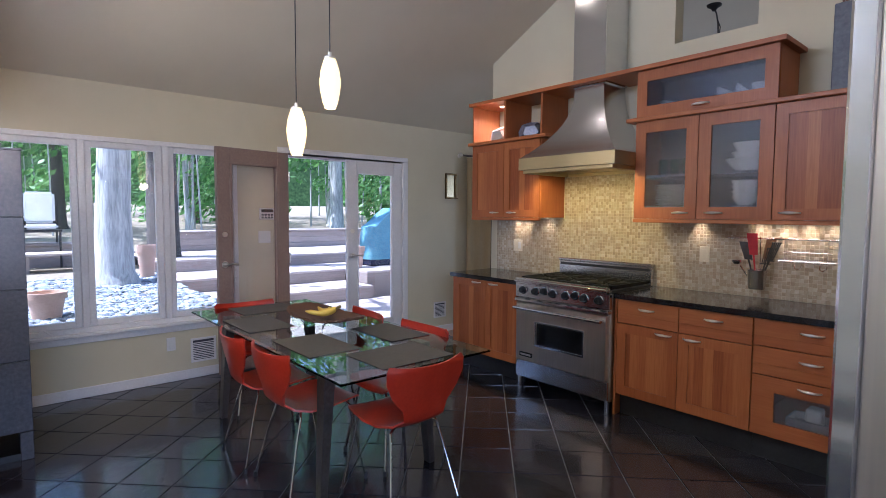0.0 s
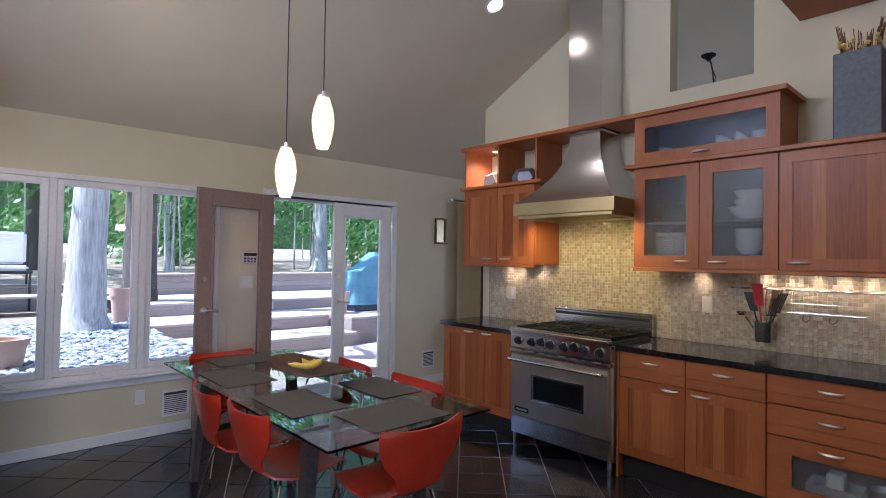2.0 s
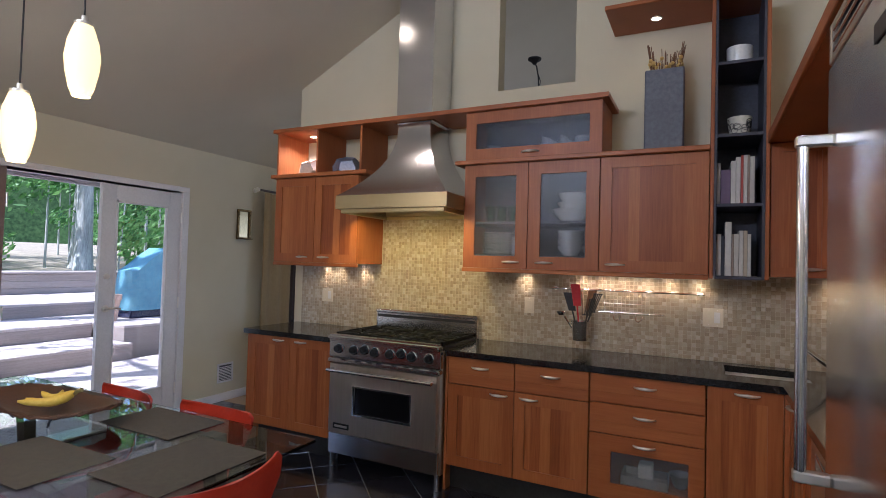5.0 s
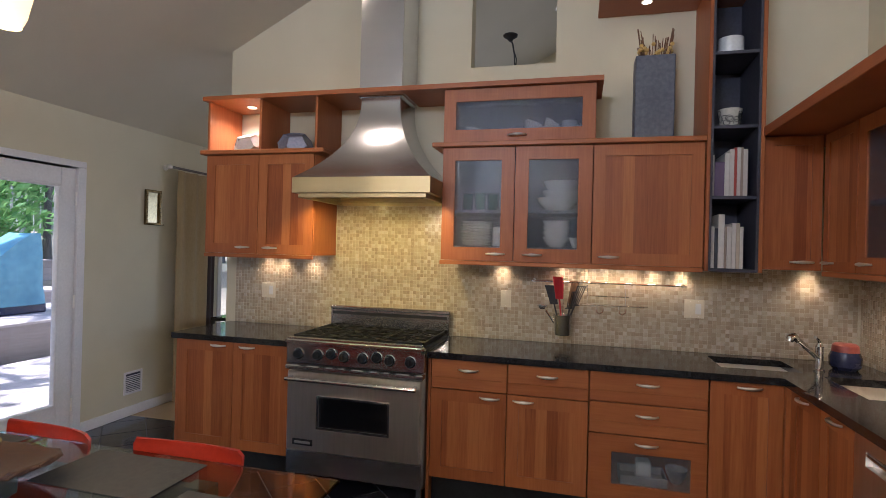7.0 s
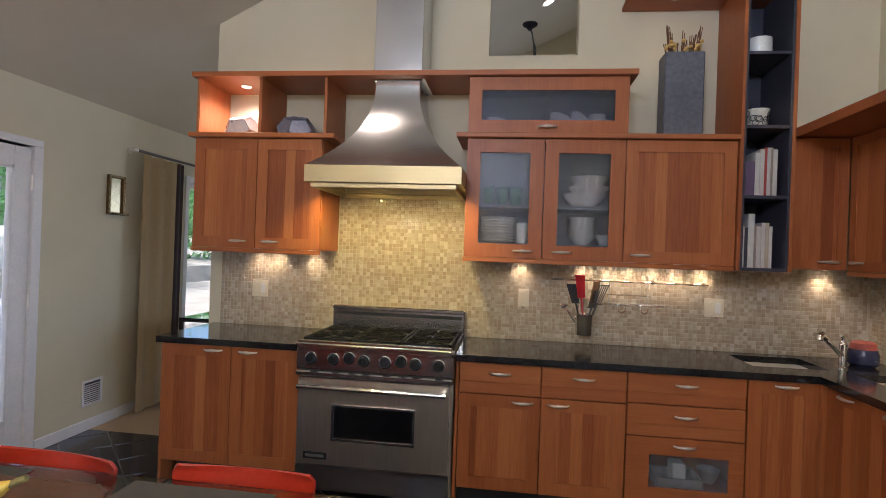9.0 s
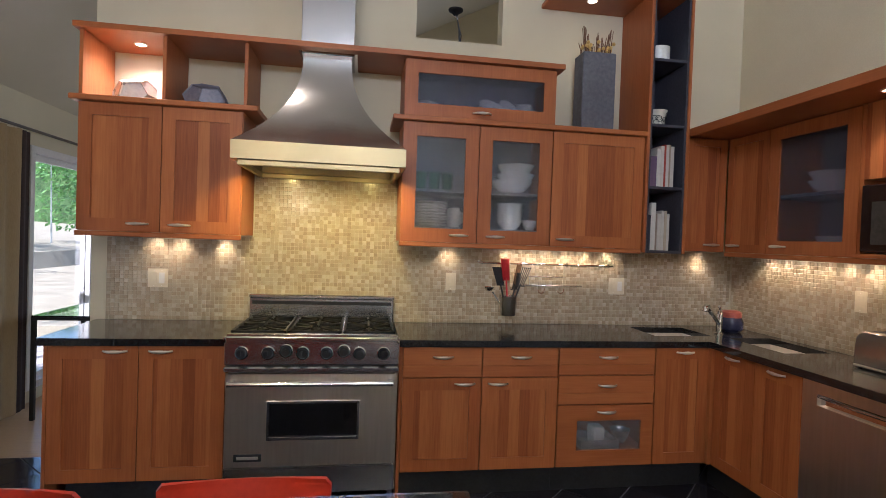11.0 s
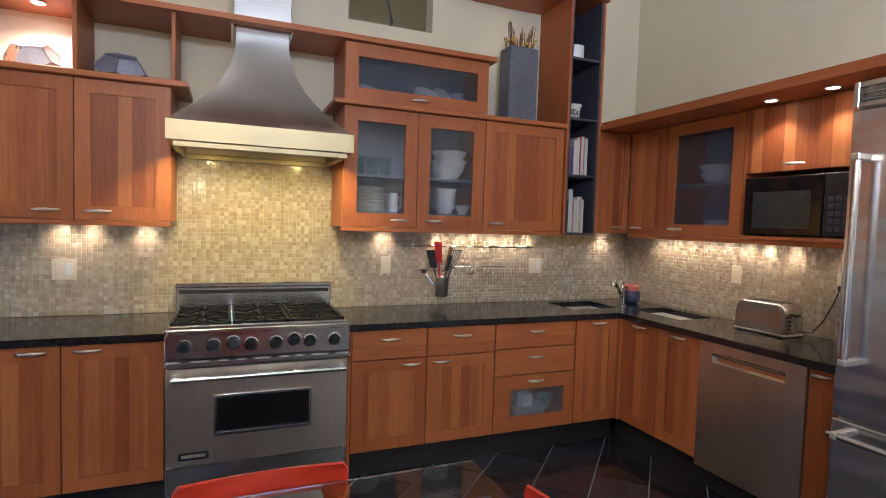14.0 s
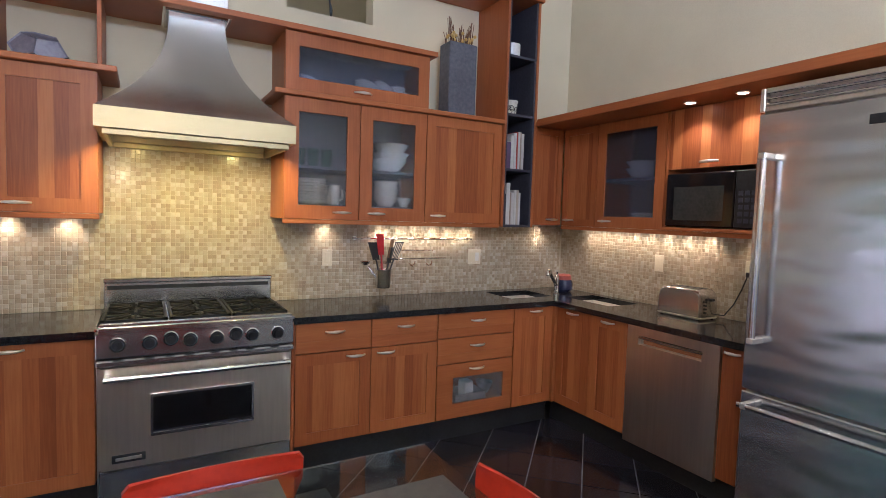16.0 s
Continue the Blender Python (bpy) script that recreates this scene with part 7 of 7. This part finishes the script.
for vs_, fs_, par in ((verts, faces, bs), (verts2, faces2, bs2)):
    ob = new("mosaic_tiles", soup("mosaic_tiles", vs_, fs_, MOSAIC))
    ob.parent = par
    tagged(ob, kind="stuff")

SLATE_TONES = [(0.011, 0.011, 0.015), (0.019, 0.018, 0.025), (0.027, 0.025, 0.034), (0.036, 0.033, 0.042)]
FLOORTILE = tiles_material("slate_floor_tile", SLATE_TONES, 0.15, "object", 0.15, 0.35, 9)
floor_ob = bpy.data.objects["floor"]
TP = 0.312
U0, V0 = (1.05 - 1.86) / math.sqrt(2), (1.05 + 1.86) / math.sqrt(2)


def clip(poly, axis, limit, sign):
    out = []
    for a, b in zip(poly, poly[1:] + poly[:1]):
        da, db = sign * (limit - a[axis]), sign * (limit - b[axis])
        if da >= 0:
            out.append(a)
        if da * db < 0:
            f = da / (da - db)
            out.append((a[0] + f * (b[0] - a[0]), a[1] + f * (b[1] - a[1])))
    return out


made = 0
far_v, far_f = [], []
for i in range(-32, 33):
    for j in range(-32, 33):
        cu_, cv_ = U0 + (i + .5) * TP, V0 + (j + .5) * TP
        h = TP / 2 - 0.003
        poly = [((cu_ + a * h + cv_ + b * h) / math.sqrt(2), (cu_ + a * h - cv_ - b * h) / math.sqrt(2)) for a, b in ((-1, -1), (1, -1), (1, 1), (-1, 1))]
        for axis, limit, sign in ((0, EX2, 1), (0, WX, -1), (1, 0.157, 1), (1, SY, -1)):
            poly = clip(poly, axis, limit, sign) if len(poly) > 2 else []
        if len(poly) < 3:
            continue
        cx, cy = sum(p[0] for p in poly) / len(poly), sum(p[1] for p in poly) / len(poly)
        n_ = len(poly)
        tilt = random.uniform(-0.0006, 0.0006)
        top = [(cx + (p[0] - cx) * 0.99, cy + (p[1] - cy) * 0.99, 0.0 + tilt) for p in poly]
        low = [(p[0], p[1], -0.0055) for p in poly]
        fs = [tuple(range(n_))] + [(k, n_ + k, n_ + (k + 1) % n_, (k + 1) % n_) for k in range(n_)]
        vs = top + low
        if cy > -4.1 and cx < 3.0 and made < 300:
            made += 1
            me = bpy.data.meshes.new("tile")
            me.from_pydata([(v[0] - cx, v[1] - cy, v[2]) for v in vs], [], fs)
            me.materials.append(FLOORTILE)
            bm = bmesh.new()
            bm.from_mesh(me)
            bmesh.ops.recalc_face_normals(bm, faces=bm.faces)
            if max(bm.faces, key=lambda f: f.calc_area()).normal.z < 0:
                bmesh.ops.reverse_faces(bm, faces=bm.faces)
            bm.to_mesh(me)
            bm.free()
            ob = new("tile", me)
            ob.parent = floor_ob
            ob.location = (cx, cy, 0)
        else:
            o = len(far_v)
            far_v += vs
            far_f += [tuple(o + k for k in f) for f in fs]
ob = new("floor_tiles", soup("floor_tiles", far_v, far_f, tiles_material("slate_floor_tile_joined", SLATE_TONES, 0.15, "island", 0.15, 0.35, 9)))
ob.parent = floor_ob
tagged(ob, kind="stuff")
